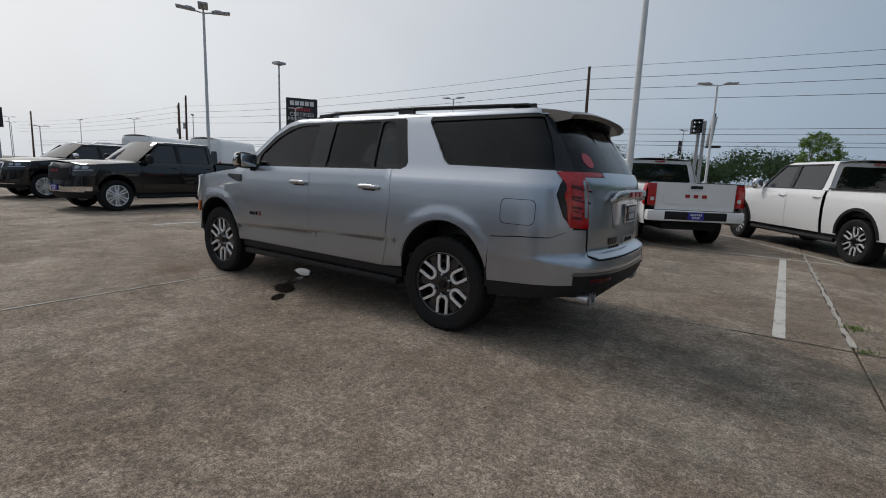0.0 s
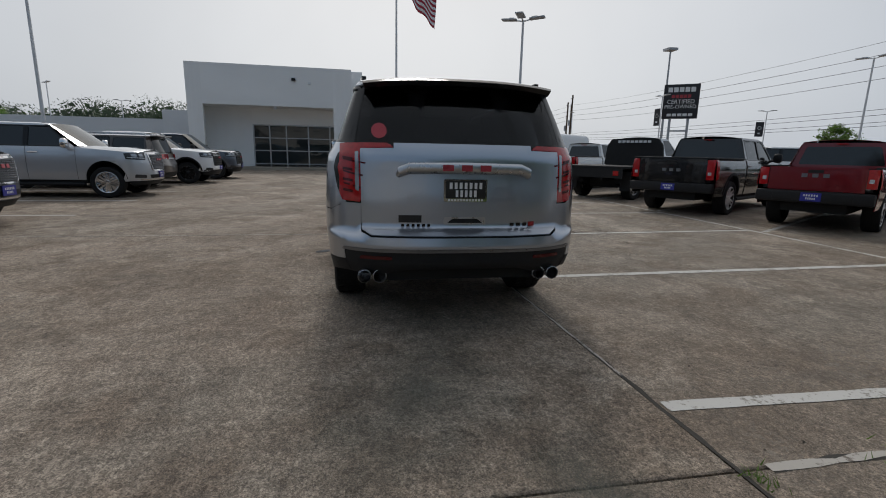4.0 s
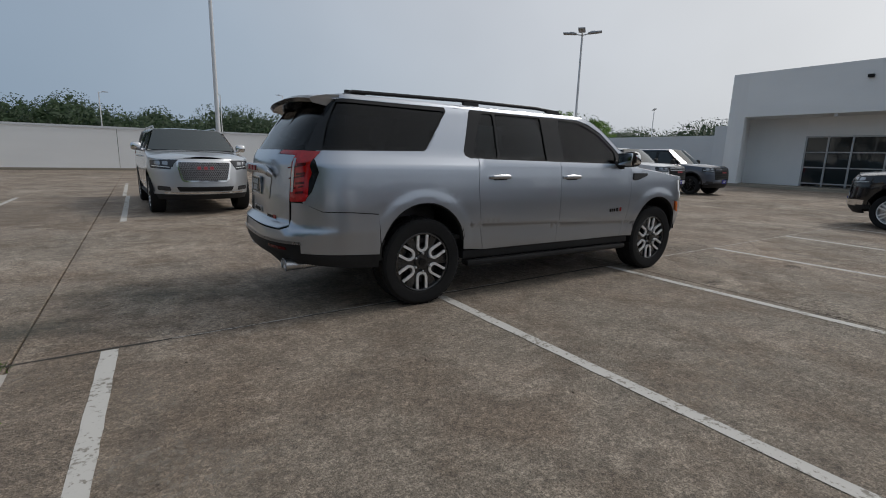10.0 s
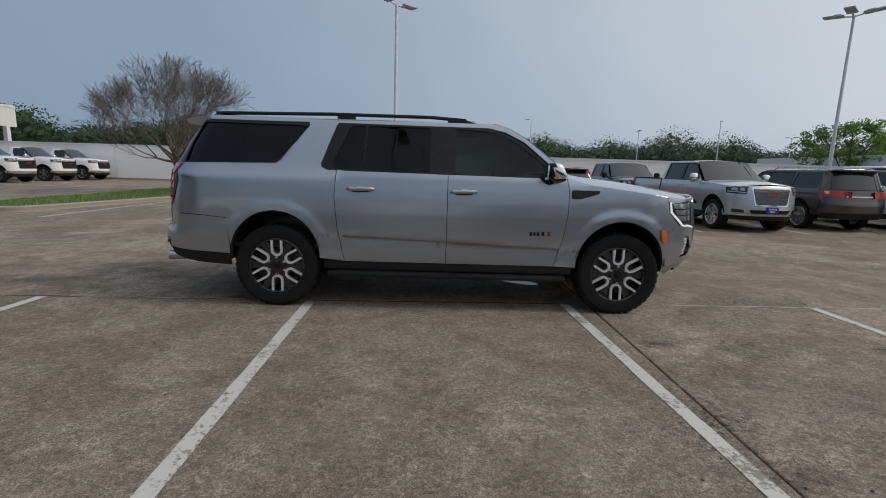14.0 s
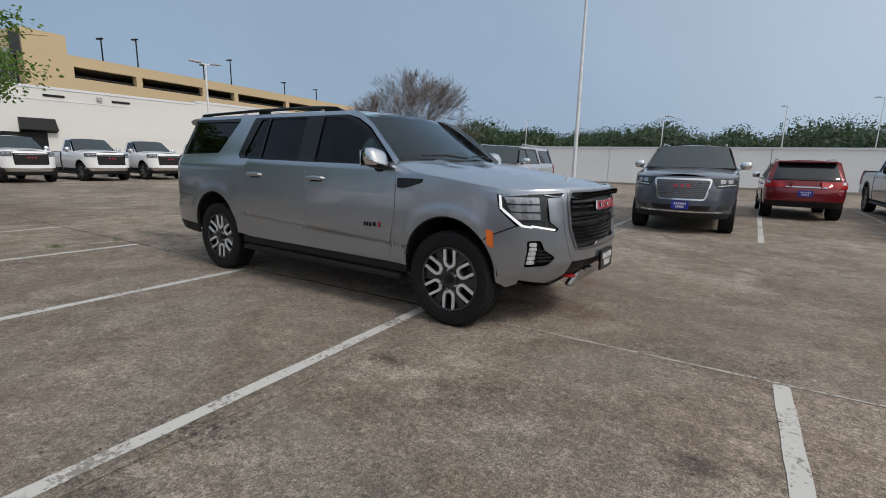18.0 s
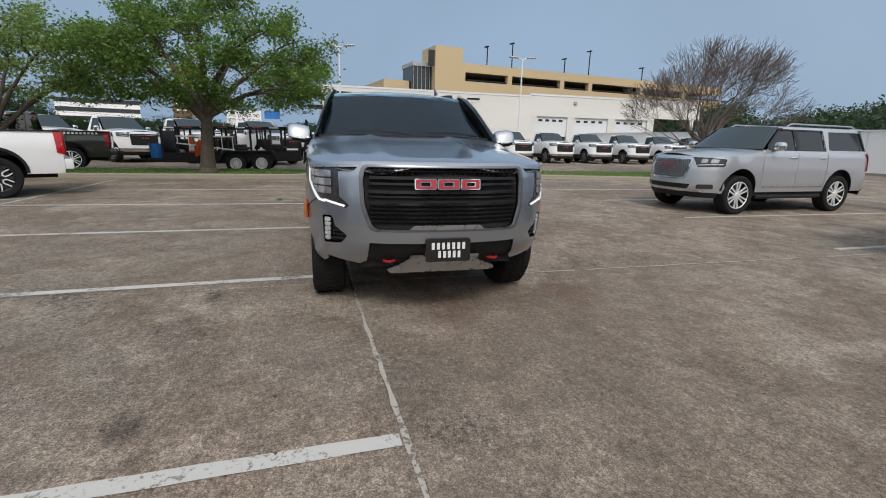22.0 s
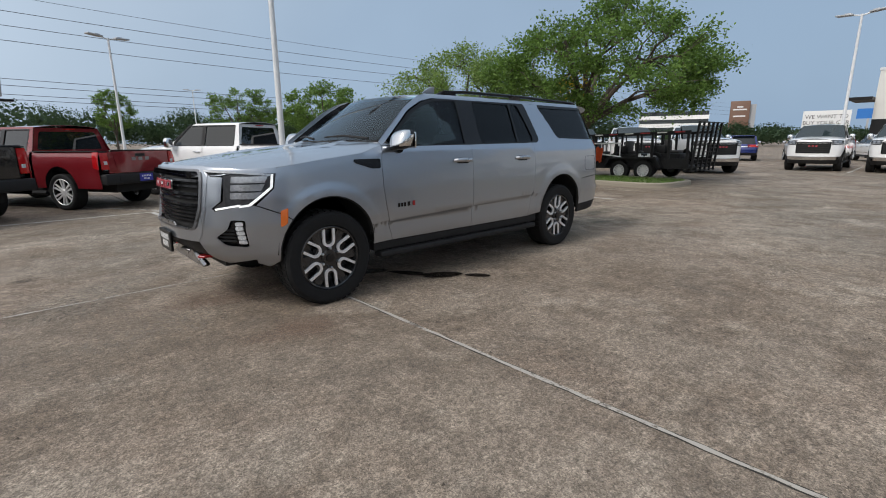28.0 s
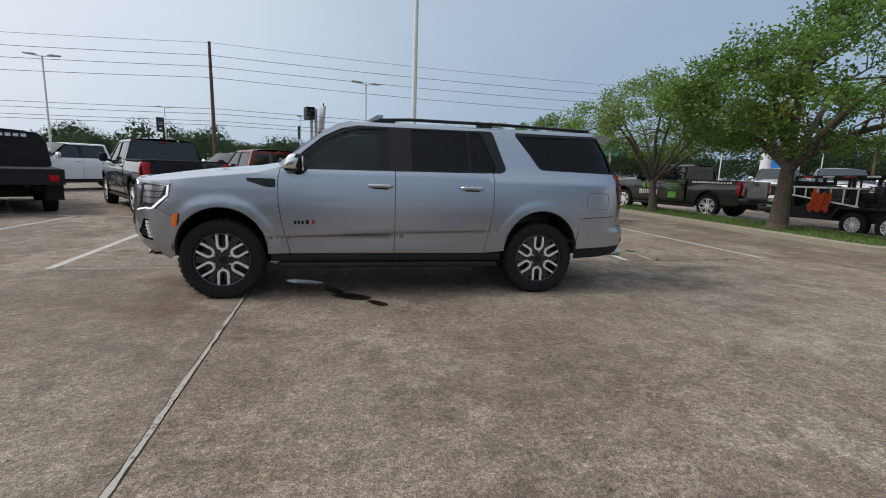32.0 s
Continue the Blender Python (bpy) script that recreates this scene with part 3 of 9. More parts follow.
hs = Skin(HW, HN, HT, 1.88, -2.30, 2.45, 2.9, crease=(-1.25, 1.25, 0.700, -0.038, 0.028), flares=((1.70, 0.505, 0.480, 0.570, 0.007), (-1.703, 0.525, 0.480, 0.570, 0.007)))
AF, AR = (1.70, 0.505, 0.44), (-1.703, 0.525, 0.437)
ring = lambda c, r, a0, a1, n=26: [(c[0] + r * math.cos(radians(a0 + (a1 - a0) * k / n)), c[1] + r * math.sin(radians(a0 + (a1 - a0) * k / n))) for k in range(n + 1)]
ftop = [(1.0, 1.365), (1.15, 1.345), (1.35, 1.285), (1.79, 1.235), (2.1, 1.195), (2.35, 1.165), (2.6, 1.13)]
hood_mid = [(0.95, 1.415), (1.15, 1.40), (1.40, 1.352), (1.80, 1.312), (2.2, 1.262), (2.45, 1.232), (2.58, 1.212), (2.66, 1.180)]


def hood_z(x, y):
    e, c = interp(ftop, x), interp(hood_mid, x)
    b = min(1.0, abs(y) / max(0.3, hs.y(x, e)))
    z = e + (c - e) * (1 - b ** 3.2)
    return z + 0.012 * max(0, 1 - abs(abs(y) - 0.40) / 0.10) * min(1, max(0, (2.5 - x) / 0.6))


def line_z(tab, a, b, n=12):
    return [(a + (b - a) * k / n, interp(tab, a + (b - a) * k / n)) for k in range(n + 1)]


door_f = [(1.132, 1.345), (1.157, 1.22), (1.155, 1.0), (1.127, 0.80), (1.082, 0.60), (1.047, 0.475)]
zc = lambda x, d=0.0: 0.700 - 0.038 * x + d
for sg, sd in ((1, "left"), (-1, "right")):
    S = hs.side(sg)
    # front wing
    o = list(door_f) + [(1.262, 0.470)] + arch(*AF, 0.60, back=False)[1:]
    o = [p for p in o if not (p[0] > 2.06 and p[1] < 0.80)]
    o += [(2.105, 0.835), (2.285, 0.915), (2.155, 1.035), (2.13, 1.155), (2.12, 1.19)] + line_z(ftop, 2.1, 1.16)[1:]
    skin_part("front_wing", o, S, M["hero"], hero, step=0.05, maxseg=0.04, lines=[ring(AF, r, 48, 172) for r in (0.505, 0.5325, 0.560)])
    # doors
    o = [(-0.022, 0.475), (1.040, 0.475), (1.075, 0.60), (1.12, 0.80), (1.148, 1.0), (1.150, 1.22), (1.125, 1.345), (0.55, 1.345), (-0.022, 1.345)]
    d = skin_part("front_door", o, S, M["hero"], hero, step=0.06, lines=[[(0.0, zc(0, 0.003)), (1.10, zc(1.1, 0.003))], [(0.0, zc(0, -0.012)), (1.10, zc(1.1, -0.012))]])
    o2 = [(-0.029, 0.475), (-0.029, 1.345), (-1.10, 1.365), (-1.118, 1.10), (-1.085, 0.78), (-1.045, 0.56), (-1.02, 0.475)]
    d2 = skin_part("rear_door", o2, S, M["hero"], hero, step=0.06, lines=[[(-1.06, zc(-1.06, 0.003)), (-0.05, zc(-.05, 0.003))], [(-1.04, zc(-1.04, -0.012)), (-0.05, zc(-.05, -0.012))]])
    for dd, hx in ((d, 0.130), (d2, -0.865)):
        bm = bmesh.new()
        yy = hs.y(hx, 1.19)
        pts = [(hx - 0.125, sg * (yy + 0.004), 1.185), (hx - 0.10, sg * (yy + 0.034), 1.189), (hx, sg * (yy + 0.042), 1.194), (hx + 0.10, sg * (yy + 0.034), 1.192), (hx + 0.125, sg * (yy + 0.004), 1.189)]
        tube(bm, pts, [0.014, 0.020, 0.022, 0.020, 0.014], 10)
        for v in bm.verts:
            v.co.y = sg * (yy - 0.01) + (v.co.y - sg * (yy - 0.01)) * 0.85
        part("door_handle", bm, M["satin"], dd, "satin silver door handle")
        bm = bmesh.new()
        panel(bm, rounded([(hx - 0.09, 1.155), (hx + 0.09, 1.158), (hx + 0.08, 1.215), (hx - 0.08, 1.212)], 0.025), S, 0.004, step=0.2, proud=0.003)
        part("handle_cup", bm, M["black_plastic"], dd)
    # rear quarter with the slanted roof post
    o = [(-1.027, 0.475), (-1.052, 0.56), (-1.092, 0.78), (-1.125, 1.10), (-1.107, 1.365), (-1.235, 1.385), (-1.262, 1.42), (-1.13, 1.80), (-1.10, 1.825), (-1.405, 1.825), (-1.392, 1.79), (-1.655, 1.445), (-1.70, 1.412), (-2.64, 1.392)]
    o += [(-2.668, 1.34), (-2.645, 1.22), (-2.700, 1.06), (-2.763, 0.974), (-2.755, 0.966), (-2.635, 0.910), (-2.40, 0.902), (-2.165, 0.88), (-2.135, 0.62)]
    o += [p for p in arch(*AR, 0.50, back=True)[::-1] if p[1] > 0.62 or p[0] > -1.5][0:]
    skin_part("quarter_panel", o, S, M["hero"], hero, step=0.05, maxseg=0.04, lines=[ring(AR, r, 12, 140) for r in (0.505, 0.5325, 0.560)])
    # wheel arch lips
    for c, ang in ((AF, (-8, 172)), (AR, (8, 188))):
        skin_part("arch_lip", ring(c, c[2] + 0.012, *ang, 36) + ring(c, c[2] - 0.010, *ang, 36)[::-1], S, M["underbody"], hero, thick=0.05, step=0.2, proud=-0.003, maxseg=0.05)
    # front bumper's side, rear bumper's side
    o = [(2.105, 0.825), (2.285, 0.905), (2.325, 0.915), (2.33, 0.80), (2.33, 0.56), (2.28, 0.44), (2.20, 0.405), (2.14, 0.45), (2.138, 0.56)] + [(AF[0] + AF[2] * math.cos(a), AF[1] + AF[2] * math.sin(a)) for a in (0.25, 0.4, 0.55, 0.68)]
    skin_part("bumper_corner", o, S, M["hero"], hero, step=0.05, proud=-0.0015)
    o = [(-2.165, 0.872), (-2.40, 0.894), (-2.63, 0.902), (-2.75, 0.959), (-2.80, 0.966), (-2.80, 0.75), (-2.79, 0.56), (-2.15, 0.525), (-2.145, 0.60)]
    skin_part("rear_bumper_corner", o, S, M["hero"], hero, step=0.05)
    o = [(-2.15, 0.517), (-2.79, 0.552), (-2.78, 0.47), (-2.45, 0.425), (-2.15, 0.405)]
    skin_part("lower_valance", o, S, M["black_plastic"], hero, thick=0.03, step=0.08)
    # sill and side step
    bm = bmesh.new()
    box(bm, -1.24, 1.24, sg * 0.90 - 0.045, sg * 0.90 + 0.045, 0.385, 0.475, 0.012)
    part("sill", bm, M["black_plastic"], hero)
    bm = bmesh.new()
    box(bm, -1.20, 1.18, sg * 0.915 - 0.065, sg * 0.915 + 0.065, 0.315, 0.375, 0.02)
    for k in range(30):
        box(bm, -1.10 + k * 0.075, -1.06 + k * 0.075, sg * 0.915 - 0.055, sg * 0.915 + 0.05, 0.373, 0.379)
    part("side_step", bm, M["black_plastic"], hero, "ribbed black side step")
    # black window frame with its glass
    wins = [("front_door_glass", [(0.045, 1.352), (0.875, 1.345), (0.915, 1.375), (0.905, 1.47), (0.68, 1.648), (0.50, 1.735), (0.35, 1.778), (0.045, 1.795)], "front_glass", 0.03),
            ("rear_door_glass", [(-0.835, 1.368), (-0.205, 1.356), (-0.205, 1.798), (-0.815, 1.798)], "privacy", 0.02),
            ("fixed_pane", [(-1.13, 1.376), (-0.860, 1.368), (-0.840, 1.798), (-0.985, 1.798), (-1.145, 1.43)], "privacy", 0.04),
            ("quarter_glass", [(-2.60, 1.408), (-1.71, 1.422), (-1.655, 1.455), (-1.405, 1.785), (-2.47, 1.795)], "privacy", 0.03)]
    outer = rounded([(-1.268, 1.395), (-1.21, 1.358), (0.93, 1.338), (1.02, 1.36), (0.965, 1.455), (0.70, 1.672), (0.52, 1.765), (0.36, 1.805), (-1.115, 1.822)], [0.04, 0.04, 0.02, 0.02, 0.03, 0.05, 0.05, 0.05, 0.02])
    skin_part("window_frame", outer, S, M["black_gloss"], hero, "gloss black window frame", holes=[rounded(w[1], w[3]) for w in wins[:3]], step=0.05, maxseg=0.04, thick=0.011)
    skin_part("rear_window_frame", [(-2.67, 1.395), (-1.70, 1.408), (-1.645, 1.44), (-1.38, 1.80), (-1.40, 1.822), (-2.51, 1.815)], S, M["black_gloss"], hero, holes=[rounded(wins[3][1], 0.03)], step=0.05, maxseg=0.04, thick=0.011)
    for nm, w, mt, rr in wins:
        skin_part(nm, grown(rounded(w, rr), 0.014), S, M[mt], hero, thick=0.004, step=0.05, maxseg=0.04, proud=-0.013)
    # roof rail and roof edge
    skin_part("roof_edge", [(-2.50, 1.825), (0.37, 1.812), (0.53, 1.775), (0.72, 1.68), (0.975, 1.465), (1.08, 1.375), (1.125, 1.352), (1.14, 1.385), (0.98, 1.52), (0.74, 1.715), (0.56, 1.815), (0.42, 1.852), (-2.46, 1.866)], S, M["hero"], hero, step=0.05)
    bm = bmesh.new()
    tube(bm, [(-2.36, sg * 0.715, 1.855), (-2.28, sg * 0.712, 1.888), (-1.2, sg * 0.700, 1.908), (-0.2, sg * 0.695, 1.906), (0.10, sg * 0.690, 1.888), (0.24, sg * 0.690, 1.850)], [0.012, 0.018, 0.018, 0.018, 0.018, 0.012], 10)
    for xx in (-2.25, -1.05, 0.05):
        box(bm, xx - 0.09, xx + 0.09, sg * 0.70 - 0.016, sg * 0.70 + 0.016, 1.85, 1.90)
    part("roof_rail", bm, M["black_gloss"], hero, "gloss black roof rail")
    # mirror
    bm = bmesh.new()
    bmesh.ops.create_uvsphere(bm, u_segments=20, v_segments=14, radius=1.0)
    for v in bm.verts:
        p = v.co
        k = 0.62
        q = Vector([math.copysign(abs(c) ** k, c) for c in p])
        v.co = Vector((0.985 + q.x * 0.085 - 0.03 * q.z, sg * (1.075 + q.y * sg * 0.115), 1.395 + q.z * 0.088 + 0.015 * q.y * sg))
    for f in bm.faces:
        m_ = f.calc_center_median()
        if m_.x < 0.955 or m_.z < 1.345:
            f.material_index = 1
    mir = part("mirror", bm, [M["chrome"], M["black_gloss"]], hero, "satin chrome door mirror")
    bm = bmesh.new()
    box(bm, 0.888, 0.905, sg * 1.075 - 0.095, sg * 1.075 + 0.095, 1.325, 1.465, 0.008)
    part("mirror_glass", bm, M["chrome"], mir)
    bm = bmesh.new()
    tube(bm, [(0.90, sg * 0.925, 1.335), (0.935, sg * 0.97, 1.315), (0.965, sg * 1.02, 1.318)], [0.055, 0.040, 0.035], 10)
    part("mirror_foot", bm, M["black_plastic"], mir)
    # side vent, badge, marker lamp
    v = skin_part("wing_vent", rounded([(1.175, 1.150), (1.26, 1.150), (1.44, 1.205), (1.45, 1.235), (1.175, 1.235)], 0.018), S, M["black_gloss"], hero, "gloss black wing vent", thick=0.02, proud=0.008, step=0.1)
    bar_parts("badge_bar", [(0.845, 0.895, 0.786, 0.826, 1), (0.90, 1.005, 0.784, 0.820, 3)] if sg == 1 else [(0.78, 0.885, 0.784, 0.820, 3), (0.89, 0.94, 0.786, 0.826, 1)], S, "black_gloss", hero)
    bar_parts("badge_tip", [(0.785, 0.835, 0.784, 0.830, 1)] if sg == 1 else [(0.95, 1.0, 0.784, 0.830, 1)], S, "red_paint", hero, proud=0.007, label="red badge tip")
    skin_part("side_marker", rounded([(2.085, 0.76), (2.135, 0.735), (2.125, 0.86), (2.07, 0.88)], 0.012), S, M["amber"], hero, "amber side marker lamp", thick=0.03, proud=0.022, step=0.1)
    if sg == 1:
        o = rounded([(-2.52, 0.985), (-2.24, 0.985), (-2.24, 1.175), (-2.52, 1.175)], 0.05)
        i = rounded([(-2.516, 0.989), (-2.244, 0.989), (-2.244, 1.171), (-2.516, 1.171)], 0.048)
        skin_part("fuel_flap_seam", o, S, M["underbody"], hero, holes=[i], thick=0.004, step=0.3, proud=0.0012)
    # headlamp: dark housing, light band, elements, cover
    o = [(2.135, 1.150), (2.155, 1.04), (2.30, 0.918), (2.33, 0.895), (2.40, 0.885), (2.47, 0.90), (2.47, 1.15), (2.40, 1.17)]
    skin_part("headlamp", o, S, M["lamp_grey"], hero, "headlamp with a lit daytime band", thick=0.03, proud=-0.008, step=0.06)
    fs = lambda u, w, s2=sg: (lambda pn: (pn[0], pn[1]))(hs.front(s2 * u, w))
    hl = skin_part("headlamp_face", [(0.615, 1.145), (0.615, 1.192), (0.86, 1.178), (0.905, 1.165), (0.915, 0.93), (0.905, 0.91), (0.73, 0.862), (0.715, 0.90), (0.775, 0.945), (0.78, 1.13)], fs, M["lamp_dark"], hero, thick=0.03, proud=-0.01, step=0.05)
    for o, sf in (([(0.625, 1.166), (0.625, 1.180), (0.89, 1.166), (0.885, 1.152)], fs), ([(0.735, 0.876), (0.728, 0.890), (0.87, 0.922), (0.875, 0.908)], fs),
                  ([(2.35, 1.150), (2.35, 1.164), (2.155, 1.146), (2.172, 1.132)], S), ([(2.150, 1.146), (2.167, 1.144), (2.182, 1.050), (2.335, 0.922), (2.322, 0.908), (2.165, 1.042)], S), ([(2.322, 0.908), (2.39, 0.897), (2.395, 0.911), (2.335, 0.922)], S)):
        skin_part("light_band" if o[0][1] < 1.148 else "lamp_trim", o, sf, M["drl"] if o[0][1] < 1.148 else M["satin"], hl, "white daytime light band" if o[0][1] < 1.148 else "", thick=0.01, proud=0.004, step=0.05, maxseg=0.03)
    skin_part("lamp_brow", [(0.615, 1.182), (0.615, 1.200), (0.86, 1.186), (0.905, 1.172), (0.905, 1.156), (0.86, 1.168)], fs, M["hero"], hero, thick=0.02, proud=0.006, step=0.06, maxseg=0.04)
    skin_part("lamp_brow", [(2.38, 1.160), (2.38, 1.182), (2.125, 1.195), (2.125, 1.150), (2.16, 1.150)], S, M["hero"], hero, thick=0.02, proud=0.005, step=0.06, maxseg=0.04)
    for k in range(3):
        z0 = 0.962 + k * 0.060
        skin_part("lamp_element", rounded([(0.822, z0), (0.868, z0 + 0.002), (0.868, z0 + 0.050), (0.822, z0 + 0.048)], 0.008), fs, M["led"], hl, "clear lamp projector", thick=0.012, proud=0.002, step=0.1)
        skin_part("lamp_element", [(2.275 - 0.030 * k, z0), (2.385, z0), (2.385, z0 + 0.048), (2.240 - 0.026 * k, z0 + 0.050)], S, M["led"], hl, thick=0.012, proud=0.001, step=0.1)
    # wing of paint between lamp and grille, nose corner
    skin_part("nose_panel", [(0.662, 1.14), (0.77, 1.125), (0.765, 0.948), (0.70, 0.89), (0.72, 0.866), (0.89, 0.912), (0.915, 0.914), (0.915, 0.60), (0.88, 0.48), (0.62, 0.425), (0.575, 0.46), (0.565, 0.625), (0.607, 0.68), (0.655, 0.86)], fs, M["hero"], hero, step=0.045,
              holes=[rounded([(0.715, 0.665), (0.765, 0.60), (0.882, 0.585), (0.892, 0.80), (0.82, 0.805), (0.80, 0.73)], 0.02)])
    fog = skin_part("fog_lamp_pod", rounded([(0.705, 0.66), (0.755, 0.592), (0.888, 0.578), (0.898, 0.805), (0.81, 0.812), (0.79, 0.735)], 0.02), fs, M["black_gloss"], hero, "black pod with a fog lamp", thick=0.01, proud=-0.03, step=0.05)
    for k in range(4):
        skin_part("slat", [(0.725, 0.635 + 0.028 * k), (0.825, 0.63 + 0.028 * k), (0.825, 0.640 + 0.028 * k), (0.725, 0.645 + 0.028 * k)], fs, M["black_plastic"], fog, thick=0.02, proud=-0.012, step=0.2)
    for k in range(5):
        skin_part("lamp_element", rounded([(0.842, 0.612 + 0.036 * k), (0.878, 0.610 + 0.036 * k), (0.878, 0.641 + 0.036 * k), (0.842, 0.642 + 0.036 * k)], 0.008), fs, M["lamp_white"], fog, thick=0.02, proud=-0.006, step=0.2)
    # tail lamp: on the rear and round the corner
    o = [(-2.648, 1.22), (-2.670, 1.335), (-2.69, 1.388), (-2.83, 1.388), (-2.83, 0.968), (-2.766, 0.974), (-2.703, 1.062)]
    tl = skin_part("tail_lamp", o, S, M["black_gloss"], hero, "red tail lamp with dark edge", thick=0.03, proud=0.006, step=0.05, maxseg=0.03)
    skin_part("lamp_element", [(-2.715, 1.345), (-2.83, 1.375), (-2.83, 0.985), (-2.795, 0.99), (-2.735, 1.08), (-2.690, 1.215)], S, M["tail_red"], tl, thick=0.01, proud=0.010, step=0.06)
    for k in range(3):
        skin_part("lamp_element", [(-2.745 + 0.010 * k, 1.10 + 0.085 * k), (-2.82, 1.07 + 0.085 * k), (-2.82, 1.082 + 0.085 * k), (-2.745 + 0.010 * k, 1.112 + 0.085 * k)], S, M["tail_dark"], tl, thick=0.008, proud=0.014, step=0.3)
    rs = lambda u, w, s2=sg: hs.rear(s2 * u, w)
    skin_part("lamp_face", [(0.737, 0.975), (0.86, 0.985), (0.88, 1.03), (0.875, 1.382), (0.737, 1.384)], rs, M["tail_red"], tl, thick=0.03, proud=0.010, step=0.04, maxseg=0.03)
    skin_part("lamp_wing", [(0.737, 1.352), (0.737, 1.384), (0.545, 1.384), (0.505, 1.358)], rs, M["tail_red"], tl, thick=0.03, proud=0.012, step=0.04, maxseg=0.03)
    skin_part("reverse_lamp", rounded([(0.742, 1.05), (0.765, 1.06), (0.765, 1.32), (0.742, 1.325)], 0.008), rs, M["led"], tl, "clear reversing lamp", thick=0.01, proud=0.016, step=0.2)
    for k in range(4):
        skin_part("lamp_element", [(0.785, 1.04 + 0.075 * k), (0.85, 1.05 + 0.075 * k), (0.85, 1.068 + 0.075 * k), (0.785, 1.058 + 0.075 * k)], rs, M["tail_dark"], tl, thick=0.008, proud=0.016, step=0.3)
    skin_part("reflector", rounded([(0.52, 0.578), (0.745, 0.578), (0.735, 0.602), (0.52, 0.602)], 0.006), rs, M["tail_dark"], hero, "red bumper reflector", thick=0.01, proud=0.008, step=0.2)
    for yy in (0.605, 0.715):
        bm = bmesh.new()
        lathe(bm, [(0.040, 0.25), (0.048, 0.0), (0.050, -0.02), (0.046, -0.022), (0.042, 0.0), (0.038, 0.24), (0.001, 0.24)], 20, axis="X", m=Matrix.Translation((-2.865, sg * yy, 0.44)))
        part("tailpipe", bm, M["satin"], hero, "chrome twin tailpipe")
    # wheels
    for xx, st in ((1.703, 0.0), (-1.703, 0.0)):
        wheel(hero, xx, sg * 0.845, 0.405, sg, steer=st)
    # wheel wells
    for (cx, cz, r) in (AF, AR):
        bm = bmesh.new()
        n = 16
        A, B = [], []
        for k in range(n + 1):
            a = math.pi * k / n
            A.append(bm.verts.new((cx + (r + 0.02) * math.cos(a), sg * 0.975, cz + (r + 0.02) * math.sin(a))))
            B.append(bm.verts.new((cx + (r + 0.02) * math.cos(a), sg * 0.60, cz + (r + 0.02) * math.sin(a))))
        for k in range(n):
            bm.faces.new((A[k], A[k + 1], B[k + 1], B[k]))
        c = bm.verts.new((cx, sg * 0.60, cz - 0.1))
        for k in range(n):
            bm.faces.new((B[k], B[k + 1], c))
        part("wheel_well", bm, M["underbody"], hero)

# bonnet, roof, glass front and rear
hf = height_field(hood_z)
edge = [(x, hs.y(x, interp(ftop, x)) - 0.012) for x in [1.0 + 0.09 * k for k in range(16)]]
hood_o = [(x, y) for x, y in edge] + [(2.50, 0.74), (2.56, 0.60), (2.62, 0.50), (2.64, 0.30), (2.648, 0.0)]
hood_o = hood_o + [(x, -y) for x, y in hood_o[::-1][1:]] + [(1.06, -0.6), (1.20, -0.3), (1.24, 0.0), (1.20, 0.3), (1.06, 0.6)]
skin_part("bonnet", hood_o, hf, M["hero"], hero, "grey bonnet with raised sides", step=0.07, lines=[[(1.2, 0.40), (2.5, 0.40)], [(1.2, -0.40), (2.5, -0.40)], [(1.2, 0.30), (2.5, 0.30)], [(1.2, -0.30), (2.5, -0.30)]])
roof_mid = [(-2.62, 1.855), (-2.3, 1.885), (-1.8, 1.900), (-1.0, 1.912), (-0.3, 1.910), (0.15, 1.898), (0.38, 1.878), (0.56, 1.845)]
roof_z = lambda x, y: interp(roof_mid, x) - 0.052 * (abs(y) / 0.74) ** 2.4 + 0.004 * math.cos(y * 24) * (1 if abs(y) < 0.55 and -2.2 < x < 0.1 else 0)
skin_part("roof", [(0.42, 0.735), (0.52, 0.45), (0.555, 0.0), (0.52, -0.45), (0.42, -0.735), (-1.2, -0.755), (-2.46, -0.735), (-2.50, 0.0), (-2.46, 0.735), (-1.2, 0.755)], height_field(roof_z), M["hero"], hero, step=0.09)
wsx = [(1.37, 1.285), (1.40, 1.245), (1.60, 0.935), (1.75, 0.705), (1.85, 0.545), (1.88, 0.50)]


def wind(y, z):
    fx = lambda a, b: interp(wsx, b) - 0.20 * (abs(a) / 0.80) ** 2.2
    e = 0.004
    n = Vector((1.0, (fx(y - e, z) - fx(y + e, z)) / (2 * e), (fx(y, z - e) - fx(y, z + e)) / (2 * e))).normalized()
    return Vector((fx(y, z), y, z)), n


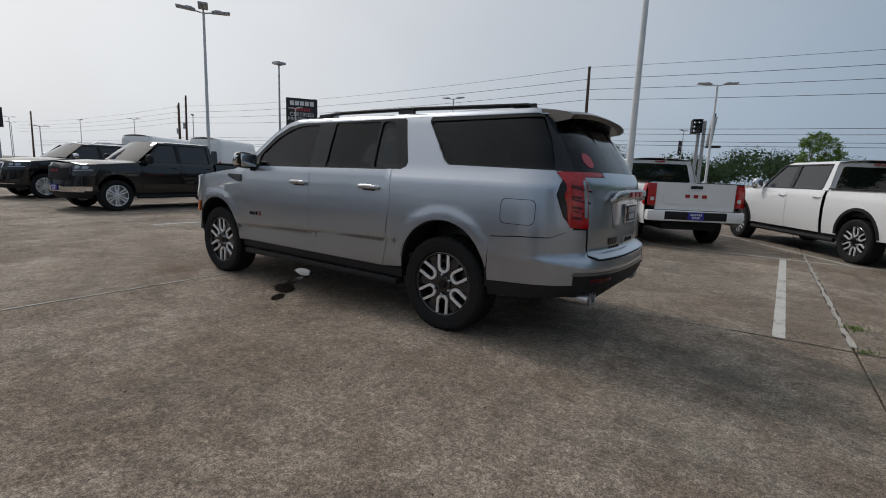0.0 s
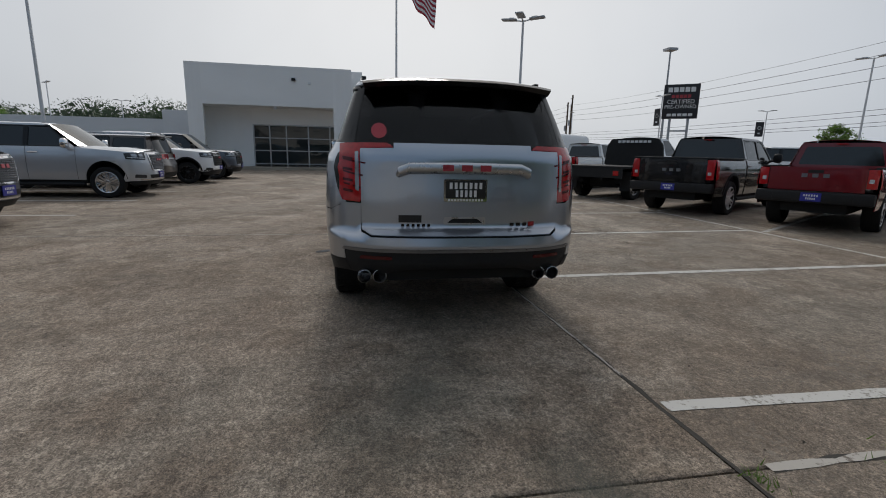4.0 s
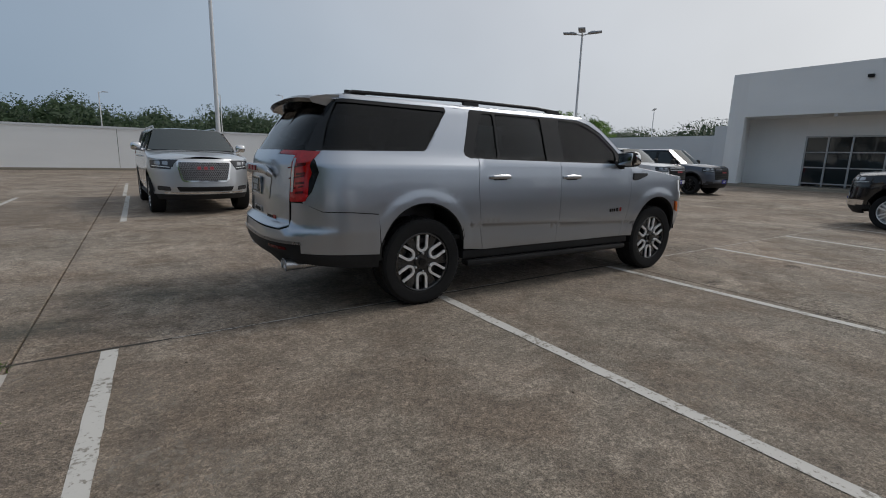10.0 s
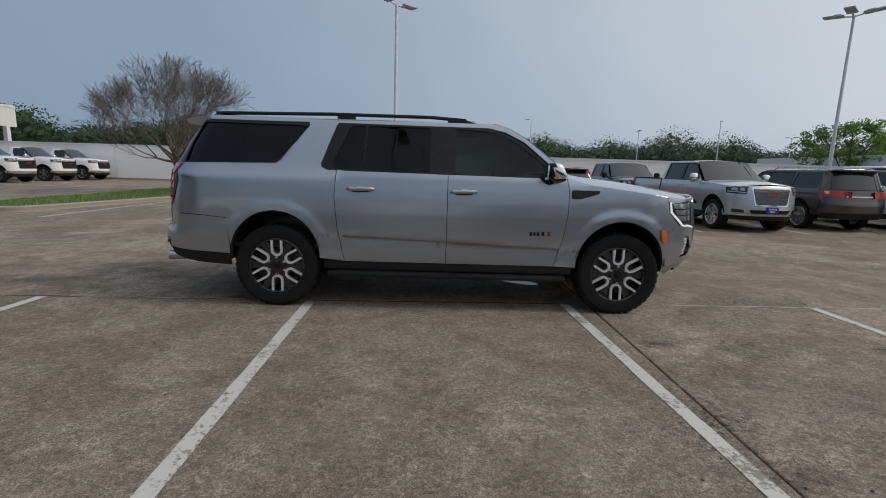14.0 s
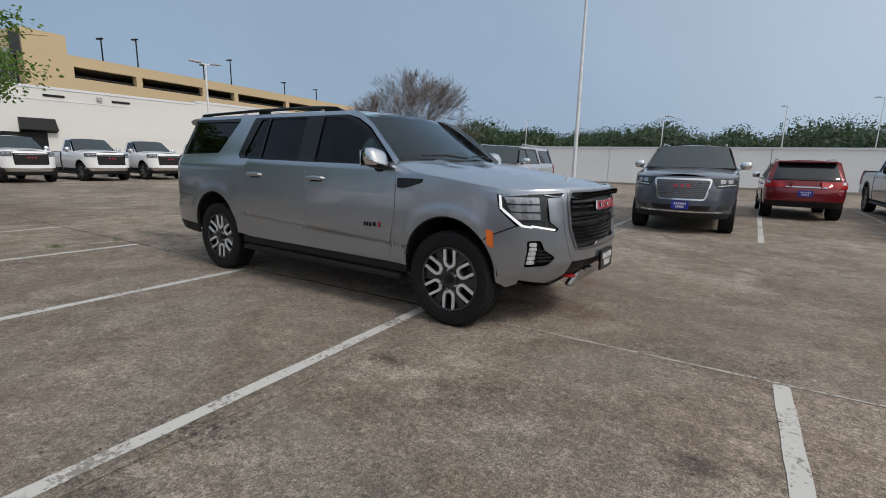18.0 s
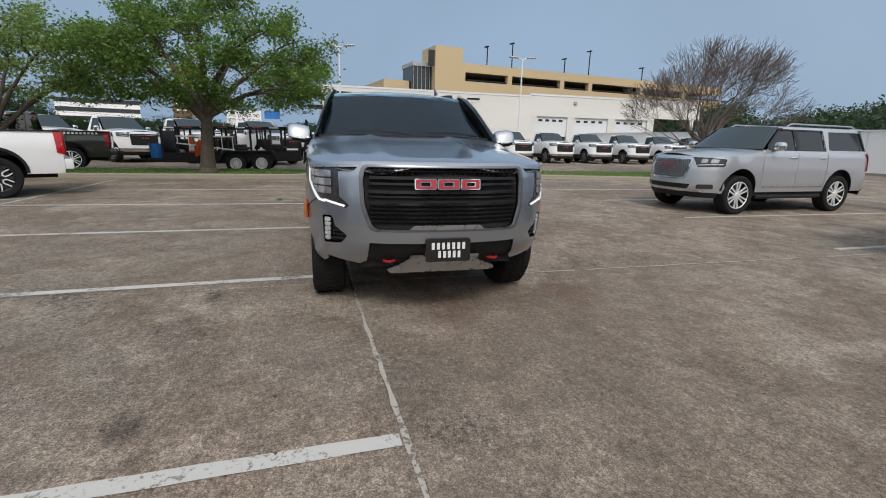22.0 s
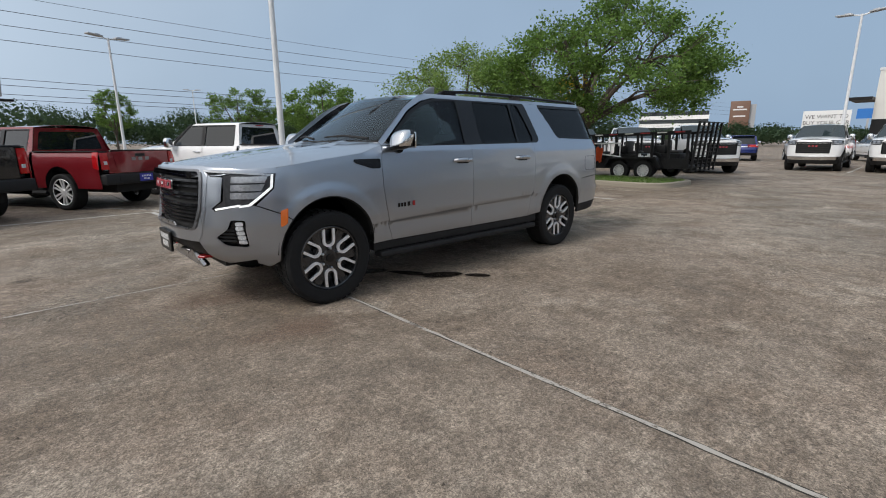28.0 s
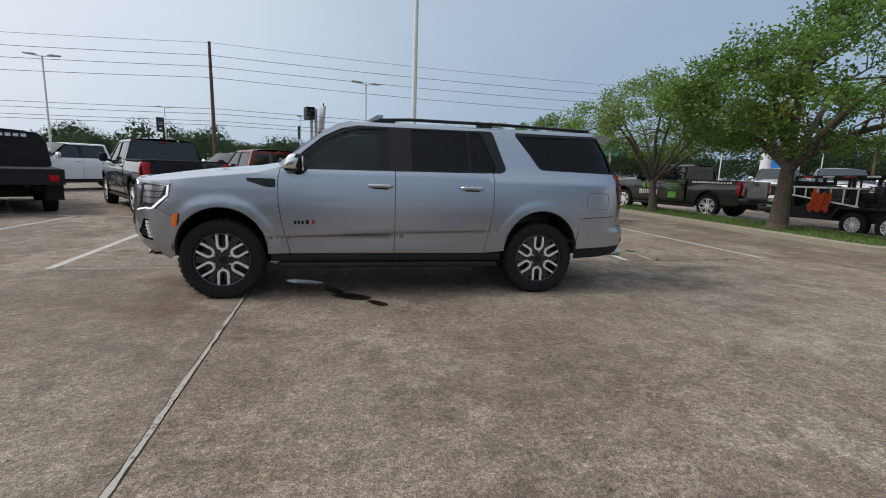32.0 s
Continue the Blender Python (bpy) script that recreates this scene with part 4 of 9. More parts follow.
for sg in (1, -1):
    S = hs.side(sg)
    for nm, f0, f1, mt in (("front_pillar", 0.0, 0.42, "hero"), ("windscreen_seal", 0.42, 1.04, "black_gloss")):
        bm = bmesh.new()
        rows_p = []
        for k in range(13):
            z = 1.385 + (1.852 - 1.385) * k / 12
            x = interp([(1.385, 1.14), (1.52, 0.98), (1.715, 0.74), (1.815, 0.56), (1.852, 0.42)], z)
            A_ = S(x, z)[0]
            B_ = wind(sg * interp([(1.385, 0.885), (1.60, 0.82), (1.83, 0.715), (1.852, 0.70)], z), z)[0]
            rows_p.append([bm.verts.new(A_.lerp(B_, f0) + Vector((0.004, sg * 0.002, 0.002)) * (1 if mt == "hero" else 0)), bm.verts.new(A_.lerp(B_, (f0 + f1) / 2) + Vector((0.012, sg * 0.006, 0.006)) * (1 if mt == "hero" else 0.2)), bm.verts.new(A_.lerp(B_, f1))])
        for a, b in zip(rows_p, rows_p[1:]):
            for i in (0, 1):
                bm.faces.new((a[i], a[i + 1], b[i + 1], b[i]) if sg == 1 else (b[i], b[i + 1], a[i + 1], a[i]))
        bmesh.ops.solidify(bm, geom=bm.faces[:], thickness=0.006)
        bmesh.ops.recalc_face_normals(bm, faces=bm.faces)
        part(nm, bm, M[mt], hero)
skin_part("windscreen", [(-0.885, 1.385), (-0.5, 1.375), (0.5, 1.375), (0.885, 1.385), (0.82, 1.60), (0.715, 1.83), (0.4, 1.852), (-0.4, 1.852), (-0.715, 1.83), (-0.82, 1.60)], wind, M["windscreen"], hero, "slightly tinted windscreen", thick=0.006, step=0.1)
skin_part("windscreen_band", [(-0.715, 1.832), (-0.4, 1.853), (0.4, 1.853), (0.715, 1.832), (0.735, 1.795), (0.4, 1.815), (0.13, 1.815), (0.10, 1.765), (-0.10, 1.765), (-0.13, 1.815), (-0.4, 1.815), (-0.735, 1.795)], wind, M["black_gloss"], hero, thick=0.003, step=0.1, proud=-0.008)
skin_part("cowl", [(-0.90, 1.362), (0.90, 1.362), (0.88, 1.392), (-0.88, 1.392)], wind, M["black_plastic"], hero, thick=0.03, step=0.1, proud=0.002)
for y0 in (0.72, -0.02):
    bm = bmesh.new()
    p0, n0 = wind(y0, 1.39)
    p1, n1 = wind(y0 - 0.58, 1.41)
    tube(bm, [p0 + n0 * 0.03, (p0 + p1) / 2 + n0 * 0.05, p1 + n1 * 0.025], [0.012, 0.010, 0.006], 8)
    part("wiper", bm, M["black_plastic"], hero)
bm = bmesh.new()
slab(bm, [(-0.02, 0.0), (0.16, -0.006), (0.16, 0.006)], 0, 0.075)
for v in bm.verts:
    if v.co.z > 0.05:
        v.co.x = v.co.x * 0.35 - 0.02
    v.co += Vector((0.10, 0.50, 1.885))
part("roof_aerial", bm, M["hero"], hero, "body-coloured shark-fin aerial")

# grille
fr = [(-0.60, 1.205), (-0.665, 1.13), (-0.655, 0.86), (-0.605, 0.68), (-0.56, 0.625), (0.56, 0.625), (0.605, 0.68), (0.655, 0.86), (0.665, 1.13), (0.60, 1.205)]
gi = [(-0.60, 1.180), (-0.628, 1.11), (-0.62, 0.89), (-0.565, 0.732), (-0.53, 0.712), (0.53, 0.712), (0.565, 0.732), (0.62, 0.89), (0.628, 1.11), (0.60, 1.180)]
skin_part("grille_frame", fr, hs.front, M["hero"], hero, holes=[rounded(gi, 0.03)], thick=0.03, step=0.05, proud=0.004)
grl = skin_part("grille", rounded([(y * 1.01, z) for y, z in gi], 0.03), hs.front, M["underbody"], hero, "gloss black bar grille", thick=0.01, proud=-0.045, step=0.08)
go = [(y * 1.0, z) for y, z in gi]
gin = [(y * 0.965, 0.95 + (z - 0.95) * 0.945) for y, z in gi]
skin_part("grille_rim", rounded(go, 0.03), hs.front, M["dark_satin"], grl, "gunmetal grille rim", holes=[rounded(gin, 0.03)], thick=0.05, step=0.1, proud=0.012)
for k, (z0, hh, wd) in enumerate(((1.085, 0.022, 0.56), (1.045, 0.016, 0.57), (0.985, 0.020, 0.57), (0.955, 0.012, 0.57), (0.900, 0.020, 0.565), (0.868, 0.012, 0.575), (0.838, 0.012, 0.57), (0.808, 0.012, 0.56), (0.778, 0.012, 0.545))):
    skin_part("grille_bar", [(-wd, z0), (wd, z0), (wd, z0 + hh), (-wd, z0 + hh)], hs.front, M["black_gloss"], grl, thick=0.03, step=0.3, proud=-0.006 if hh > 0.013 else -0.02, maxseg=0.1)
bm = bmesh.new()
for k in range(28):
    for r in range(2):
        y0 = -0.53 + k * 0.0385 + 0.019 * r
        box(bm, 2.61, 2.645, y0, y0 + 0.006, 1.118 + 0.024 * r, 1.140 + 0.024 * r)
box(bm, 2.60, 2.645, -0.55, 0.55, 1.138, 1.144)
part("grille_mesh", bm, M["black_gloss"], grl)
skin_part("lower_trim", rounded([(-0.285, 0.728), (-0.245, 0.758), (0.245, 0.758), (0.285, 0.728)], 0.01), hs.front, M["satin"], grl, "satin silver lower grille trim", thick=0.02, proud=0.008, step=0.1)
lg = []
for y0, y1 in ((-0.245, -0.09), (-0.08, 0.085), (0.095, 0.24)):
    lg.append([(y0, 1.015), (y1, 1.015), (y1, 1.092), (y0, 1.092)])
emb = thing("emblem", "", "")
for k in ("label", "category"):
    if k in emb:
        del emb[k]
emb.parent = hero
for o in lg:
    mx_ = (o[0][0] + o[1][0]) / 2
    cut = lambda fx_, fz_: [((a - mx_) * fx_ + mx_, (z - 1.0535) * fz_ + 1.0535) for a, z in o]
    b = skin_part("emblem_block", rounded(o, 0.012), hs.front, M["chrome"], emb, "chrome-edged red emblem block", holes=[cut(0.42, 0.30)], thick=0.02, proud=0.020, step=0.2)
    skin_part("emblem_face", rounded(cut(0.92, 0.86), 0.010), hs.front, M["logo_red"], b, holes=[cut(0.50, 0.44)], thick=0.004, proud=0.0225, step=0.2)
# lower front: black centre, silver skid plate, hooks
skin_part("lower_grille", [(-0.59, 0.43), (-0.60, 0.615), (-0.555, 0.635), (0.555, 0.635), (0.60, 0.615), (0.59, 0.43), (0.40, 0.415), (-0.40, 0.415)], hs.front, M["black_plastic"], hero, thick=0.02, step=0.07, proud=-0.02)
skid = flat_at((2.585, 0, 0.455), (0, 1, 0), (0.22, 0, 1))
skin_part("skid_plate", [(-0.425, -0.062), (-0.40, -0.085), (0.40, -0.085), (0.425, -0.062), (0.31, -0.015), (0.21, 0.055), (-0.21, 0.055), (-0.31, -0.015)], skid, M["satin"], hero, "silver skid plate", thick=0.05, step=0.2)
for sg in (1, -1):
    skin_part("skid_horn", [(sg * a, z) for a, z in ((0.17, 0.50), (0.27, 0.50), (0.262, 0.525), (0.17, 0.525))], hs.front, M["satin"], hero, thick=0.03, step=0.2, proud=0.012)
    bm = bmesh.new()
    tube(bm, [(2.45, sg * 0.45, 0.468), (2.565, sg * 0.445, 0.470), (2.595, sg * 0.41, 0.470), (2.565, sg * 0.375, 0.470), (2.45, sg * 0.37, 0.468)], 0.0115, 8)
    part("tow_hook", bm, M["red_paint"], hero, "red tow hook")
pf = flat_at((2.738, 0, 0.578), (0, 1, 0), (0, 0, 1))
pl = skin_part("front_plate", rounded([(-0.168, -0.085), (0.168, -0.085), (0.168, 0.085), (-0.168, 0.085)], 0.015), pf, M["plate_black"], hero, "black dealer plate with white print", thick=0.02, step=0.5)
bm = bmesh.new()
bars(bm, [(-0.135, 0.135, 0.008, 0.058, 7), (-0.085, 0.10, -0.055, -0.005, 5)], pf, thick=0.002, proud=0.002)
part("plate_print", bm, M["plate_white"], pl)

# tail
gate = [(-0.725, 0.775), (-0.66, 0.745), (0.66, 0.745), (0.725, 0.775), (0.730, 1.345), (0.50, 1.350), (0.50, 1.385), (-0.50, 1.385), (-0.50, 1.350), (-0.730, 1.345)]
gt = skin_part("tailgate", gate, hs.rear, M["hero"], hero, thick=0.015, step=0.06, proud=0.012)
# black sheet added behind the gate, stands in for shade in its gaps
skin_part("tailgate_shade", [(-0.735, 0.77), (-0.66, 0.735), (0.66, 0.735), (0.735, 0.77), (0.735, 1.39), (-0.735, 1.39)], hs.rear, M["underbody"], hero, thick=0.01, step=0.1, proud=-0.012)
skin_part("plate_panel", rounded([(-0.40, 0.965), (0.40, 0.965), (0.44, 1.17), (-0.44, 1.17)], 0.03), hs.rear, M["hero"], gt, thick=0.004, proud=0.016, step=0.2)
fl = flat_at((-2.955, 0, 1.0), (0, -1, 0), (0, 0, 1))
bm = bmesh.new()
tube(bm, [(-2.90, -0.47, 1.175), (-2.945, -0.455, 1.20), (-2.968, -0.40, 1.222), (-2.975, 0, 1.226), (-2.968, 0.40, 1.222), (-2.945, 0.455, 1.20), (-2.90, 0.47, 1.175)], [0.022, 0.034, 0.038, 0.040, 0.038, 0.034, 0.022], 14)
for v in bm.verts:
    v.co.x = -2.93 + (v.co.x + 2.93) * 0.62
part("chrome_bar", bm, M["satin"], gt, "chrome bar over the plate")
bar_parts("emblem_block", [(-0.20, 0.20, 0.206, 0.248, 3)], flat_at((-2.972, 0, 1.0), (0, -1, 0), (0, 0, 1)), "logo_red", gt, proud=0.020, thick=0.02)
pr = flat_at((-2.956, 0, 1.07), (0, -1, 0), (0, 0, 1))
pl = skin_part("rear_plate", rounded([(-0.155, -0.078), (0.155, -0.078), (0.155, 0.078), (-0.155, 0.078)], 0.01), pr, M["chrome"], gt, "dealer plate in a chrome frame", thick=0.02, step=0.5)
skin_part("plate_face", [(-0.143, -0.055), (0.143, -0.055), (0.143, 0.068), (-0.143, 0.068)], pr, M["plate_black"], pl, thick=0.002, step=0.5, proud=0.003)
bm = bmesh.new()
bars(bm, [(-0.125, 0.125, 0.012, 0.056, 7), (-0.08, 0.085, -0.045, 0.002, 5), (-0.13, 0.13, -0.074, -0.060, 12)], pr, thick=0.002, proud=0.0055)
part("plate_print", bm, M["plate_white"], pl)
skin_part("handle_recess", rounded([(-0.155, 0.828), (0.155, 0.828), (0.15, 0.88), (-0.15, 0.88)], 0.012), hs.rear, M["satin"], gt, thick=0.01, proud=0.020, step=0.2)
skin_part("handle_slot", rounded([(-0.13, 0.838), (0.13, 0.838), (0.09, 0.868), (-0.09, 0.868)], 0.01), hs.rear, M["underbody"], gt, thick=0.004, proud=0.0225, step=0.3)
bar_parts("badge_bar", [(0.24, 0.46, 0.812, 0.830, 6), (-0.48, -0.33, 0.815, 0.836, 3)], hs.rear, "black_gloss", gt, proud=0.017)
skin_part("dealer_badge", [(0.31, 0.840), (0.47, 0.840), (0.47, 0.892), (0.31, 0.892)], hs.rear, M["plate_black"], gt, "small black dealer badge", thick=0.004, step=0.2, proud=0.017)
skin_part("badge_tip", [(-0.53, 0.812), (-0.485, 0.812), (-0.485, 0.843), (-0.53, 0.843)], hs.rear, M["red_paint"], gt, "red badge tip", thick=0.004, step=0.3, proud=0.018)
# rear bumper
skin_part("rear_bumper", [(-0.88, 0.966), (-0.737, 0.966), (-0.735, 0.765), (-0.67, 0.735), (0.67, 0.735), (0.735, 0.765), (0.737, 0.966), (0.88, 0.966), (0.88, 0.75), (0.86, 0.655), (-0.86, 0.655), (-0.87, 0.75)], hs.rear, M["hero"], hero, thick=0.02, step=0.06)
skin_part("bumper_trim", [(-0.87, 0.632), (0.87, 0.632), (0.86, 0.652), (-0.86, 0.652)], hs.rear, M["dark_satin"], hero, thick=0.02, step=0.2, proud=0.006)
skin_part("lower_valance", [(-0.88, 0.628), (-0.85, 0.46), (-0.60, 0.44), (-0.40, 0.50), (0.40, 0.50), (0.60, 0.44), (0.85, 0.46), (0.88, 0.628)], hs.rear, M["black_plastic"], hero, thick=0.03, step=0.08, proud=-0.004)
# rear glass with its spoiler
skin_part("rear_glass", [(-0.77, 1.388), (0.77, 1.388), (0.73, 1.60), (0.685, 1.80), (-0.685, 1.80), (-0.73, 1.60)], hs.rear, M["privacy"], hero, "dark rear window", thick=0.006, step=0.08)
for sg in (1, -1):
    skin_part("rear_pillar", [(sg * a, z) for a, z in ((0.775, 1.39), (0.875, 1.39), (0.80, 1.60), (0.735, 1.82), (0.69, 1.82), (0.735, 1.60))], hs.rear, M["black_gloss"], hero, thick=0.02, step=0.06, proud=0.002)
    skin_part("pillar_wrap", [(-2.66, 1.393), (-2.84, 1.393), (-2.70, 1.62), (-2.56, 1.82), (-2.50, 1.818)], hs.side(sg), M["black_gloss"], hero, thick=0.02, step=0.06, proud=-0.001)
bm = bmesh.new()
pr_ = [(-2.45, 1.875, 0.735), (-2.56, 1.868, 0.735), (-2.66, 1.850, 0.72), (-2.695, 1.830, 0.71), (-2.67, 1.800, 0.70), (-2.55, 1.780, 0.70), (-2.45, 1.80, 0.70)]
cols = []
for k in range(17):
    f = -1 + 2 * k / 16
    cols.append([bm.verts.new((x + 0.05 * abs(f) ** 4, f * w, z - 0.035 * abs(f) ** 2.4 + 0.012)) for x, z, w in pr_])
for a, b in zip(cols, cols[1:]):
    for i in range(len(pr_)):
        j = (i + 1) % len(pr_)
        bm.faces.new((a[i], b[i], b[j], a[j]))
bm.faces.new(cols[0])
bm.faces.new(cols[-1][::-1])
bmesh.ops.recalc_face_normals(bm, faces=bm.faces)
bm.faces.ensure_lookup_table()
# rear strips go black with the underside: their shade is put into the colour
for k in range(16 * len(pr_)):
    if k % len(pr_) in (2, 3, 4, 5):
        bm.faces[k].material_index = 1
part("spoiler", bm, [M["hero"], M["black_gloss"]], hero, "grey spoiler with black underside and rear face blackened for shade")
bm = bmesh.new()
bmesh.ops.create_circle(bm, cap_ends=True, segments=10, radius=0.056)
for v in bm.verts:
    p, n = hs.rear(0.60 + v.co.x, 1.475 + v.co.y)
    v.co = p + n * 0.0035
part("sticker", bm, M["logo_red"], hero, "round red sticker on the rear glass")
# body core, cabin
for nm, *bx in (("underfloor", -2.85, 2.45, -0.60, 0.60, 0.40, 0.72), ("floor_pan", -1.20, 1.18, -0.93, 0.93, 0.40, 0.55), ("rear_bulkhead", -1.22, -1.16, -0.93, 0.93, 0.40, 1.30), ("front_bulkhead", 1.16, 1.22, -0.92, 0.92, 0.40, 1.32),
                ("engine_block", 1.2, 2.40, -0.60, 0.60, 0.72, 1.05), ("boot_floor", -2.80, -1.22, -0.60, 0.60, 0.72, 1.0), ("boot_lining", -2.60, -2.2, -0.88, 0.88, 0.60, 1.3), ("radiator", 2.40, 2.47, -0.66, 0.66, 0.5, 1.1),
                ("door_lining", -1.16, 1.15, -0.955, -0.93, 0.5, 1.33), ("door_lining", -1.16, 1.15, 0.93, 0.955, 0.5, 1.33)):
    bm = bmesh.new()
    box(bm, *bx)
    part(nm, bm, M["underbody"], hero)
bm = bmesh.new()
box(bm, -2.5, 1.15, -0.90, 0.90, 0.58, 0.62)
box(bm, 0.72, 1.18, -0.88, 0.88, 0.90, 1.30, 0.05)
part("dashboard", bm, M["leather"], hero)
bm = bmesh.new()
tube(bm, [(0.62 - 0.06 * math.sin(a), 0.42 + 0.19 * math.cos(a), 1.20 + 0.18 * math.sin(a)) for a in [2 * math.pi * k / 20 for k in range(21)]], 0.016, 8)
box(bm, 0.60, 0.66, 0.26, 0.58, 1.18, 1.21)
part("steering_wheel", bm, M["leather"], hero)
for x0, ys in ((-0.02, (0.42, -0.42)), (-1.0, (0.42, -0.42)), (-1.85, (0.42, -0.42))):
    for yy in ys:
        bm = bmesh.new()
        box(bm, x0 - 0.10, x0 + 0.45, yy - 0.27, yy + 0.27, 0.66, 0.92, 0.06)
        box(bm, -0.09, 0.09, yy - 0.25, yy + 0.25, 0.0, 0.62, 0.06, m=Matrix.Translation((x0 - 0.10, 0, 0.86)) @ pose(0, 0, 0, 0, -14, 0))
        box(bm, -0.05, 0.05, yy - 0.13, yy + 0.13, 0.62, 0.80, 0.04, m=Matrix.Translation((x0 - 0.10, 0, 0.86)) @ pose(0, 0, 0, 0, -12, 0))
        part("seat", bm, M["leather"], hero)
bm = bmesh.new()
box(bm, -2.4, 0.35, -0.66, 0.66, 1.805, 1.825)
part("headliner", bm, M["leather"], hero)

# ---- other parked vehicles ----
M["white"] = paint("white_car_paint", (0.80, 0.80, 0.80), rough=0.3)
M["silver"] = paint("silver_car_paint", (0.50, 0.52, 0.55), metal=0.6, rough=0.3)
M["slate"] = paint("dark_grey_car_paint", (0.090, 0.10, 0.125), metal=0.55, rough=0.3)
M["black"] = paint("black_car_paint", (0.008, 0.008, 0.009), rough=0.2)
M["red"] = paint("deep_red_car_paint", (0.19, 0.012, 0.018), metal=0.25, rough=0.25)
M["brown"] = paint("brown_car_paint", (0.065, 0.055, 0.052), metal=0.4, rough=0.3)
M["olive"] = paint("dark_olive_wrap", (0.026, 0.027, 0.022), rough=0.35)
M["green_print"] = plain("bright_green_print", (0.16, 0.55, 0.06), 0.5, var=0.1)
M["glass_far"] = tinted("car_glass", (0.008, 0.011, 0.013), 1.6)
M["glass_ws"] = tinted("car_windscreen", (0.022, 0.034, 0.038), 1.6)

BASE = dict(kind="suv", paint="silver", W=1.0, nose=2.72, tail=-2.95, ax=(1.70, -1.70), r=0.40, rim=0.275, arch=0.455, zlow=0.46, belt=1.32, roof=1.88, hood=(1.33, 1.22),
            ws=(1.22, 0.50), rear=(-2.82, -2.52), doors=(1.10, 0.0, -1.08), win=((0.92, 0.50, 0.05), (-0.03, -0.03, -1.0), (-1.12, -1.2, -2.5)), grille="mesh", trim="chrome",
            lip="", style="six", rims=("wheel_black", "machined"), plate="plate_blue", tail_paint="", rails=True, cladding=False, bed=None, lowtrim=True)


def arches_outline(sp, x0, x1, ztop, zlow=None):
    """Outline of a side panel from x0 to x1, cut by the wheel arches."""
    zl = sp["zlow"] if zlow is None else zlow
    pts = []
    x = x0
    cuts = sorted(c for c in sp["ax"])
    r, cz = sp["arch"], sp["r"] + 0.09
    pts.append((x0, zl))
    for c in cuts:
        if c + r <= x0 or c - r >= x1:
            continue
        for k in range(15):
            a = math.pi * (1 - k / 14)
            px, pz = c + r * math.cos(a), cz + r * math.sin(a)
            if x0 < px < x1:
                if k == 0:
                    pts.append((px, zl))
                pts.append((px, max(pz, zl)))
                if k == 14:
                    pts.append((px, zl))
        if c - r < x0 < c + r:
            pts[0] = (x0, max(zl, cz + math.sqrt(max(0, r * r - (x0 - c) ** 2))))
    end = (x1, zl)
    for c in cuts:
        if c - r < x1 < c + r:
            end = (x1, max(zl, cz + math.sqrt(max(0, r * r - (x1 - c) ** 2))))
    pts.append(end)
    n = max(2, int((x1 - x0) / 0.25))
    for k in range(n + 1):
        xx = x1 + (x0 - x1) * k / n
        pts.append((xx, ztop(xx)))
    out = [pts[0]]
    for p in pts[1:]:
        if abs(p[0] - out[-1][0]) + abs(p[1] - out[-1][1]) > 0.004:
            out.append(p)
    return out


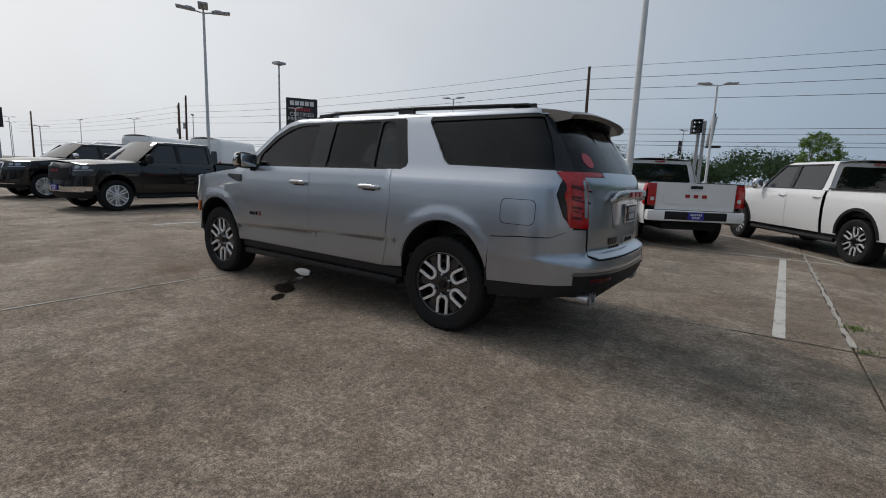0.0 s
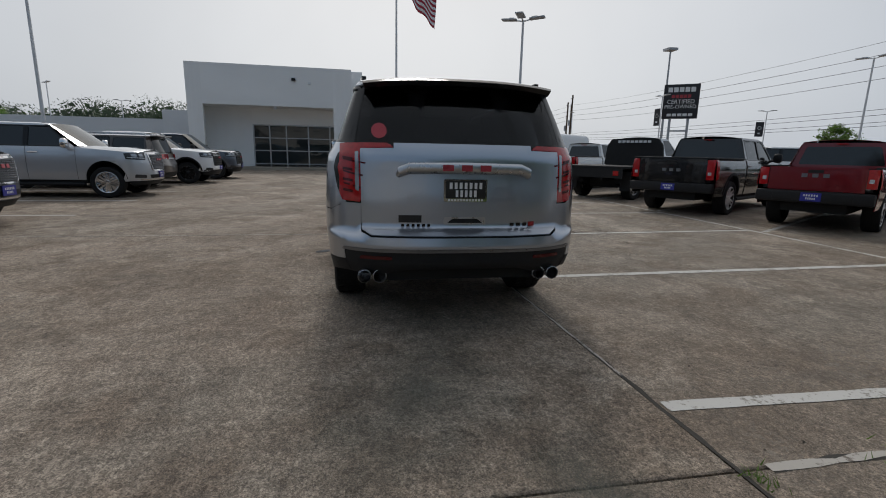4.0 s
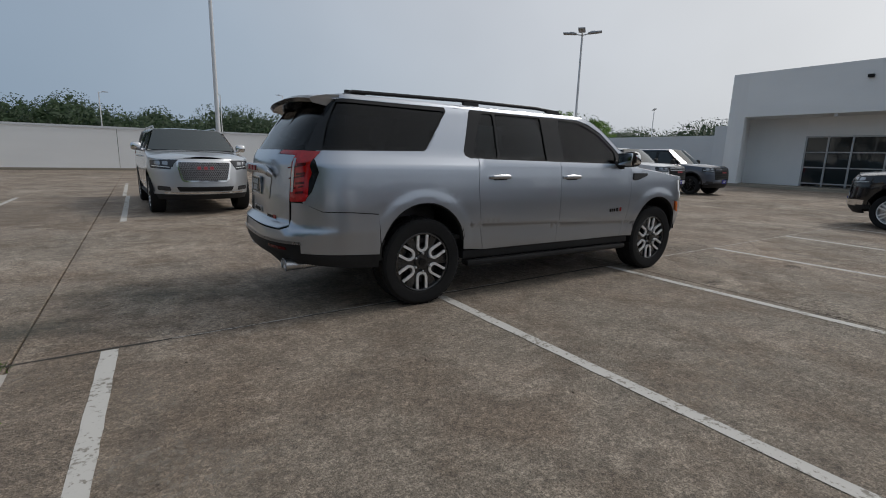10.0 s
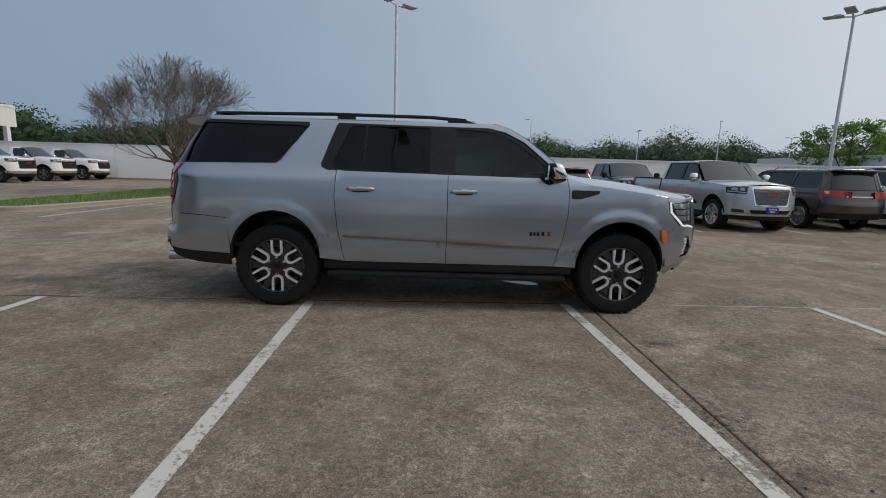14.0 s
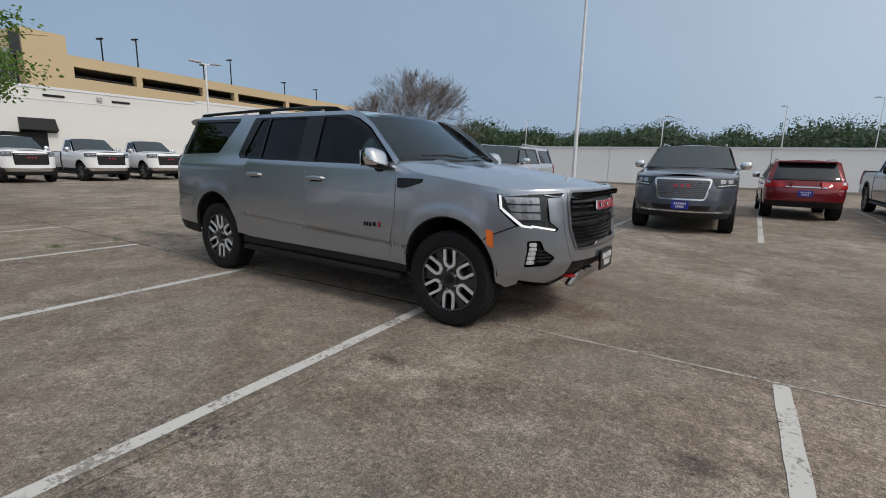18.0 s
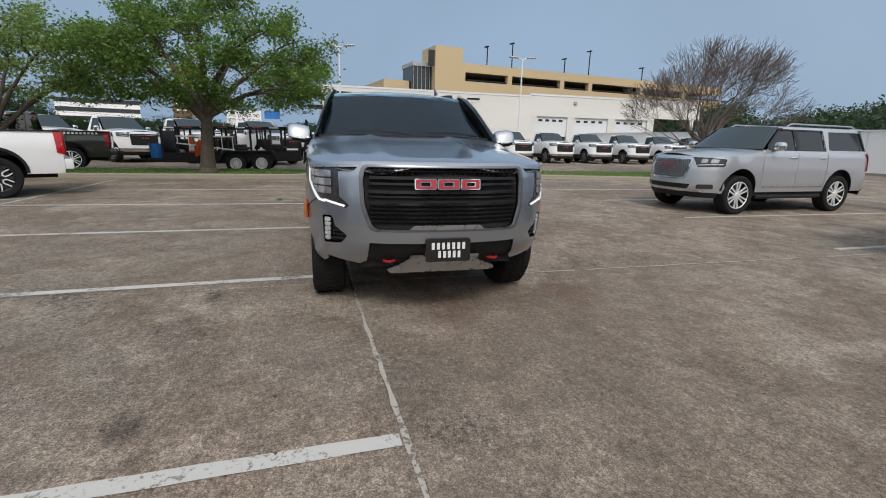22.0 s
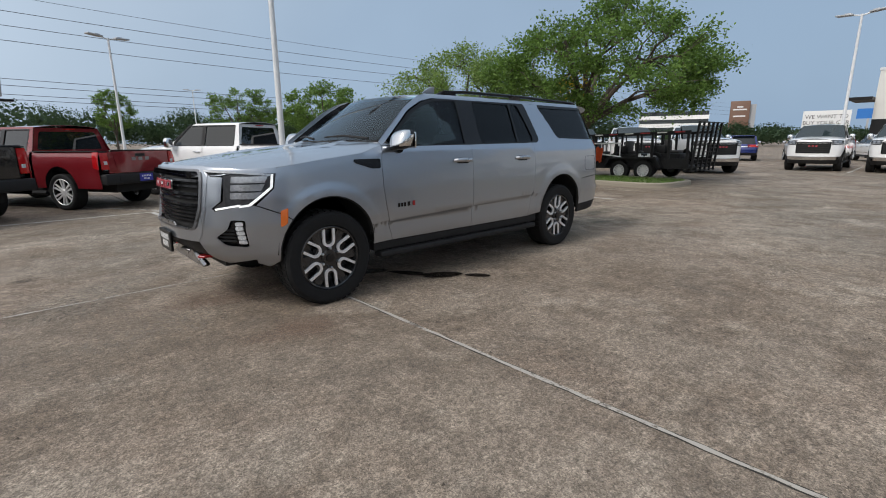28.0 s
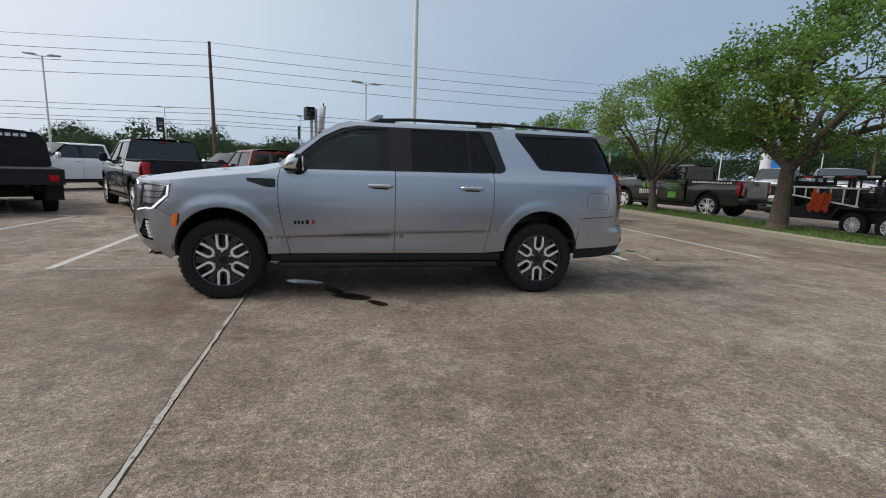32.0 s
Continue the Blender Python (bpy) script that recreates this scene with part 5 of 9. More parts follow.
def vehicle(name, label, category, group="", **kw):
    sp = dict(BASE)
    sp.update(kw)
    root = thing(name, label, category, group)
    P, W, belt, roof = M[sp["paint"]], sp["W"], sp["belt"], sp["roof"]
    nose, tail = sp["nose"], sp["tail"]
    h0, h1 = sp["hood"]
    pick = sp["bed"] is not None
    wt_ = [(0.3, W * 0.93), (sp["zlow"], W * 0.965), (0.66, W * 0.99), (0.95, W), (belt - 0.12, W * 0.985), (belt - 0.03, W * 0.965), (belt + 0.03, W * 0.93), (roof - 0.10, W * 0.775), (roof - 0.03, W * 0.73), (roof, W * 0.70)]
    nt = [(0.30, nose - 0.16), (0.42, nose - 0.05), (0.56, nose), (0.70, nose - 0.01), (0.95, nose - 0.035), (h1 - 0.16, nose - 0.06), (h1 - 0.05, nose - 0.11), (h1, nose - 0.15), (h1 + 0.1, nose - 0.28)]
    if pick:
        tt = [(0.35, tail + 0.1), (0.5, tail), (1.4, tail)]
    else:
        tt = [(0.35, tail + 0.12), (0.55, tail), (0.8, tail), (0.86, tail + 0.05), (belt - 0.05, sp["rear"][0] - 0.03), (belt + 0.04, sp["rear"][0]), (roof - 0.06, sp["rear"][1]), (roof, sp["rear"][1] + 0.08)]
    sk = Skin(wt_, nt, tt, nose - 0.85, tail + (0.10 if pick else 0.6), 2.5 if pick else 2.15, 6.0 if pick else 2.9)
    # the upright cab of a pickup ends before the bed
    cabx = sp["bed"][0] if pick else None
    ft = [(sp["ws"][0] - 0.25, belt + 0.005), (sp["ws"][0], h0 - 0.05), (nose - 0.5, h1 - 0.06), (nose, h1 - 0.09)]
    top = lambda x: min(belt, interp(ft, x)) if x > sp["doors"][0] - 0.02 else belt
    fx = nose - 0.28
    tl_w = 0.15
    seams = list(sp["doors"])
    for sg in (1, -1):
        S = sk.side(sg)
        skin_part("front_wing", arches_outline(sp, seams[0] + 0.005, fx, lambda x: interp(ft, x)), S, P, root, step=0.16, maxseg=0.12)
        for k, (a, b) in enumerate(zip(seams, seams[1:])):
            d = skin_part("door", arches_outline(sp, b + 0.006, a - 0.006, lambda x: belt), S, P, root, step=0.16, maxseg=0.12)
            bm = bmesh.new()
            hx = b + 0.16
            yy = sk.y(hx, belt - 0.14)
            tube(bm, [(hx - 0.11, sg * yy, belt - 0.14), (hx, sg * (yy + 0.04), belt - 0.135), (hx + 0.11, sg * yy, belt - 0.135)], 0.016, 6)
            part("door_handle", bm, M["chrome"] if sp["trim"] == "chrome" else P, d)
        xe = tail + (0.06 if pick else 0.12)
        zt = (lambda x: sp["bed"][1]) if pick else (lambda x: belt)
        skin_part("bed_side" if pick else "quarter_panel", arches_outline(sp, xe, (cabx if pick else seams[-1]) - 0.012, zt), S, P, root, step=0.16, maxseg=0.12)
        # arch lips
        if sp["lip"]:
            for c in sp["ax"]:
                n = 14
                r, cz = sp["arch"], sp["r"] + 0.09
                o = [(c + (r + 0.05) * math.cos(math.pi * k / n), cz + (r + 0.05) * math.sin(math.pi * k / n)) for k in range(n + 1)]
                o += [(c + (r - 0.005) * math.cos(math.pi * k / n), cz + (r - 0.005) * math.sin(math.pi * k / n)) for k in range(n, -1, -1)]
                skin_part("arch_lip", o, S, M[sp["lip"]], root, thick=0.03, step=0.1, proud=0.012)
        # cab side with its windows
        wins = []
        for a, b, c in sp["win"]:
            z0, z1 = belt + 0.025, roof - 0.115
            front = a > b + 0.05
            wins.append(rounded([(c, z0), (a, z0), (a - 0.01, z0 + 0.07 if front else z0 + 0.2), (b, z1), (c + (0.02 if not front and c < -1.1 and not pick else 0), z1)], 0.035, 3))
        ws0, ws1 = sp["ws"]
        back_l, back_h = (cabx - 0.0, cabx + 0.10) if pick else (sp["rear"][0] + 0.20, sp["rear"][1] + 0.05)
        o = [(back_l, belt + 0.004), (ws0 - 0.20, belt + 0.004), (ws0 - 0.30, belt + 0.08), (ws1 - 0.16, roof - 0.07), (ws1 - 0.26, roof - 0.045), (back_h, roof - 0.045)]
        skin_part("cab_side", o, S, P, root, holes=wins, step=0.12, maxseg=0.08)
        band = wins[:2]
        if len(band) == 2:
            bx0, bx1 = min(p[0] for p in band[1]) - 0.035, sp["win"][0][0] + 0.035
            bo = [(bx0, belt + 0.006), (bx1, belt + 0.006), (bx1, belt + 0.11), (sp["win"][0][1] + 0.03, roof - 0.092), (bx0 + 0.015, roof - 0.092)]
            skin_part("window_frame", rounded(bo, 0.03, 3), S, M["black_gloss"], root, holes=band, step=0.12, maxseg=0.08, thick=0.010, proud=0.0035)
        for w in wins:
            skin_part("side_window", grown(w, 0.02), S, M["glass_far"], root, thick=0.006, step=0.12, proud=-0.015, maxseg=0.08)
        # mirror
        bm = bmesh.new()
        bmesh.ops.create_uvsphere(bm, u_segments=12, v_segments=8, radius=1.0)
        for v in bm.verts:
            q = Vector([math.copysign(abs(c) ** 0.65, c) for c in v.co])
            v.co = Vector((ws0 - 0.36 + q.x * 0.08, sg * (W + 0.10) + q.y * 0.11, belt + 0.09 + q.z * (0.13 if pick else 0.09)))
        tube(bm, [(ws0 - 0.40, sg * (W * 0.9), belt), (ws0 - 0.38, sg * (W + 0.06), belt + 0.03)], 0.035, 6)
        part("mirror", bm, M["chrome"] if sp["trim"] == "chrome" else M["black_plastic"] if sp["trim"] == "black" else P, root)
        # lamps
        fs = lambda u, w, s2=sg: sk.front(s2 * u, w)
        hz = h1 - 0.10
        hd_ = skin_part("headlamp", rounded([(W * 0.62, hz - 0.17), (W * 0.945, hz - 0.15), (W * 0.945, hz + 0.01), (W * 0.60, hz + 0.03)], 0.025), fs, M["lamp_grey"], root, "headlamp under a clear cover", thick=0.03, proud=0.010, step=0.06, maxseg=0.05)
        for u0 in (0.66, 0.79):
            skin_part("lamp_element", rounded([(W * u0, hz - 0.085), (W * (u0 + 0.09), hz - 0.075), (W * (u0 + 0.09), hz - 0.005), (W * u0, hz)], 0.02), fs, M["led"], hd_, "clear lamp projector", thick=0.01, proud=0.014, step=0.2)
        skin_part("light_band", [(W * 0.63, hz - 0.135), (W * 0.93, hz - 0.108), (W * 0.93, hz - 0.092), (W * 0.63, hz - 0.118)], fs, M["lamp_white"], hd_, thick=0.01, proud=0.014, step=0.1, maxseg=0.05)
        skin_part("headlamp_side", [(fx - 0.06, hz - 0.11), (fx + 0.10, hz - 0.12), (fx + 0.10, hz + 0.03), (fx - 0.12, hz + 0.02)], S, M["lamp_grey"], root, thick=0.03, proud=0.010, step=0.06, maxseg=0.05)
        skin_part("fog_lamp", rounded([(W * 0.64, 0.515), (W * 0.86, 0.525), (W * 0.86, 0.615), (W * 0.66, 0.60)], 0.02), fs, M["lamp_grey"], root, thick=0.02, proud=0.010, step=0.06, maxseg=0.06)
        rs = lambda u, w, s2=sg: sk.rear(s2 * u, w)
        low_car = roof < 1.78 and not pick
        zt0, zt1 = (0.86, sp["bed"][1] - 0.02) if pick else (belt - 0.20, belt - 0.03) if low_car else (belt - 0.42, belt - 0.02)
        tlm = skin_part("tail_lamp", [(W * (0.62 if low_car else 0.80), zt0 + (0.03 if low_car else 0)), (W * 0.955, zt0), (W * 0.955, zt1), (W * (0.62 if low_car else 0.80), zt1)], rs, M["tail_red"], root, "red tail lamp", thick=0.03, proud=0.020, step=0.05, maxseg=0.05)
        skin_part("lamp_side", [(tail + 0.04, zt0), (tail + (0.16 if pick else 0.36), zt0 + 0.04), (tail + (0.18 if pick else 0.34), zt1), (tail + 0.04, zt1)], S, M["tail_red"], tlm, thick=0.02, proud=0.018, step=0.06, maxseg=0.05)
        skin_part("reverse_lamp", [(W * 0.83, zt0 + 0.10), (W * 0.90, zt0 + 0.10), (W * 0.90, zt0 + 0.17), (W * 0.83, zt0 + 0.17)], rs, M["lamp_white"], tlm, "clear reversing lamp", thick=0.01, proud=0.024, step=0.2)
        # step bar, wheels, wells
        bm = bmesh.new()
        tube(bm, [(sp["ax"][0] - sp["arch"] - 0.05, sg * W * 0.93, 0.36), (sp["ax"][1] + sp["arch"] + 0.05, sg * W * 0.93, 0.36)], 0.045, 8)
        part("side_step", bm, M["black_plastic"], root)
        if sp["lowtrim"]:
            skin_part("door_trim", [(seams[-1] + 0.05, 0.56), (seams[0] - 0.05, 0.56), (seams[0] - 0.05, 0.585), (seams[-1] + 0.05, 0.585)], S, M["chrome"] if sp["trim"] == "chrome" else M["black_plastic"], root, thick=0.01, proud=0.010, step=0.4, maxseg=0.4)
        for c in sp["ax"]:
            wheel(root, c, sg * (W - 0.15), sp["r"], sg, sp["r"], sp["rim"], sp["style"], 0.27, rims=sp["rims"])
            bm = bmesh.new()
            n = 10
            r, cz = sp["arch"] + 0.01, sp["r"] + 0.09
            A = [bm.verts.new((c + r * math.cos(math.pi * k / n), sg * W * 0.965, cz + r * math.sin(math.pi * k / n))) for k in range(n + 1)]
            B = [bm.verts.new((v.co.x, sg * W * 0.55, v.co.z)) for v in A]
            for k in range(n):
                bm.faces.new((A[k], A[k + 1], B[k + 1], B[k]))
            m_ = bm.verts.new((c, sg * W * 0.55, 0.35))
            for k in range(n):
                bm.faces.new((B[k], B[k + 1], m_))
            part("wheel_well", bm, M["underbody"], root)
    # bonnet
    hm = [(ws0 - 0.3, h0 + 0.06), (ws0, h0 + 0.02), (ws0 + 0.15, h0), ((ws0 + nose) / 2, (h0 + h1) / 2 + 0.03), (nose - 0.12, h1), (nose, h1 - 0.05)]

    def hz_(x, y):
        e, c = interp(ft, x), interp(hm, x)
        return e + (c - e) * (1 - min(1.0, abs(y) / max(0.3, sk.y(x, e))) ** 3)
    xs = [ws0 - 0.22 + (fx - ws0 + 0.22) * k / 8 for k in range(9)]
    eo = [(x, sk.y(x, interp(ft, x)) - 0.01) for x in xs] + [(nose - 0.22, W * 0.55), (nose - 0.15, W * 0.25), (nose - 0.135, 0.0)]
    eo = eo + [(x, -y) for x, y in eo[::-1][1:]]
    skin_part("bonnet", eo, height_field(hz_), P, root, step=0.10, maxseg=0.09)
    # windscreen, roof, rear
    dz = roof - 0.04 - (belt + 0.05)

    def wsf(y, z):
        f_ = lambda a, b: ws0 + 0.03 + (ws1 - ws0) * (b - belt - 0.05) / dz - 0.18 * (abs(a) / (0.85 * W)) ** 2.2
        e = 0.004
        return Vector((f_(y, z), y, z)), Vector((1.0, (f_(y - e, z) - f_(y + e, z)) / (2 * e), (f_(y, z - e) - f_(y, z + e)) / (2 * e))).normalized()
    skin_part("windscreen", [(-W * 0.90, belt + 0.03), (W * 0.90, belt + 0.03), (W * 0.715, roof - 0.055), (0.3, roof - 0.03), (-0.3, roof - 0.03), (-W * 0.715, roof - 0.055)], wsf, M["glass_ws"], root, thick=0.006, step=0.2, maxseg=0.15)
    rb = (cabx + 0.05) if pick else sp["rear"][1]
    rz = lambda x, y: roof - 0.05 * (abs(y) / (0.72 * W)) ** 2.4 - 0.05 * max(0, (x - ws1 + 0.5) / 0.5) ** 2
    skin_part("roof", [(rb, -0.73 * W), (ws1 - 0.22, -0.73 * W), (ws1 + 0.0, -0.4), (ws1 + 0.03, 0.0), (ws1 + 0.0, 0.4), (ws1 - 0.22, 0.73 * W), (rb, 0.73 * W)], height_field(rz), P, root, step=0.2, maxseg=0.15)
    if sp["rails"] and not pick:
        for sg in (1, -1):
            bm = bmesh.new()
            tube(bm, [(rb + 0.2, sg * 0.70 * W, roof - 0.03), (rb + 0.3, sg * 0.69 * W, roof + 0.025), (ws1 - 0.5, sg * 0.68 * W, roof + 0.03), (ws1 - 0.35, sg * 0.68 * W, roof - 0.03)], 0.018, 6)
            part("roof_rail", bm, M["satin"] if sp["trim"] == "chrome" else M["black_gloss"], root)
    if pick:
        flb = flat_at((cabx - 0.01, 0, 0), (0, -1, 0), (0.06, 0, 1))
        skin_part("cab_back", [(-W * 0.93, 0.5), (W * 0.93, 0.5), (W * 0.92, belt), (W * 0.74, roof - 0.06), (-W * 0.74, roof - 0.06), (-W * 0.92, belt)], flb, P, root, step=0.3, maxseg=0.3,
                  holes=[rounded([(-W * 0.78, belt + 0.04), (W * 0.78, belt + 0.04), (W * 0.66, roof - 0.14), (-W * 0.66, roof - 0.14)], 0.05, 3)])
        skin_part("rear_window", rounded([(-W * 0.79, belt + 0.03), (W * 0.79, belt + 0.03), (W * 0.67, roof - 0.13), (-W * 0.67, roof - 0.13)], 0.05, 3), flb, M["glass_far"], root, thick=0.006, proud=-0.004, step=0.3, maxseg=0.3)
        bm = bmesh.new()
        box(bm, -0.09, 0.09, -0.10, 0.10, -0.012, 0.012, m=Matrix.Translation((cabx + 0.09, 0, roof - 0.09)))
        part("brake_lamp", bm, M["tail_red"], root)
        if sp["bed"][2] == "cover":
            bm = bmesh.new()
            box(bm, tail + 0.06, cabx - 0.04, -W * 0.93, W * 0.93, sp["bed"][1] - 0.01, sp["bed"][1] + 0.035, 0.012)
            part("bed_cover", bm, M["black_plastic"], root, "black soft bed cover")
        bm = bmesh.new()
        box(bm, tail + 0.05, cabx - 0.02, -W * 0.90, W * 0.90, 0.80, 0.84)
        box(bm, tail + 0.05, cabx - 0.02, -W * 0.90, -W * 0.86, 0.80, sp["bed"][1] - 0.02)
        box(bm, tail + 0.05, cabx - 0.02, W * 0.86, W * 0.90, 0.80, sp["bed"][1] - 0.02)
        part("bed_liner", bm, M["black_plastic"], root)
        for sg in (1, -1):
            bm = bmesh.new()
            box(bm, tail + 0.05, cabx - 0.03, sg * W * 0.93 - 0.045, sg * W * 0.93 + 0.045, sp["bed"][1] - 0.005, sp["bed"][1] + 0.018, 0.006)
            part("bed_rail", bm, M["black_plastic"], root)
        g = skin_part("tailgate", [(-W * 0.79, 0.78), (W * 0.79, 0.78), (W * 0.79, sp["bed"][1]), (-W * 0.79, sp["bed"][1])], sk.rear, P, root, thick=0.05, step=0.2)
        skin_part("gate_panel", rounded([(-W * 0.62, 0.90), (W * 0.62, 0.90), (W * 0.66, 1.16), (-W * 0.66, 1.16)], 0.04), sk.rear, P, g, thick=0.012, proud=0.012, step=0.3)
        skin_part("gate_handle", rounded([(-0.12, sp["bed"][1] - 0.11), (0.12, sp["bed"][1] - 0.11), (0.12, sp["bed"][1] - 0.05), (-0.12, sp["bed"][1] - 0.05)], 0.01), sk.rear, M["black_plastic"], g, thick=0.01, proud=0.016, step=0.3)
        bar_parts("emblem_block", [(-0.25, 0.25, 1.03, 1.10, 3)], sk.rear, "red_paint" if sp["paint"] == "white" else "dark_satin", g, proud=0.016)
        bm = bmesh.new()
        box(bm, tail - 0.10, tail + 0.10, -W * 0.97, W * 0.97, 0.55, 0.77, 0.03)
        bp = part("rear_bumper", bm, M[sp["tail_paint"]] if sp["tail_paint"] else P, root)
        bm = bmesh.new()
        box(bm, tail - 0.108, tail - 0.08, -0.62, 0.62, 0.585, 0.75, 0.01)
        part("bumper_centre", bm, M["black_plastic"], bp)
        pz, px_ = 0.665, tail - 0.118
    else:
        skin_part("tailgate", [(-W * 0.78, 0.80), (W * 0.78, 0.80), (W * 0.79, belt), (-W * 0.79, belt)], sk.rear, P, root, thick=0.03, step=0.15, proud=0.006)
        skin_part("rear_window", rounded([(-W * 0.80, belt + 0.02), (W * 0.80, belt + 0.02), (W * 0.68, roof - 0.08), (-W * 0.68, roof - 0.08)], 0.05, 3), sk.rear, M["glass_far"], root, thick=0.01, step=0.15, proud=0.004)
        for sg in (1, -1):
            skin_part("rear_pillar", [(sg * a, z) for a, z in ((W * 0.80, belt), (W * 0.94, belt), (W * 0.78, roof - 0.05), (W * 0.68, roof - 0.05))], sk.rear, P, root, thick=0.02, step=0.2)
        bm = bmesh.new()
        box(bm, sp["rear"][1] - 0.16, sp["rear"][1] + 0.10, -W * 0.70, W * 0.70, roof - 0.07, roof - 0.02, 0.02)
        part("spoiler", bm, P, root)
        skin_part("rear_bumper", [(-W * 0.96, 0.50), (W * 0.96, 0.50), (W * 0.97, 0.80), (-W * 0.97, 0.80)], sk.rear, P, root, thick=0.05, step=0.15)
        skin_part("lower_valance", [(-W * 0.90, 0.36), (W * 0.90, 0.36), (W * 0.94, 0.52), (-W * 0.94, 0.52)], sk.rear, M["black_plastic"], root, thick=0.05, step=0.2, proud=0.004)
        skin_part("chrome_bar", [(-0.45, belt - 0.185), (0.45, belt - 0.185), (0.43, belt - 0.155), (-0.43, belt - 0.155)], sk.rear, M["satin"] if sp["trim"] == "chrome" else P, root, thick=0.03, proud=0.03, step=0.3)
        pz, px_ = (belt - 0.33, sk.xrear(0, belt - 0.33) - 0.022)
    if sp["plate"]:
        for org, u, nm in (((px_, 0, pz), (0, -1, 0), "rear_plate"), ((nose + 0.022, 0, 0.60), (0, 1, 0), "front_plate")):
            fp = flat_at(org, u, (0, 0, 1))
            q = skin_part(nm, [(-0.16, -0.08), (0.16, -0.08), (0.16, 0.08), (-0.16, 0.08)], fp, M[sp["plate"]], root, "dealer plate with pale print", thick=0.02, step=1.0)
            bm = bmesh.new()
            bars(bm, [(-0.12, 0.12, 0.01, 0.05, 6), (-0.08, 0.08, -0.05, -0.01, 5)], fp, 0.002, 0.002)
            part("plate_print", bm, M["plate_white"], q)
    # nose
    mesh = sp["grille"] == "mesh"
    gw, g0, g1 = W * (0.60 if sp["grille"] == "chrome_bumper" else 0.53 if mesh else 0.60), 0.78 if sp["grille"] == "chrome_bumper" else 0.70 if mesh else 0.68, h1 - (0.14 if sp["grille"] == "chrome_bumper" else 0.085)
    skin_part("front_panel", [(-W * 0.95, 0.43 if mesh else 0.50), (W * 0.95, 0.43 if mesh else 0.50), (W * 0.955, 0.9), (W * 0.92, h1 - 0.10), (W * 0.5, h1 - 0.045), (-W * 0.5, h1 - 0.045), (-W * 0.92, h1 - 0.10), (-W * 0.955, 0.9)], sk.front, P, root, thick=0.02, step=0.07, maxseg=0.06)
    skin_part("lower_grille", [(-W * 0.85, 0.33), (W * 0.85, 0.33), (W * 0.90, 0.44 if mesh else 0.53), (-W * 0.90, 0.44 if mesh else 0.53)], sk.front, M["black_plastic"], root, thick=0.04, proud=0.004, step=0.2)
    if mesh:
        skin_part("lower_intake", rounded([(-W * 0.50, 0.505), (W * 0.50, 0.505), (W * 0.55, 0.60), (-W * 0.55, 0.60)], 0.02), sk.front, M["black_plastic"], root, thick=0.02, proud=0.006, step=0.1, maxseg=0.08)
        skin_part("intake_trim", [(-W * 0.74, 0.462), (W * 0.74, 0.462), (W * 0.76, 0.485), (-W * 0.76, 0.485)], sk.front, M["chrome"], root, thick=0.02, proud=0.014, step=0.1, maxseg=0.08)
    if sp["grille"] == "chrome_bumper":
        skin_part("bumper_bar", [(-W * 0.80, 0.50), (W * 0.80, 0.50), (W * 0.82, 0.545), (-W * 0.82, 0.545)], sk.front, M["chrome"], root, thick=0.03, proud=0.015, step=0.2)
    if sp["grille"] == "chrome_bumper":
        skin_part("chrome_bumper", [(-W * 0.90, 0.53), (W * 0.90, 0.53), (W * 0.92, 0.64), (-W * 0.92, 0.64)], sk.front, M["chrome"], root, thick=0.03, proud=0.014, step=0.2)
    if sp["grille"] == "chrome_bumper":
        for sg in (1, -1):
            skin_part("lower_corner", [(sg * a, z) for a, z in ((W * 0.62, 0.40), (W * 0.93, 0.44), (W * 0.95, 0.54), (W * 0.62, 0.54))], sk.front, M["black_plastic"], root, thick=0.04, proud=0.010, step=0.15)
    gt_ = 0.84 if mesh else 0.96
    g = skin_part("grille", rounded([(-gw, g1), (-gw * gt_, g0), (gw * gt_, g0), (gw, g1)], 0.07 if mesh else 0.04, 3), sk.front, M["lamp_dark"] if mesh else M["underbody"], root, thick=0.02, proud=0.004, step=0.10, maxseg=0.08)
    gm = M["dark_satin"] if mesh else M["black_plastic"]
    skin_part("grille_rim", rounded([(-gw, g1), (-gw * gt_, g0), (gw * gt_, g0), (gw, g1)], 0.07 if mesh else 0.04, 3), sk.front, M["chrome"] if sp["trim"] == "chrome" and sp["grille"] != "chrome_bumper" else M["black_gloss"], g,
              holes=[rounded([(-gw * 0.94, g1 - 0.035), (-gw * (gt_ - 0.06), g0 + 0.03), (gw * (gt_ - 0.06), g0 + 0.03), (gw * 0.94, g1 - 0.035)], 0.05, 3)], thick=0.03, proud=0.016, step=0.3)
    bm = bmesh.new()
    if sp["grille"] == "mesh":
        nr_ = 10
        for r_ in range(nr_):
            z0 = g0 + 0.035 + r_ * (g1 - g0 - 0.075) / nr_
            hw = gw * (gt_ - 0.06 + (1.0 - gt_) * (r_ + 0.5) / nr_)
            panel(bm, [(-hw, z0), (hw, z0), (hw, z0 + 0.010), (-hw, z0 + 0.010)], sk.front, 0.02, step=1.0, proud=0.012, maxseg=0.12)
            for k in range(22):
                y0 = -hw + 2 * hw * (k + 0.5 * (r_ % 2)) / 22
                p, n = sk.front(y0, z0)
                box(bm, p.x - 0.005, p.x + 0.014, y0 - 0.005, y0 + 0.005, z0, z0 + (g1 - g0 - 0.075) / nr_)
    else:
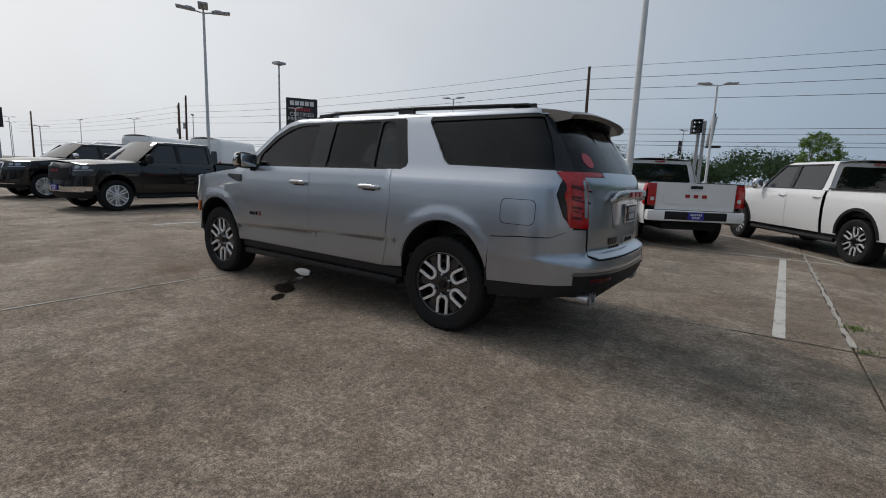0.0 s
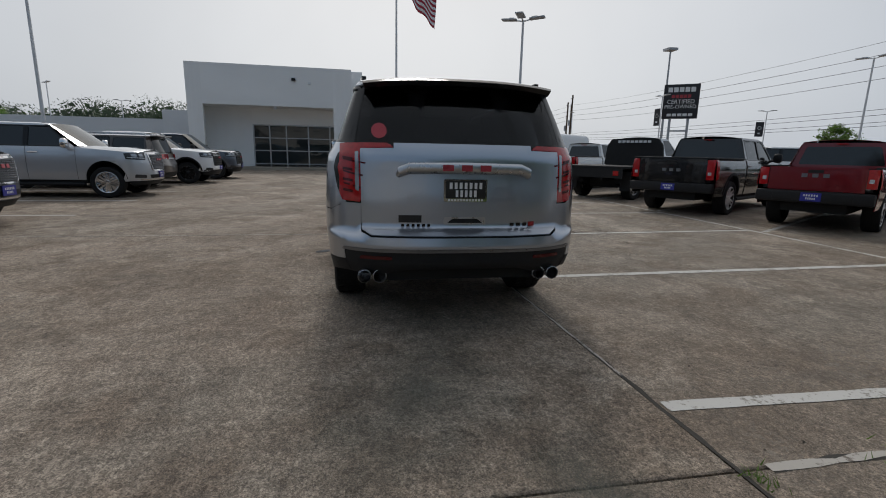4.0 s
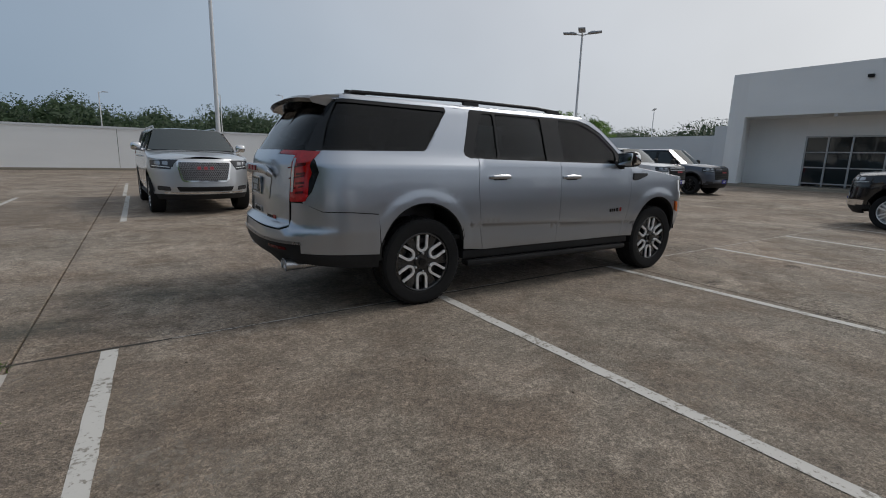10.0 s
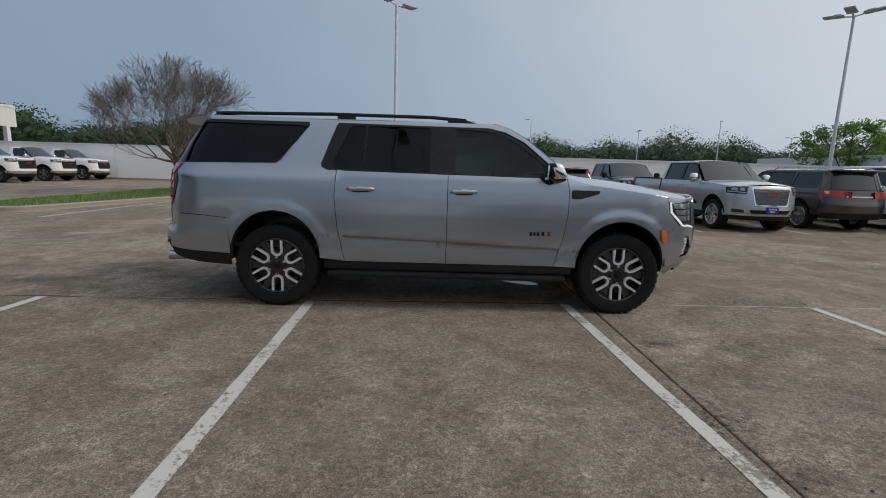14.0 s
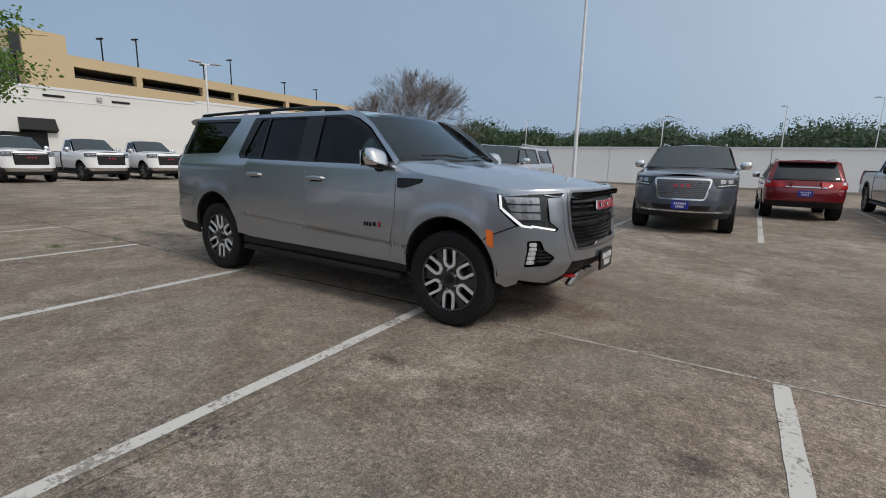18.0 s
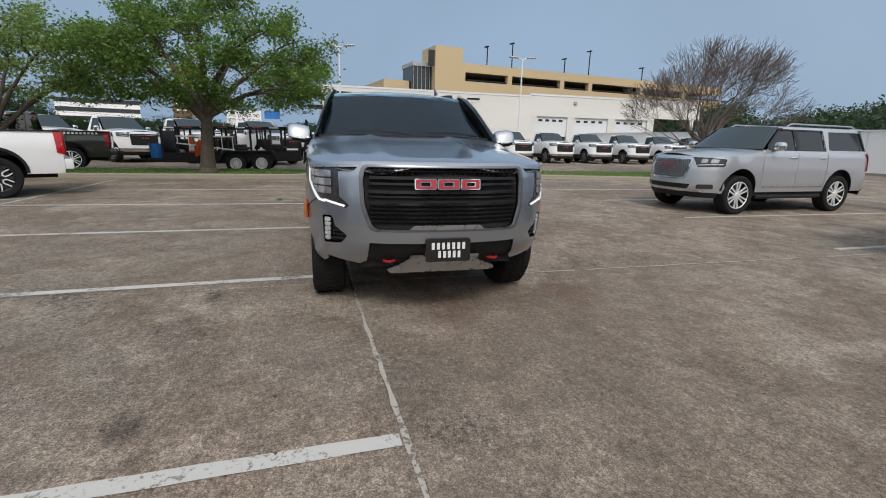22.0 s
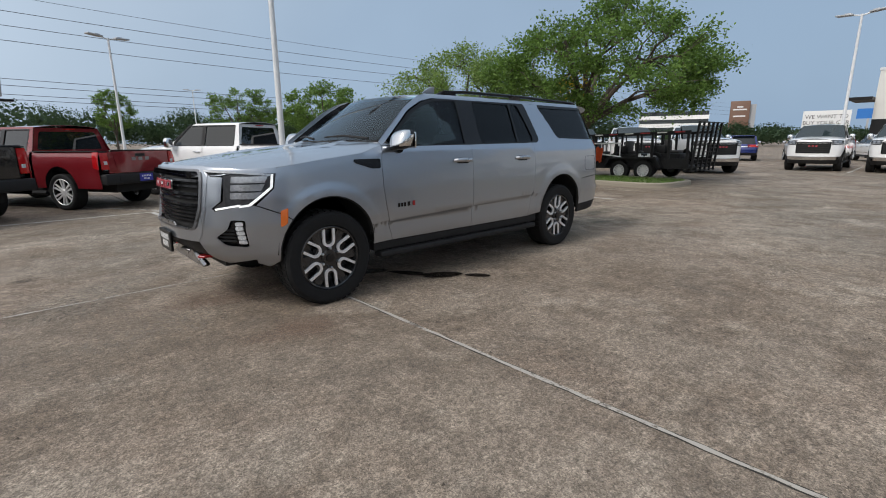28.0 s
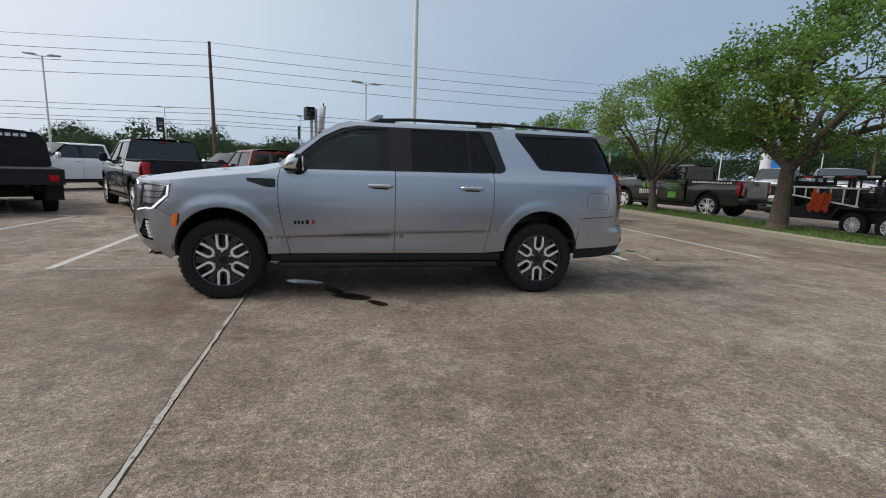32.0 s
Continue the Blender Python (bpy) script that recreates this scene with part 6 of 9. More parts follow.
        for r_ in range(5):
            z0 = g0 + 0.05 + r_ * (g1 - g0 - 0.11) / 4.4
            panel(bm, [(-gw * 0.91, z0), (gw * 0.91, z0), (gw * 0.91, z0 + 0.035), (-gw * 0.91, z0 + 0.035)], sk.front, 0.03, step=1.0, proud=0.014, maxseg=0.15)
    part("grille_insert", bm, gm, g)
    bar_parts("emblem_block", [(-0.18, 0.18, (g0 + g1) / 2 + 0.035, (g0 + g1) / 2 + 0.095, 3)], sk.front, "logo_red", g, 0.02, 0.03)
    # core
    bm = bmesh.new()
    box(bm, tail + 0.15, nose - 0.25, -W * 0.55, W * 0.55, 0.36, 0.80)
    box(bm, sp["ax"][1] + sp["arch"], sp["ax"][0] - sp["arch"], -W * 0.92, W * 0.92, 0.38, 0.60)
    box(bm, (cabx + 0.02) if pick else (sp["rear"][0] + 0.2), ws0 - 0.2, -W * 0.86, W * 0.86, 0.6, belt - 0.02)
    box(bm, ws0 - 0.3, nose - 0.3, -W * 0.55, W * 0.55, 0.6, h1 - 0.12)
    part("chassis", bm, M["underbody"], root)
    return root


PICK = dict(kind="pickup", nose=2.85, tail=-3.02, ax=(1.87, -1.87), r=0.405, arch=0.47, zlow=0.47, belt=1.30, roof=1.92, hood=(1.33, 1.26), ws=(1.42, 0.66), doors=(1.22, 0.12, -0.95),
            win=((1.02, 0.60, 0.17), (0.07, 0.07, -0.82)), bed=(-1.02, 1.33, ""), grille="bars", lip="black_plastic", lowtrim=False)
REG = dict(PICK, doors=(1.22, 0.05), win=((1.02, 0.60, 0.12),), bed=(-0.10, 1.36, ""), roof=2.04, belt=1.38, hood=(1.46, 1.40), W=1.02, r=0.425, arch=0.51, zlow=0.60, lip="", trim="chrome", grille="chrome_bumper", plate="", rims=("wheel_black", "satin"))


def park(ob, x, y, az):
    ob.matrix_world = pose(x, y, 0, 0, 0, az)
    return ob


# the row of noses towards the aisle, north of the grey car
park(vehicle("suv", "silver older suv with chrome mesh grille, parked by the light pole", "car", "cars parked in the north row", paint="silver", nose=2.48, tail=-2.70, ax=(1.475, -1.475), ws=(1.05, 0.40), rear=(-2.58, -2.30), doors=(0.92, -0.08, -0.98),
             win=((0.76, 0.36, -0.03), (-0.12, -0.12, -0.92), (-1.04, -1.12, -2.25)), roof=1.86, plate=""), -2.95, 8.87, -86)
park(vehicle("suv", "dark grey long suv with chrome mesh grille and blue dealer plate", "car", "cars parked in the north row", paint="slate", rims=("wheel_black", "satin"), style="seven"), 2.28, 9.12, -86.5)
park(vehicle("pickup_truck", "silver crew-cab pickup with chrome grille and wheels", "pickup truck", "cars parked in the north row", **dict(PICK, paint="silver", grille="mesh", trim="chrome", lip="", rims=("chrome", "chrome"))), 8.32, 9.30, -87)
park(vehicle("crossover", "dark brown crossover parked tail to the aisle", "car", "cars parked in the north row", paint="brown", W=0.98, nose=2.45, tail=-2.55, ax=(1.5, -1.5), r=0.37, arch=0.43, belt=1.15, roof=1.74, hood=(1.16, 1.0), ws=(1.25, 0.35), rear=(-2.42, -2.22),
             doors=(1.0, 0.0, -1.0), win=((0.85, 0.35, 0.05), (-0.03, -0.03, -0.98), (-1.06, -1.1, -2.0)), plate="", rims=("satin", "satin")), 11.35, 9.75, 93)
park(vehicle("pickup_truck", "white lifted crew-cab pickup with black bar grille", "pickup truck", "cars parked in the north row", **dict(PICK, paint="white", trim="black", rims=("wheel_black", "wheel_black"))), 14.1, 9.30, -87)
park(vehicle("pickup_truck", "dark grey crew-cab pickup with black grille", "pickup truck", "cars parked in the north row", **dict(PICK, paint="slate", trim="black", roof=1.98, rims=("wheel_black", "wheel_black"))), 17.3, 9.25, -87)
park(vehicle("crossover", "bright red compact crossover parked tail to the aisle", "car", "cars parked in the second north row", paint="red", W=0.92, nose=2.15, tail=-2.25, ax=(1.30, -1.30), r=0.35, arch=0.41, zlow=0.42, belt=1.06, roof=1.60, hood=(1.08, 0.95), ws=(1.12, 0.30), rear=(-2.12, -1.62),
             doors=(0.88, -0.02, -0.85), win=((0.74, 0.30, 0.02), (-0.05, -0.05, -0.82), (-0.9, -0.95, -1.6))), 4.62, 13.65, 93)
park(vehicle("pickup_truck", "black crew-cab off-road pickup, mud free", "pickup truck", "cars parked in the second north row", **dict(PICK, paint="slate", trim="black", lip="black_plastic", rims=("wheel_black", "wheel_black"))), 7.7, 14.95, -88)

# the slanted row south of the aisle
HD = -58.5
ch, sh = math.cos(radians(HD)), math.sin(radians(HD))
def slant(ob, lx, ly, rx, ry, ax):
    """Parks ob with its rear axle between the two rear wheel feet."""
    cx, cy = (lx + rx) / 2, (ly + ry) / 2
    return park(ob, cx + ch * ax, cy + sh * ax, HD)


wp = vehicle("pickup_truck", "white crew-cab pickup, tail to the stalls, by a pole base", "pickup truck", "cars parked in the slanted row", **dict(PICK, paint="white", lip="black_plastic", trim="chrome", style="u"))
slant(wp, -1.25, -7.25, -2.8, -8.15, 1.87)
copy_thing(wp, pose(-6.05 + ch * 1.87, -7.55 + sh * 1.87, 0, 0, 0, HD))["label"] = "white crew-cab pickup with polished six-spoke wheels"
slant(vehicle("pickup_truck", "deep red mid-size pickup with blue dealer plate", "pickup truck", "cars parked in the slanted row", **dict(PICK, paint="red", W=0.94, nose=2.55, tail=-2.80, ax=(1.63, -1.63), r=0.385, arch=0.45, belt=1.22, roof=1.79, hood=(1.22, 1.10), ws=(1.22, 0.52), doors=(1.05, 0.05, -0.85),
              win=((0.86, 0.48, 0.10), (0.0, 0.0, -0.72)), bed=(-0.92, 1.22, ""), trim="black", lip="", tail_paint="black_plastic")), 2.10 + 1.3 * ch, -7.15 + 1.3 * sh, 0.70 + 1.3 * ch, -8.0 + 1.3 * sh, 1.63)
slant(vehicle("pickup_truck", "black crew-cab pickup with bed cover and tailpipes", "pickup truck", "cars parked in the slanted row", **dict(PICK, paint="black", trim="black", lip="black_plastic", bed=(-1.02, 1.33, "cover"), tail_paint="black_plastic")), 5.55, -7.1, 3.98, -8.0, 1.87)
dw = vehicle("pickup_truck", "white pickup parked behind the flatbed truck", "pickup truck", "cars parked in the slanted row", **dict(PICK, paint="white", trim="chrome", lip="", plate=""))
park(dw, 14.0, -9.6, HD)

# flatbed truck
fb = vehicle("flatbed_truck", "white-cab truck with a black steel flatbed and headboard", "truck", "cars parked in the slanted row", **dict(REG, paint="white", bed=(-0.10, 0.62, ""), ax=(1.87, -1.95), tail=-2.2, plate=""))
slant(fb, 9.20, -6.75, 7.75, -7.75, 1.95)
for c in [c for c in fb.children if c.name.split(".")[0] in ("bed_side", "tailgate", "tail_lamp", "bed_rail", "bed_liner", "rear_bumper", "rear_plate")]:
    for d in c.children_recursive:
        bpy.data.objects.remove(d)
    bpy.data.objects.remove(c)
bm = bmesh.new()
box(bm, -3.05, -0.30, -1.12, 1.12, 0.98, 1.06, 0.01)
box(bm, -3.05, -3.0, -1.12, 1.12, 0.70, 1.0)
for y in (-0.42, 0.42):
    box(bm, -3.0, -0.2, y - 0.04, y + 0.04, 0.62, 0.98)
part("deck", bm, M["black_plastic"], fb, "black steel flatbed deck")
bm = bmesh.new()
slab(bm, rounded([(-1.10, 1.06), (1.10, 1.06), (1.02, 1.75), (0.85, 1.98), (-0.85, 1.98), (-1.02, 1.75)], 0.08), 0, 0.05, m=Matrix.Translation((-0.32, 0, 0)) @ Matrix(((0, 0, 1, 0), (1, 0, 0, 0), (0, 1, 0, 0), (0, 0, 0, 1))))
part("headboard", bm, M["black_plastic"], fb, "black steel headboard")
for k in range(8):
    bm = bmesh.new()
    box(bm, -0.385, -0.365, -0.62 + 0.155 * k, -0.51 + 0.155 * k, 1.84, 1.92)
    part("headboard_slot", bm, M["plate_white"], fb)
for sg in (1, -1):
    bm = bmesh.new()
    box(bm, -2.45, -1.45, sg * 0.95 - 0.17, sg * 0.95 + 0.17, 0.86, 0.90, 0.01)
    box(bm, -2.50, -2.46, sg * 0.95 - 0.17, sg * 0.95 + 0.17, 0.30, 0.88)
    part("mudguard", bm, M["black_plastic"], fb)
    bm = bmesh.new()
    box(bm, -3.06, -3.03, sg * 0.92 - 0.09, sg * 0.92 + 0.09, 0.78, 0.92)
    part("tail_lamp", bm, M["tail_red"], fb, "red tail lamp")

# across the front of the grey car
park(vehicle("pickup_truck", "black crew-cab pickup with bright wheels, side on", "pickup truck", "cars parked beyond the front", **dict(PICK, paint="black", trim="black", lip="", grille="chrome_bumper", bed=(-1.02, 1.33, "cover"), rims=("satin", "machined"))), 11.4, -2.85, 96)
park(vehicle("suv", "black long suv parked behind the black pickup", "car", "cars parked beyond the front", paint="black", trim="chrome", rims=("satin", "machined"), plate=""), 16.6, -2.6, 96)
# across the far aisle
park(copy_thing(dw, pose(0, 0, 0)), 11.6, -16.8, 55)["label"] = "white pickup parked across the far aisle"
park(vehicle("pickup_truck", "black mid-size pickup parked across the far aisle", "pickup truck", "cars parked across the far aisle", **dict(PICK, paint="black", W=0.94, nose=2.55, tail=-2.80, ax=(1.63, -1.63), r=0.385, arch=0.45, belt=1.22, roof=1.79, hood=(1.22, 1.10), ws=(1.22, 0.52), doors=(1.05, 0.05, -0.85),
     win=((0.86, 0.48, 0.10), (0.0, 0.0, -0.72)), bed=(-0.92, 1.22, ""), grille="chrome_bumper", plate="")), 5.4, -18.0, 62)
# long white row in front of the warehouse
rw = vehicle("work_truck", "white regular-cab work truck with chrome bumper", "pickup truck", "white work trucks in a row", **dict(REG, paint="white"))
ROWY = [-0.1, 2.75, 5.75, 8.6, 11.8, 14.8, 17.9, 21.0, 24.2, 27.4]
park(rw, -25.0, ROWY[0], 3)
for k, y in enumerate(ROWY[1:]):
    copy_thing(rw, pose(-25.1 - 0.12 * k, y, 0, 0, 0, (2, 3.5, 2.5, 3, 4)[k % 5]))
# the second white row, seen past the trees
for k in range(4):
    copy_thing(rw, pose(-20.6 + 0.25 * k, -13.6 + 3.15 * k, 0, 0, 0, 46))
# the landscaper's truck
lt = vehicle("pickup_truck", "dark olive crew-cab work truck with green lettering", "pickup truck", "", **dict(PICK, paint="olive", trim="black", lip="black_plastic", rims=("wheel_black", "machined"), plate=""))
park(lt, -12.95, -11.0, -72)
SL = Skin([(0, 1.0), (2, 1.0)], [(0, 9), (2, 9)], [(0, -9), (2, -9)], 8, -8)
bar_parts("lettering_bar", [(-0.75, -0.15, 0.62, 0.86, 1), (-0.70, -0.20, 0.93, 0.99, 6), (-0.70, -0.28, 1.04, 1.10, 5), (-0.70, -0.20, 1.15, 1.20, 7), (0.30, 0.95, 0.98, 1.14, 3)], SL.side(1), "green_print", lt, 0.004, 0.022, "bright green door lettering")
bm = bmesh.new()
bars(bm, [(0.18, 1.05, 0.72, 0.90, 10), (-2.7, -1.2, 1.24, 1.30, 14)], SL.side(1), 0.004, 0.022)
part("side_print", bm, M["plate_white"], lt)

# white vans
for vx, vy in ((21.8, -9.6), (24.6, -7.4)):
    v = thing("van", "white high-roof panel van with dark rear windows", "van", "white vans")
    H = Skin([(0.3, 0.95), (0.6, 1.0), (1.2, 1.01), (1.6, 0.99), (2.45, 0.90), (2.62, 0.84), (2.72, 0.70)], [(0.3, 3.0), (0.6, 3.1), (1.1, 3.05), (1.3, 2.8), (1.9, 2.1), (2.5, 1.6), (2.72, 1.4)], [(0.3, -2.95), (0.6, -3.0), (2.5, -2.92), (2.72, -2.85)], 1.3, -2.5, 2.6, 5.0)
    for sg in (1, -1):
        spv = dict(BASE, ax=(2.0, -1.75), r=0.36, arch=0.43, zlow=0.42)
        skin_part("body_side", arches_outline(spv, -2.85, 2.5, lambda x: interp([(-2.8, 2.68), (1.1, 2.66), (1.5, 2.45), (2.0, 1.85), (2.5, 1.25)], x)), H.side(sg), M["white"], v, step=0.25, maxseg=0.2)
        skin_part("side_window", rounded([(0.75, 1.30), (1.9, 1.28), (1.45, 1.85), (0.75, 1.88)], 0.05), H.side(sg), M["glass_far"], v, thick=0.006, proud=0.006, step=0.2)
        skin_part("rear_window", rounded([(sg * 0.08, 1.35), (sg * 0.78, 1.35), (sg * 0.74, 2.0), (sg * 0.08, 2.0)], 0.05), H.rear, M["glass_far"], v, thick=0.006, proud=0.008, step=0.2)
        skin_part("tail_lamp", [(sg * 0.86, 1.0), (sg * 0.95, 1.0), (sg * 0.93, 1.45), (sg * 0.86, 1.45)], H.rear, M["tail_red"], v, thick=0.02, proud=0.01, step=0.2)
        for c in (2.0, -1.75):
            wheel(v, c, sg * 0.86, 0.36, sg, 0.36, 0.22, "six", 0.22)
    skin_part("roof", [(-2.85, -0.75), (1.2, -0.75), (1.45, 0.0), (1.2, 0.75), (-2.85, 0.75)], height_field(lambda x, y: 2.74 - 0.08 * (abs(y) / 0.75) ** 2.4), M["white"], v, step=0.3)
    skin_part("rear_door", [(-0.94, 0.5), (0.94, 0.5), (0.92, 1.6), (0.80, 2.64), (-0.80, 2.64), (-0.92, 1.6)], H.rear, M["white"], v, thick=0.03, step=0.25)
    skin_part("windscreen", [(-0.85, 1.32), (0.85, 1.32), (0.75, 2.2), (-0.75, 2.2)], H.front, M["glass_far"], v, thick=0.01, step=0.2)
    skin_part("bonnet", [(-0.9, 0.5), (0.9, 0.5), (0.9, 1.1), (0.85, 1.30), (-0.85, 1.30), (-0.9, 1.1)], H.front, M["white"], v, thick=0.02, step=0.2)
    park(v, vx + ch * 3, vy + sh * 3, HD)

# cars of the lot beyond the white row
M["blue"] = paint("deep_blue_car_paint", (0.02, 0.035, 0.16), metal=0.3, rough=0.25)
CROSS = dict(W=0.92, nose=2.20, tail=-2.30, ax=(1.33, -1.33), r=0.35, arch=0.41, zlow=0.42, belt=1.08, roof=1.66, hood=(1.10, 0.97), ws=(1.12, 0.30), rear=(-2.15, -1.72), doors=(0.88, -0.02, -0.88), plate="",
             win=((0.74, 0.30, 0.02), (-0.05, -0.05, -0.84), (-0.92, -0.97, -1.7)), rails=False)
for nm, px_, cx, cy, az in (("deep blue crossover parked tail to the aisle", "blue", -34.2, -6.0, 196), ("silver crossover parked beyond the work trucks", "silver", -35.0, -2.6, 200), ("dark grey crossover parked beyond the work trucks", "slate", -35.6, -9.4, 192), ("white crossover parked beyond the work trucks", "white", -36.2, 1.0, 204)):
    park(vehicle("crossover", nm, "car", "cars of the neighbouring lot", **dict(CROSS, paint=px_)), cx, cy, az)

for k, (x, y, az) in enumerate(((54.0, 0.2, 186), (55.0, -3.2, 184), (56.2, -6.6, 188))):
    park(copy_thing(dw, pose(0, 0, 0)), x, y, az)["label"] = "white pickup parked beyond the hedge"

# ---- ground and lot ----
M["glass_bld"] = tinted("dark_window_glass", (0.02, 0.028, 0.03))
M["alu"] = plain("grey_window_frame", (0.42, 0.43, 0.44), 0.4, 0.6, var=0.1)
M["tan"] = plain("tan_stucco", (0.52, 0.40, 0.24), 0.85, var=0.06, scale=0.8, where="Generated")
M["pale_grey"] = plain("pale_grey_wall", (0.66, 0.68, 0.70), 0.7, var=0.06, scale=1.0, where="Generated")
# near-black that stands in for the shade inside openings and slots
M["void_shade"] = plain("opening_shade", (0.012, 0.012, 0.012), 0.9, var=0.2)
M["pole_white"] = plain("white_painted_steel", (0.68, 0.69, 0.70), 0.45, var=0.08, scale=4)
M["pole_grey"] = plain("grey_steel", (0.40, 0.41, 0.43), 0.5, 0.3, var=0.1, scale=4)
M["wood_pole"] = plain("weathered_pole_wood", (0.10, 0.065, 0.045), 0.9, var=0.3, scale=8)
M["bark"] = plain("tree_bark", (0.085, 0.068, 0.053), 0.95, var=0.35, scale=7, bump=0.6)
M["twig"] = plain("grey_twig_bark", (0.135, 0.110, 0.098), 0.95, var=0.3, scale=9)
M["black_steel"] = plain("black_painted_steel", (0.013, 0.013, 0.014), 0.5, var=0.25, scale=12, spec=0.2)
M["banner"] = plain("black_banner_cloth", (0.022, 0.023, 0.027), 0.7, var=0.2, scale=6)
M["sign_green"] = plain("green_sign_sheet", (0.02, 0.22, 0.12), 0.5, var=0.1)
M["sign_blue"] = plain("blue_sign_sheet", (0.02, 0.16, 0.50), 0.5, var=0.1)
M["orange"] = plain("orange_cloth", (0.70, 0.10, 0.02), 0.6, var=0.15)
M["flag_red"] = plain("red_flag_cloth", (0.36, 0.03, 0.05), 0.8, var=0.1)
M["flag_blue"] = plain("navy_flag_cloth", (0.03, 0.04, 0.13), 0.8, var=0.1)
M["wire"] = plain("power_line", (0.07, 0.075, 0.085), 0.7, var=0.1)


def leaf_mat(name, lo, hi):
    a = Mat(name)
    g = a.node("ShaderNodeNewGeometry")
    a.color(a.mix(g.outputs["Random Per Island"], lo, hi))
    a.put(Roughness=0.6, Specular_IOR_Level=0.3)
    tr = a.node("ShaderNodeBsdfTranslucent")
    tr.inputs[0].default_value = (*[c * 1.5 for c in hi], 1)
    mx = a.node("ShaderNodeMixShader", i0=0.28)
    a.link(a.b.outputs[0], mx.inputs[1])
    a.link(tr.outputs[0], mx.inputs[2])
    a.link(mx.outputs[0], a.t.nodes["Material Output"].inputs[0])
    return a.m


M["leaf"] = leaf_mat("green_leaf", (0.024, 0.055, 0.011), (0.15, 0.25, 0.05))
M["leaf_pale"] = leaf_mat("paler_green_leaf", (0.065, 0.115, 0.025), (0.20, 0.29, 0.075))
M["leaf_yellow"] = leaf_mat("yellow_leaf", (0.45, 0.32, 0.03), (0.60, 0.45, 0.05))
# green dulled towards blue: distance haze is put into this leaf colour
M["woods"] = leaf_mat("far_wood_leaf_hazed", (0.022, 0.042, 0.022), (0.055, 0.090, 0.042))


def stain_mat(name, col, rough, soft=0.35, wob=0.7, top=0.75, rough_edge=False):
    """A blot with a ragged soft edge on the slab below it."""
    a = Mat(name)
    tc = a.node("ShaderNodeTexCoord")
    ln = a.node("ShaderNodeVectorMath", operation="LENGTH")
    a.link(tc.outputs["Object"], ln.inputs[0])
    n = a.noise(3.5, 5.0, 0.65)
    s = a.node("ShaderNodeMath", operation="ADD")
    a.link(ln.outputs["Value"], s.inputs[0])
    a.link(a.rng(n, 0.2, 0.8, -wob / 2, wob / 2), s.inputs[1])
    fac = a.rng(s.outputs[0], 1.0 - soft - 0.25, 0.75, top, 0.0)
    a.color(a.mix(a.rng(a.noise(60.0, 3.0), 0.4, 0.7, 0, 0.5), col, tuple(c * 0.6 for c in col)))
    if rough_edge:
        mul = a.node("ShaderNodeMath", operation="MULTIPLY")
        a.link(fac, mul.inputs[0])
        a.link(a.rng(a.noise(20.0, 6.0, 0.75), 0.46, 0.62, 0, 1), mul.inputs[1])
        fac = mul.outputs[0]
    a.put(Roughness=rough, Alpha=fac)
    return a.m


M["stain_pale"] = stain_mat("pale_sandy_stain", (0.36, 0.315, 0.26), 0.9, 0.75, 0.9, 0.62, rough_edge=True)
M["stain_dark"] = stain_mat("dark_oil_stain", (0.065, 0.056, 0.048), 0.6, 0.6, 0.8, 0.45)
M["stain_rust"] = stain_mat("reddish_stain", (0.25, 0.165, 0.12), 0.9, 0.75, 0.9, 0.45)
M["stain_green"] = stain_mat("grey_green_film", (0.115, 0.118, 0.098), 0.85, 0.85, 0.9, 0.55)
M["stain_scratch"] = stain_mat("scoured_dark_patch", (0.085, 0.074, 0.064), 0.85, 0.8, 0.9, 0.55, rough_edge=True)
M["wet"] = stain_mat("wet_patch", (0.022, 0.018, 0.015), 0.12, 0.15, 0.35, 0.92)

bm = bmesh.new()
box(bm, -2500, 2500, -2500, 2500, -0.6, -0.03)
tagged(part("ground", bm, M["concrete"]), "grey brown lot concrete that runs to the horizon", "ground", kind="structure")

# concrete slabs between sawn joints
pav = thing("pavement", "worn grey brown concrete slabs with dark joints", "pavement", kind="structure")
TU, TV = math.tan(radians(-0.7)), math.tan(radians(2.2))
U0, V0, DU, DV = 1.52, -0.70, 6.18, 6.65


def joint_at(k, j):
    """Where slab line k across meets slab line j along."""
    x = U0 + DU * k
    y = 0.0
    for _ in range(4):
        y = V0 + DV * j + TV * x
        x = U0 + DU * k + TU * y
    return x, y


G = 0.007
for k in range(-8, 8):
    for j in range(-6, 6):
        (x0, y0), (x1, y1), (x2, y2), (x3, y3) = joint_at(k, j), joint_at(k + 1, j), joint_at(k + 1, j + 1), joint_at(k, j + 1)
        bm = bmesh.new()
        cx, cy = (x0 + x2) / 2, (y0 + y2) / 2
        rings = []
        for d, z in ((G, -0.12), (G, -0.006), (G + 0.008, 0.0)):
            rings.append([bm.verts.new((x - cx, y - cy, z)) for x, y in ((x0 + d, y0 + d), (x1 - d, y1 + d), (x2 - d, y2 - d), (x3 + d, y3 - d))])
        for a, b in zip(rings, rings[1:]):
            for i in range(4):
                bm.faces.new((a[i], a[(i + 1) % 4], b[(i + 1) % 4], b[i]))
        bm.faces.new(rings[-1])
        sl = part("slab", bm, M["concrete"], pav, smooth=0)
        sl.location = (cx, cy, 0)


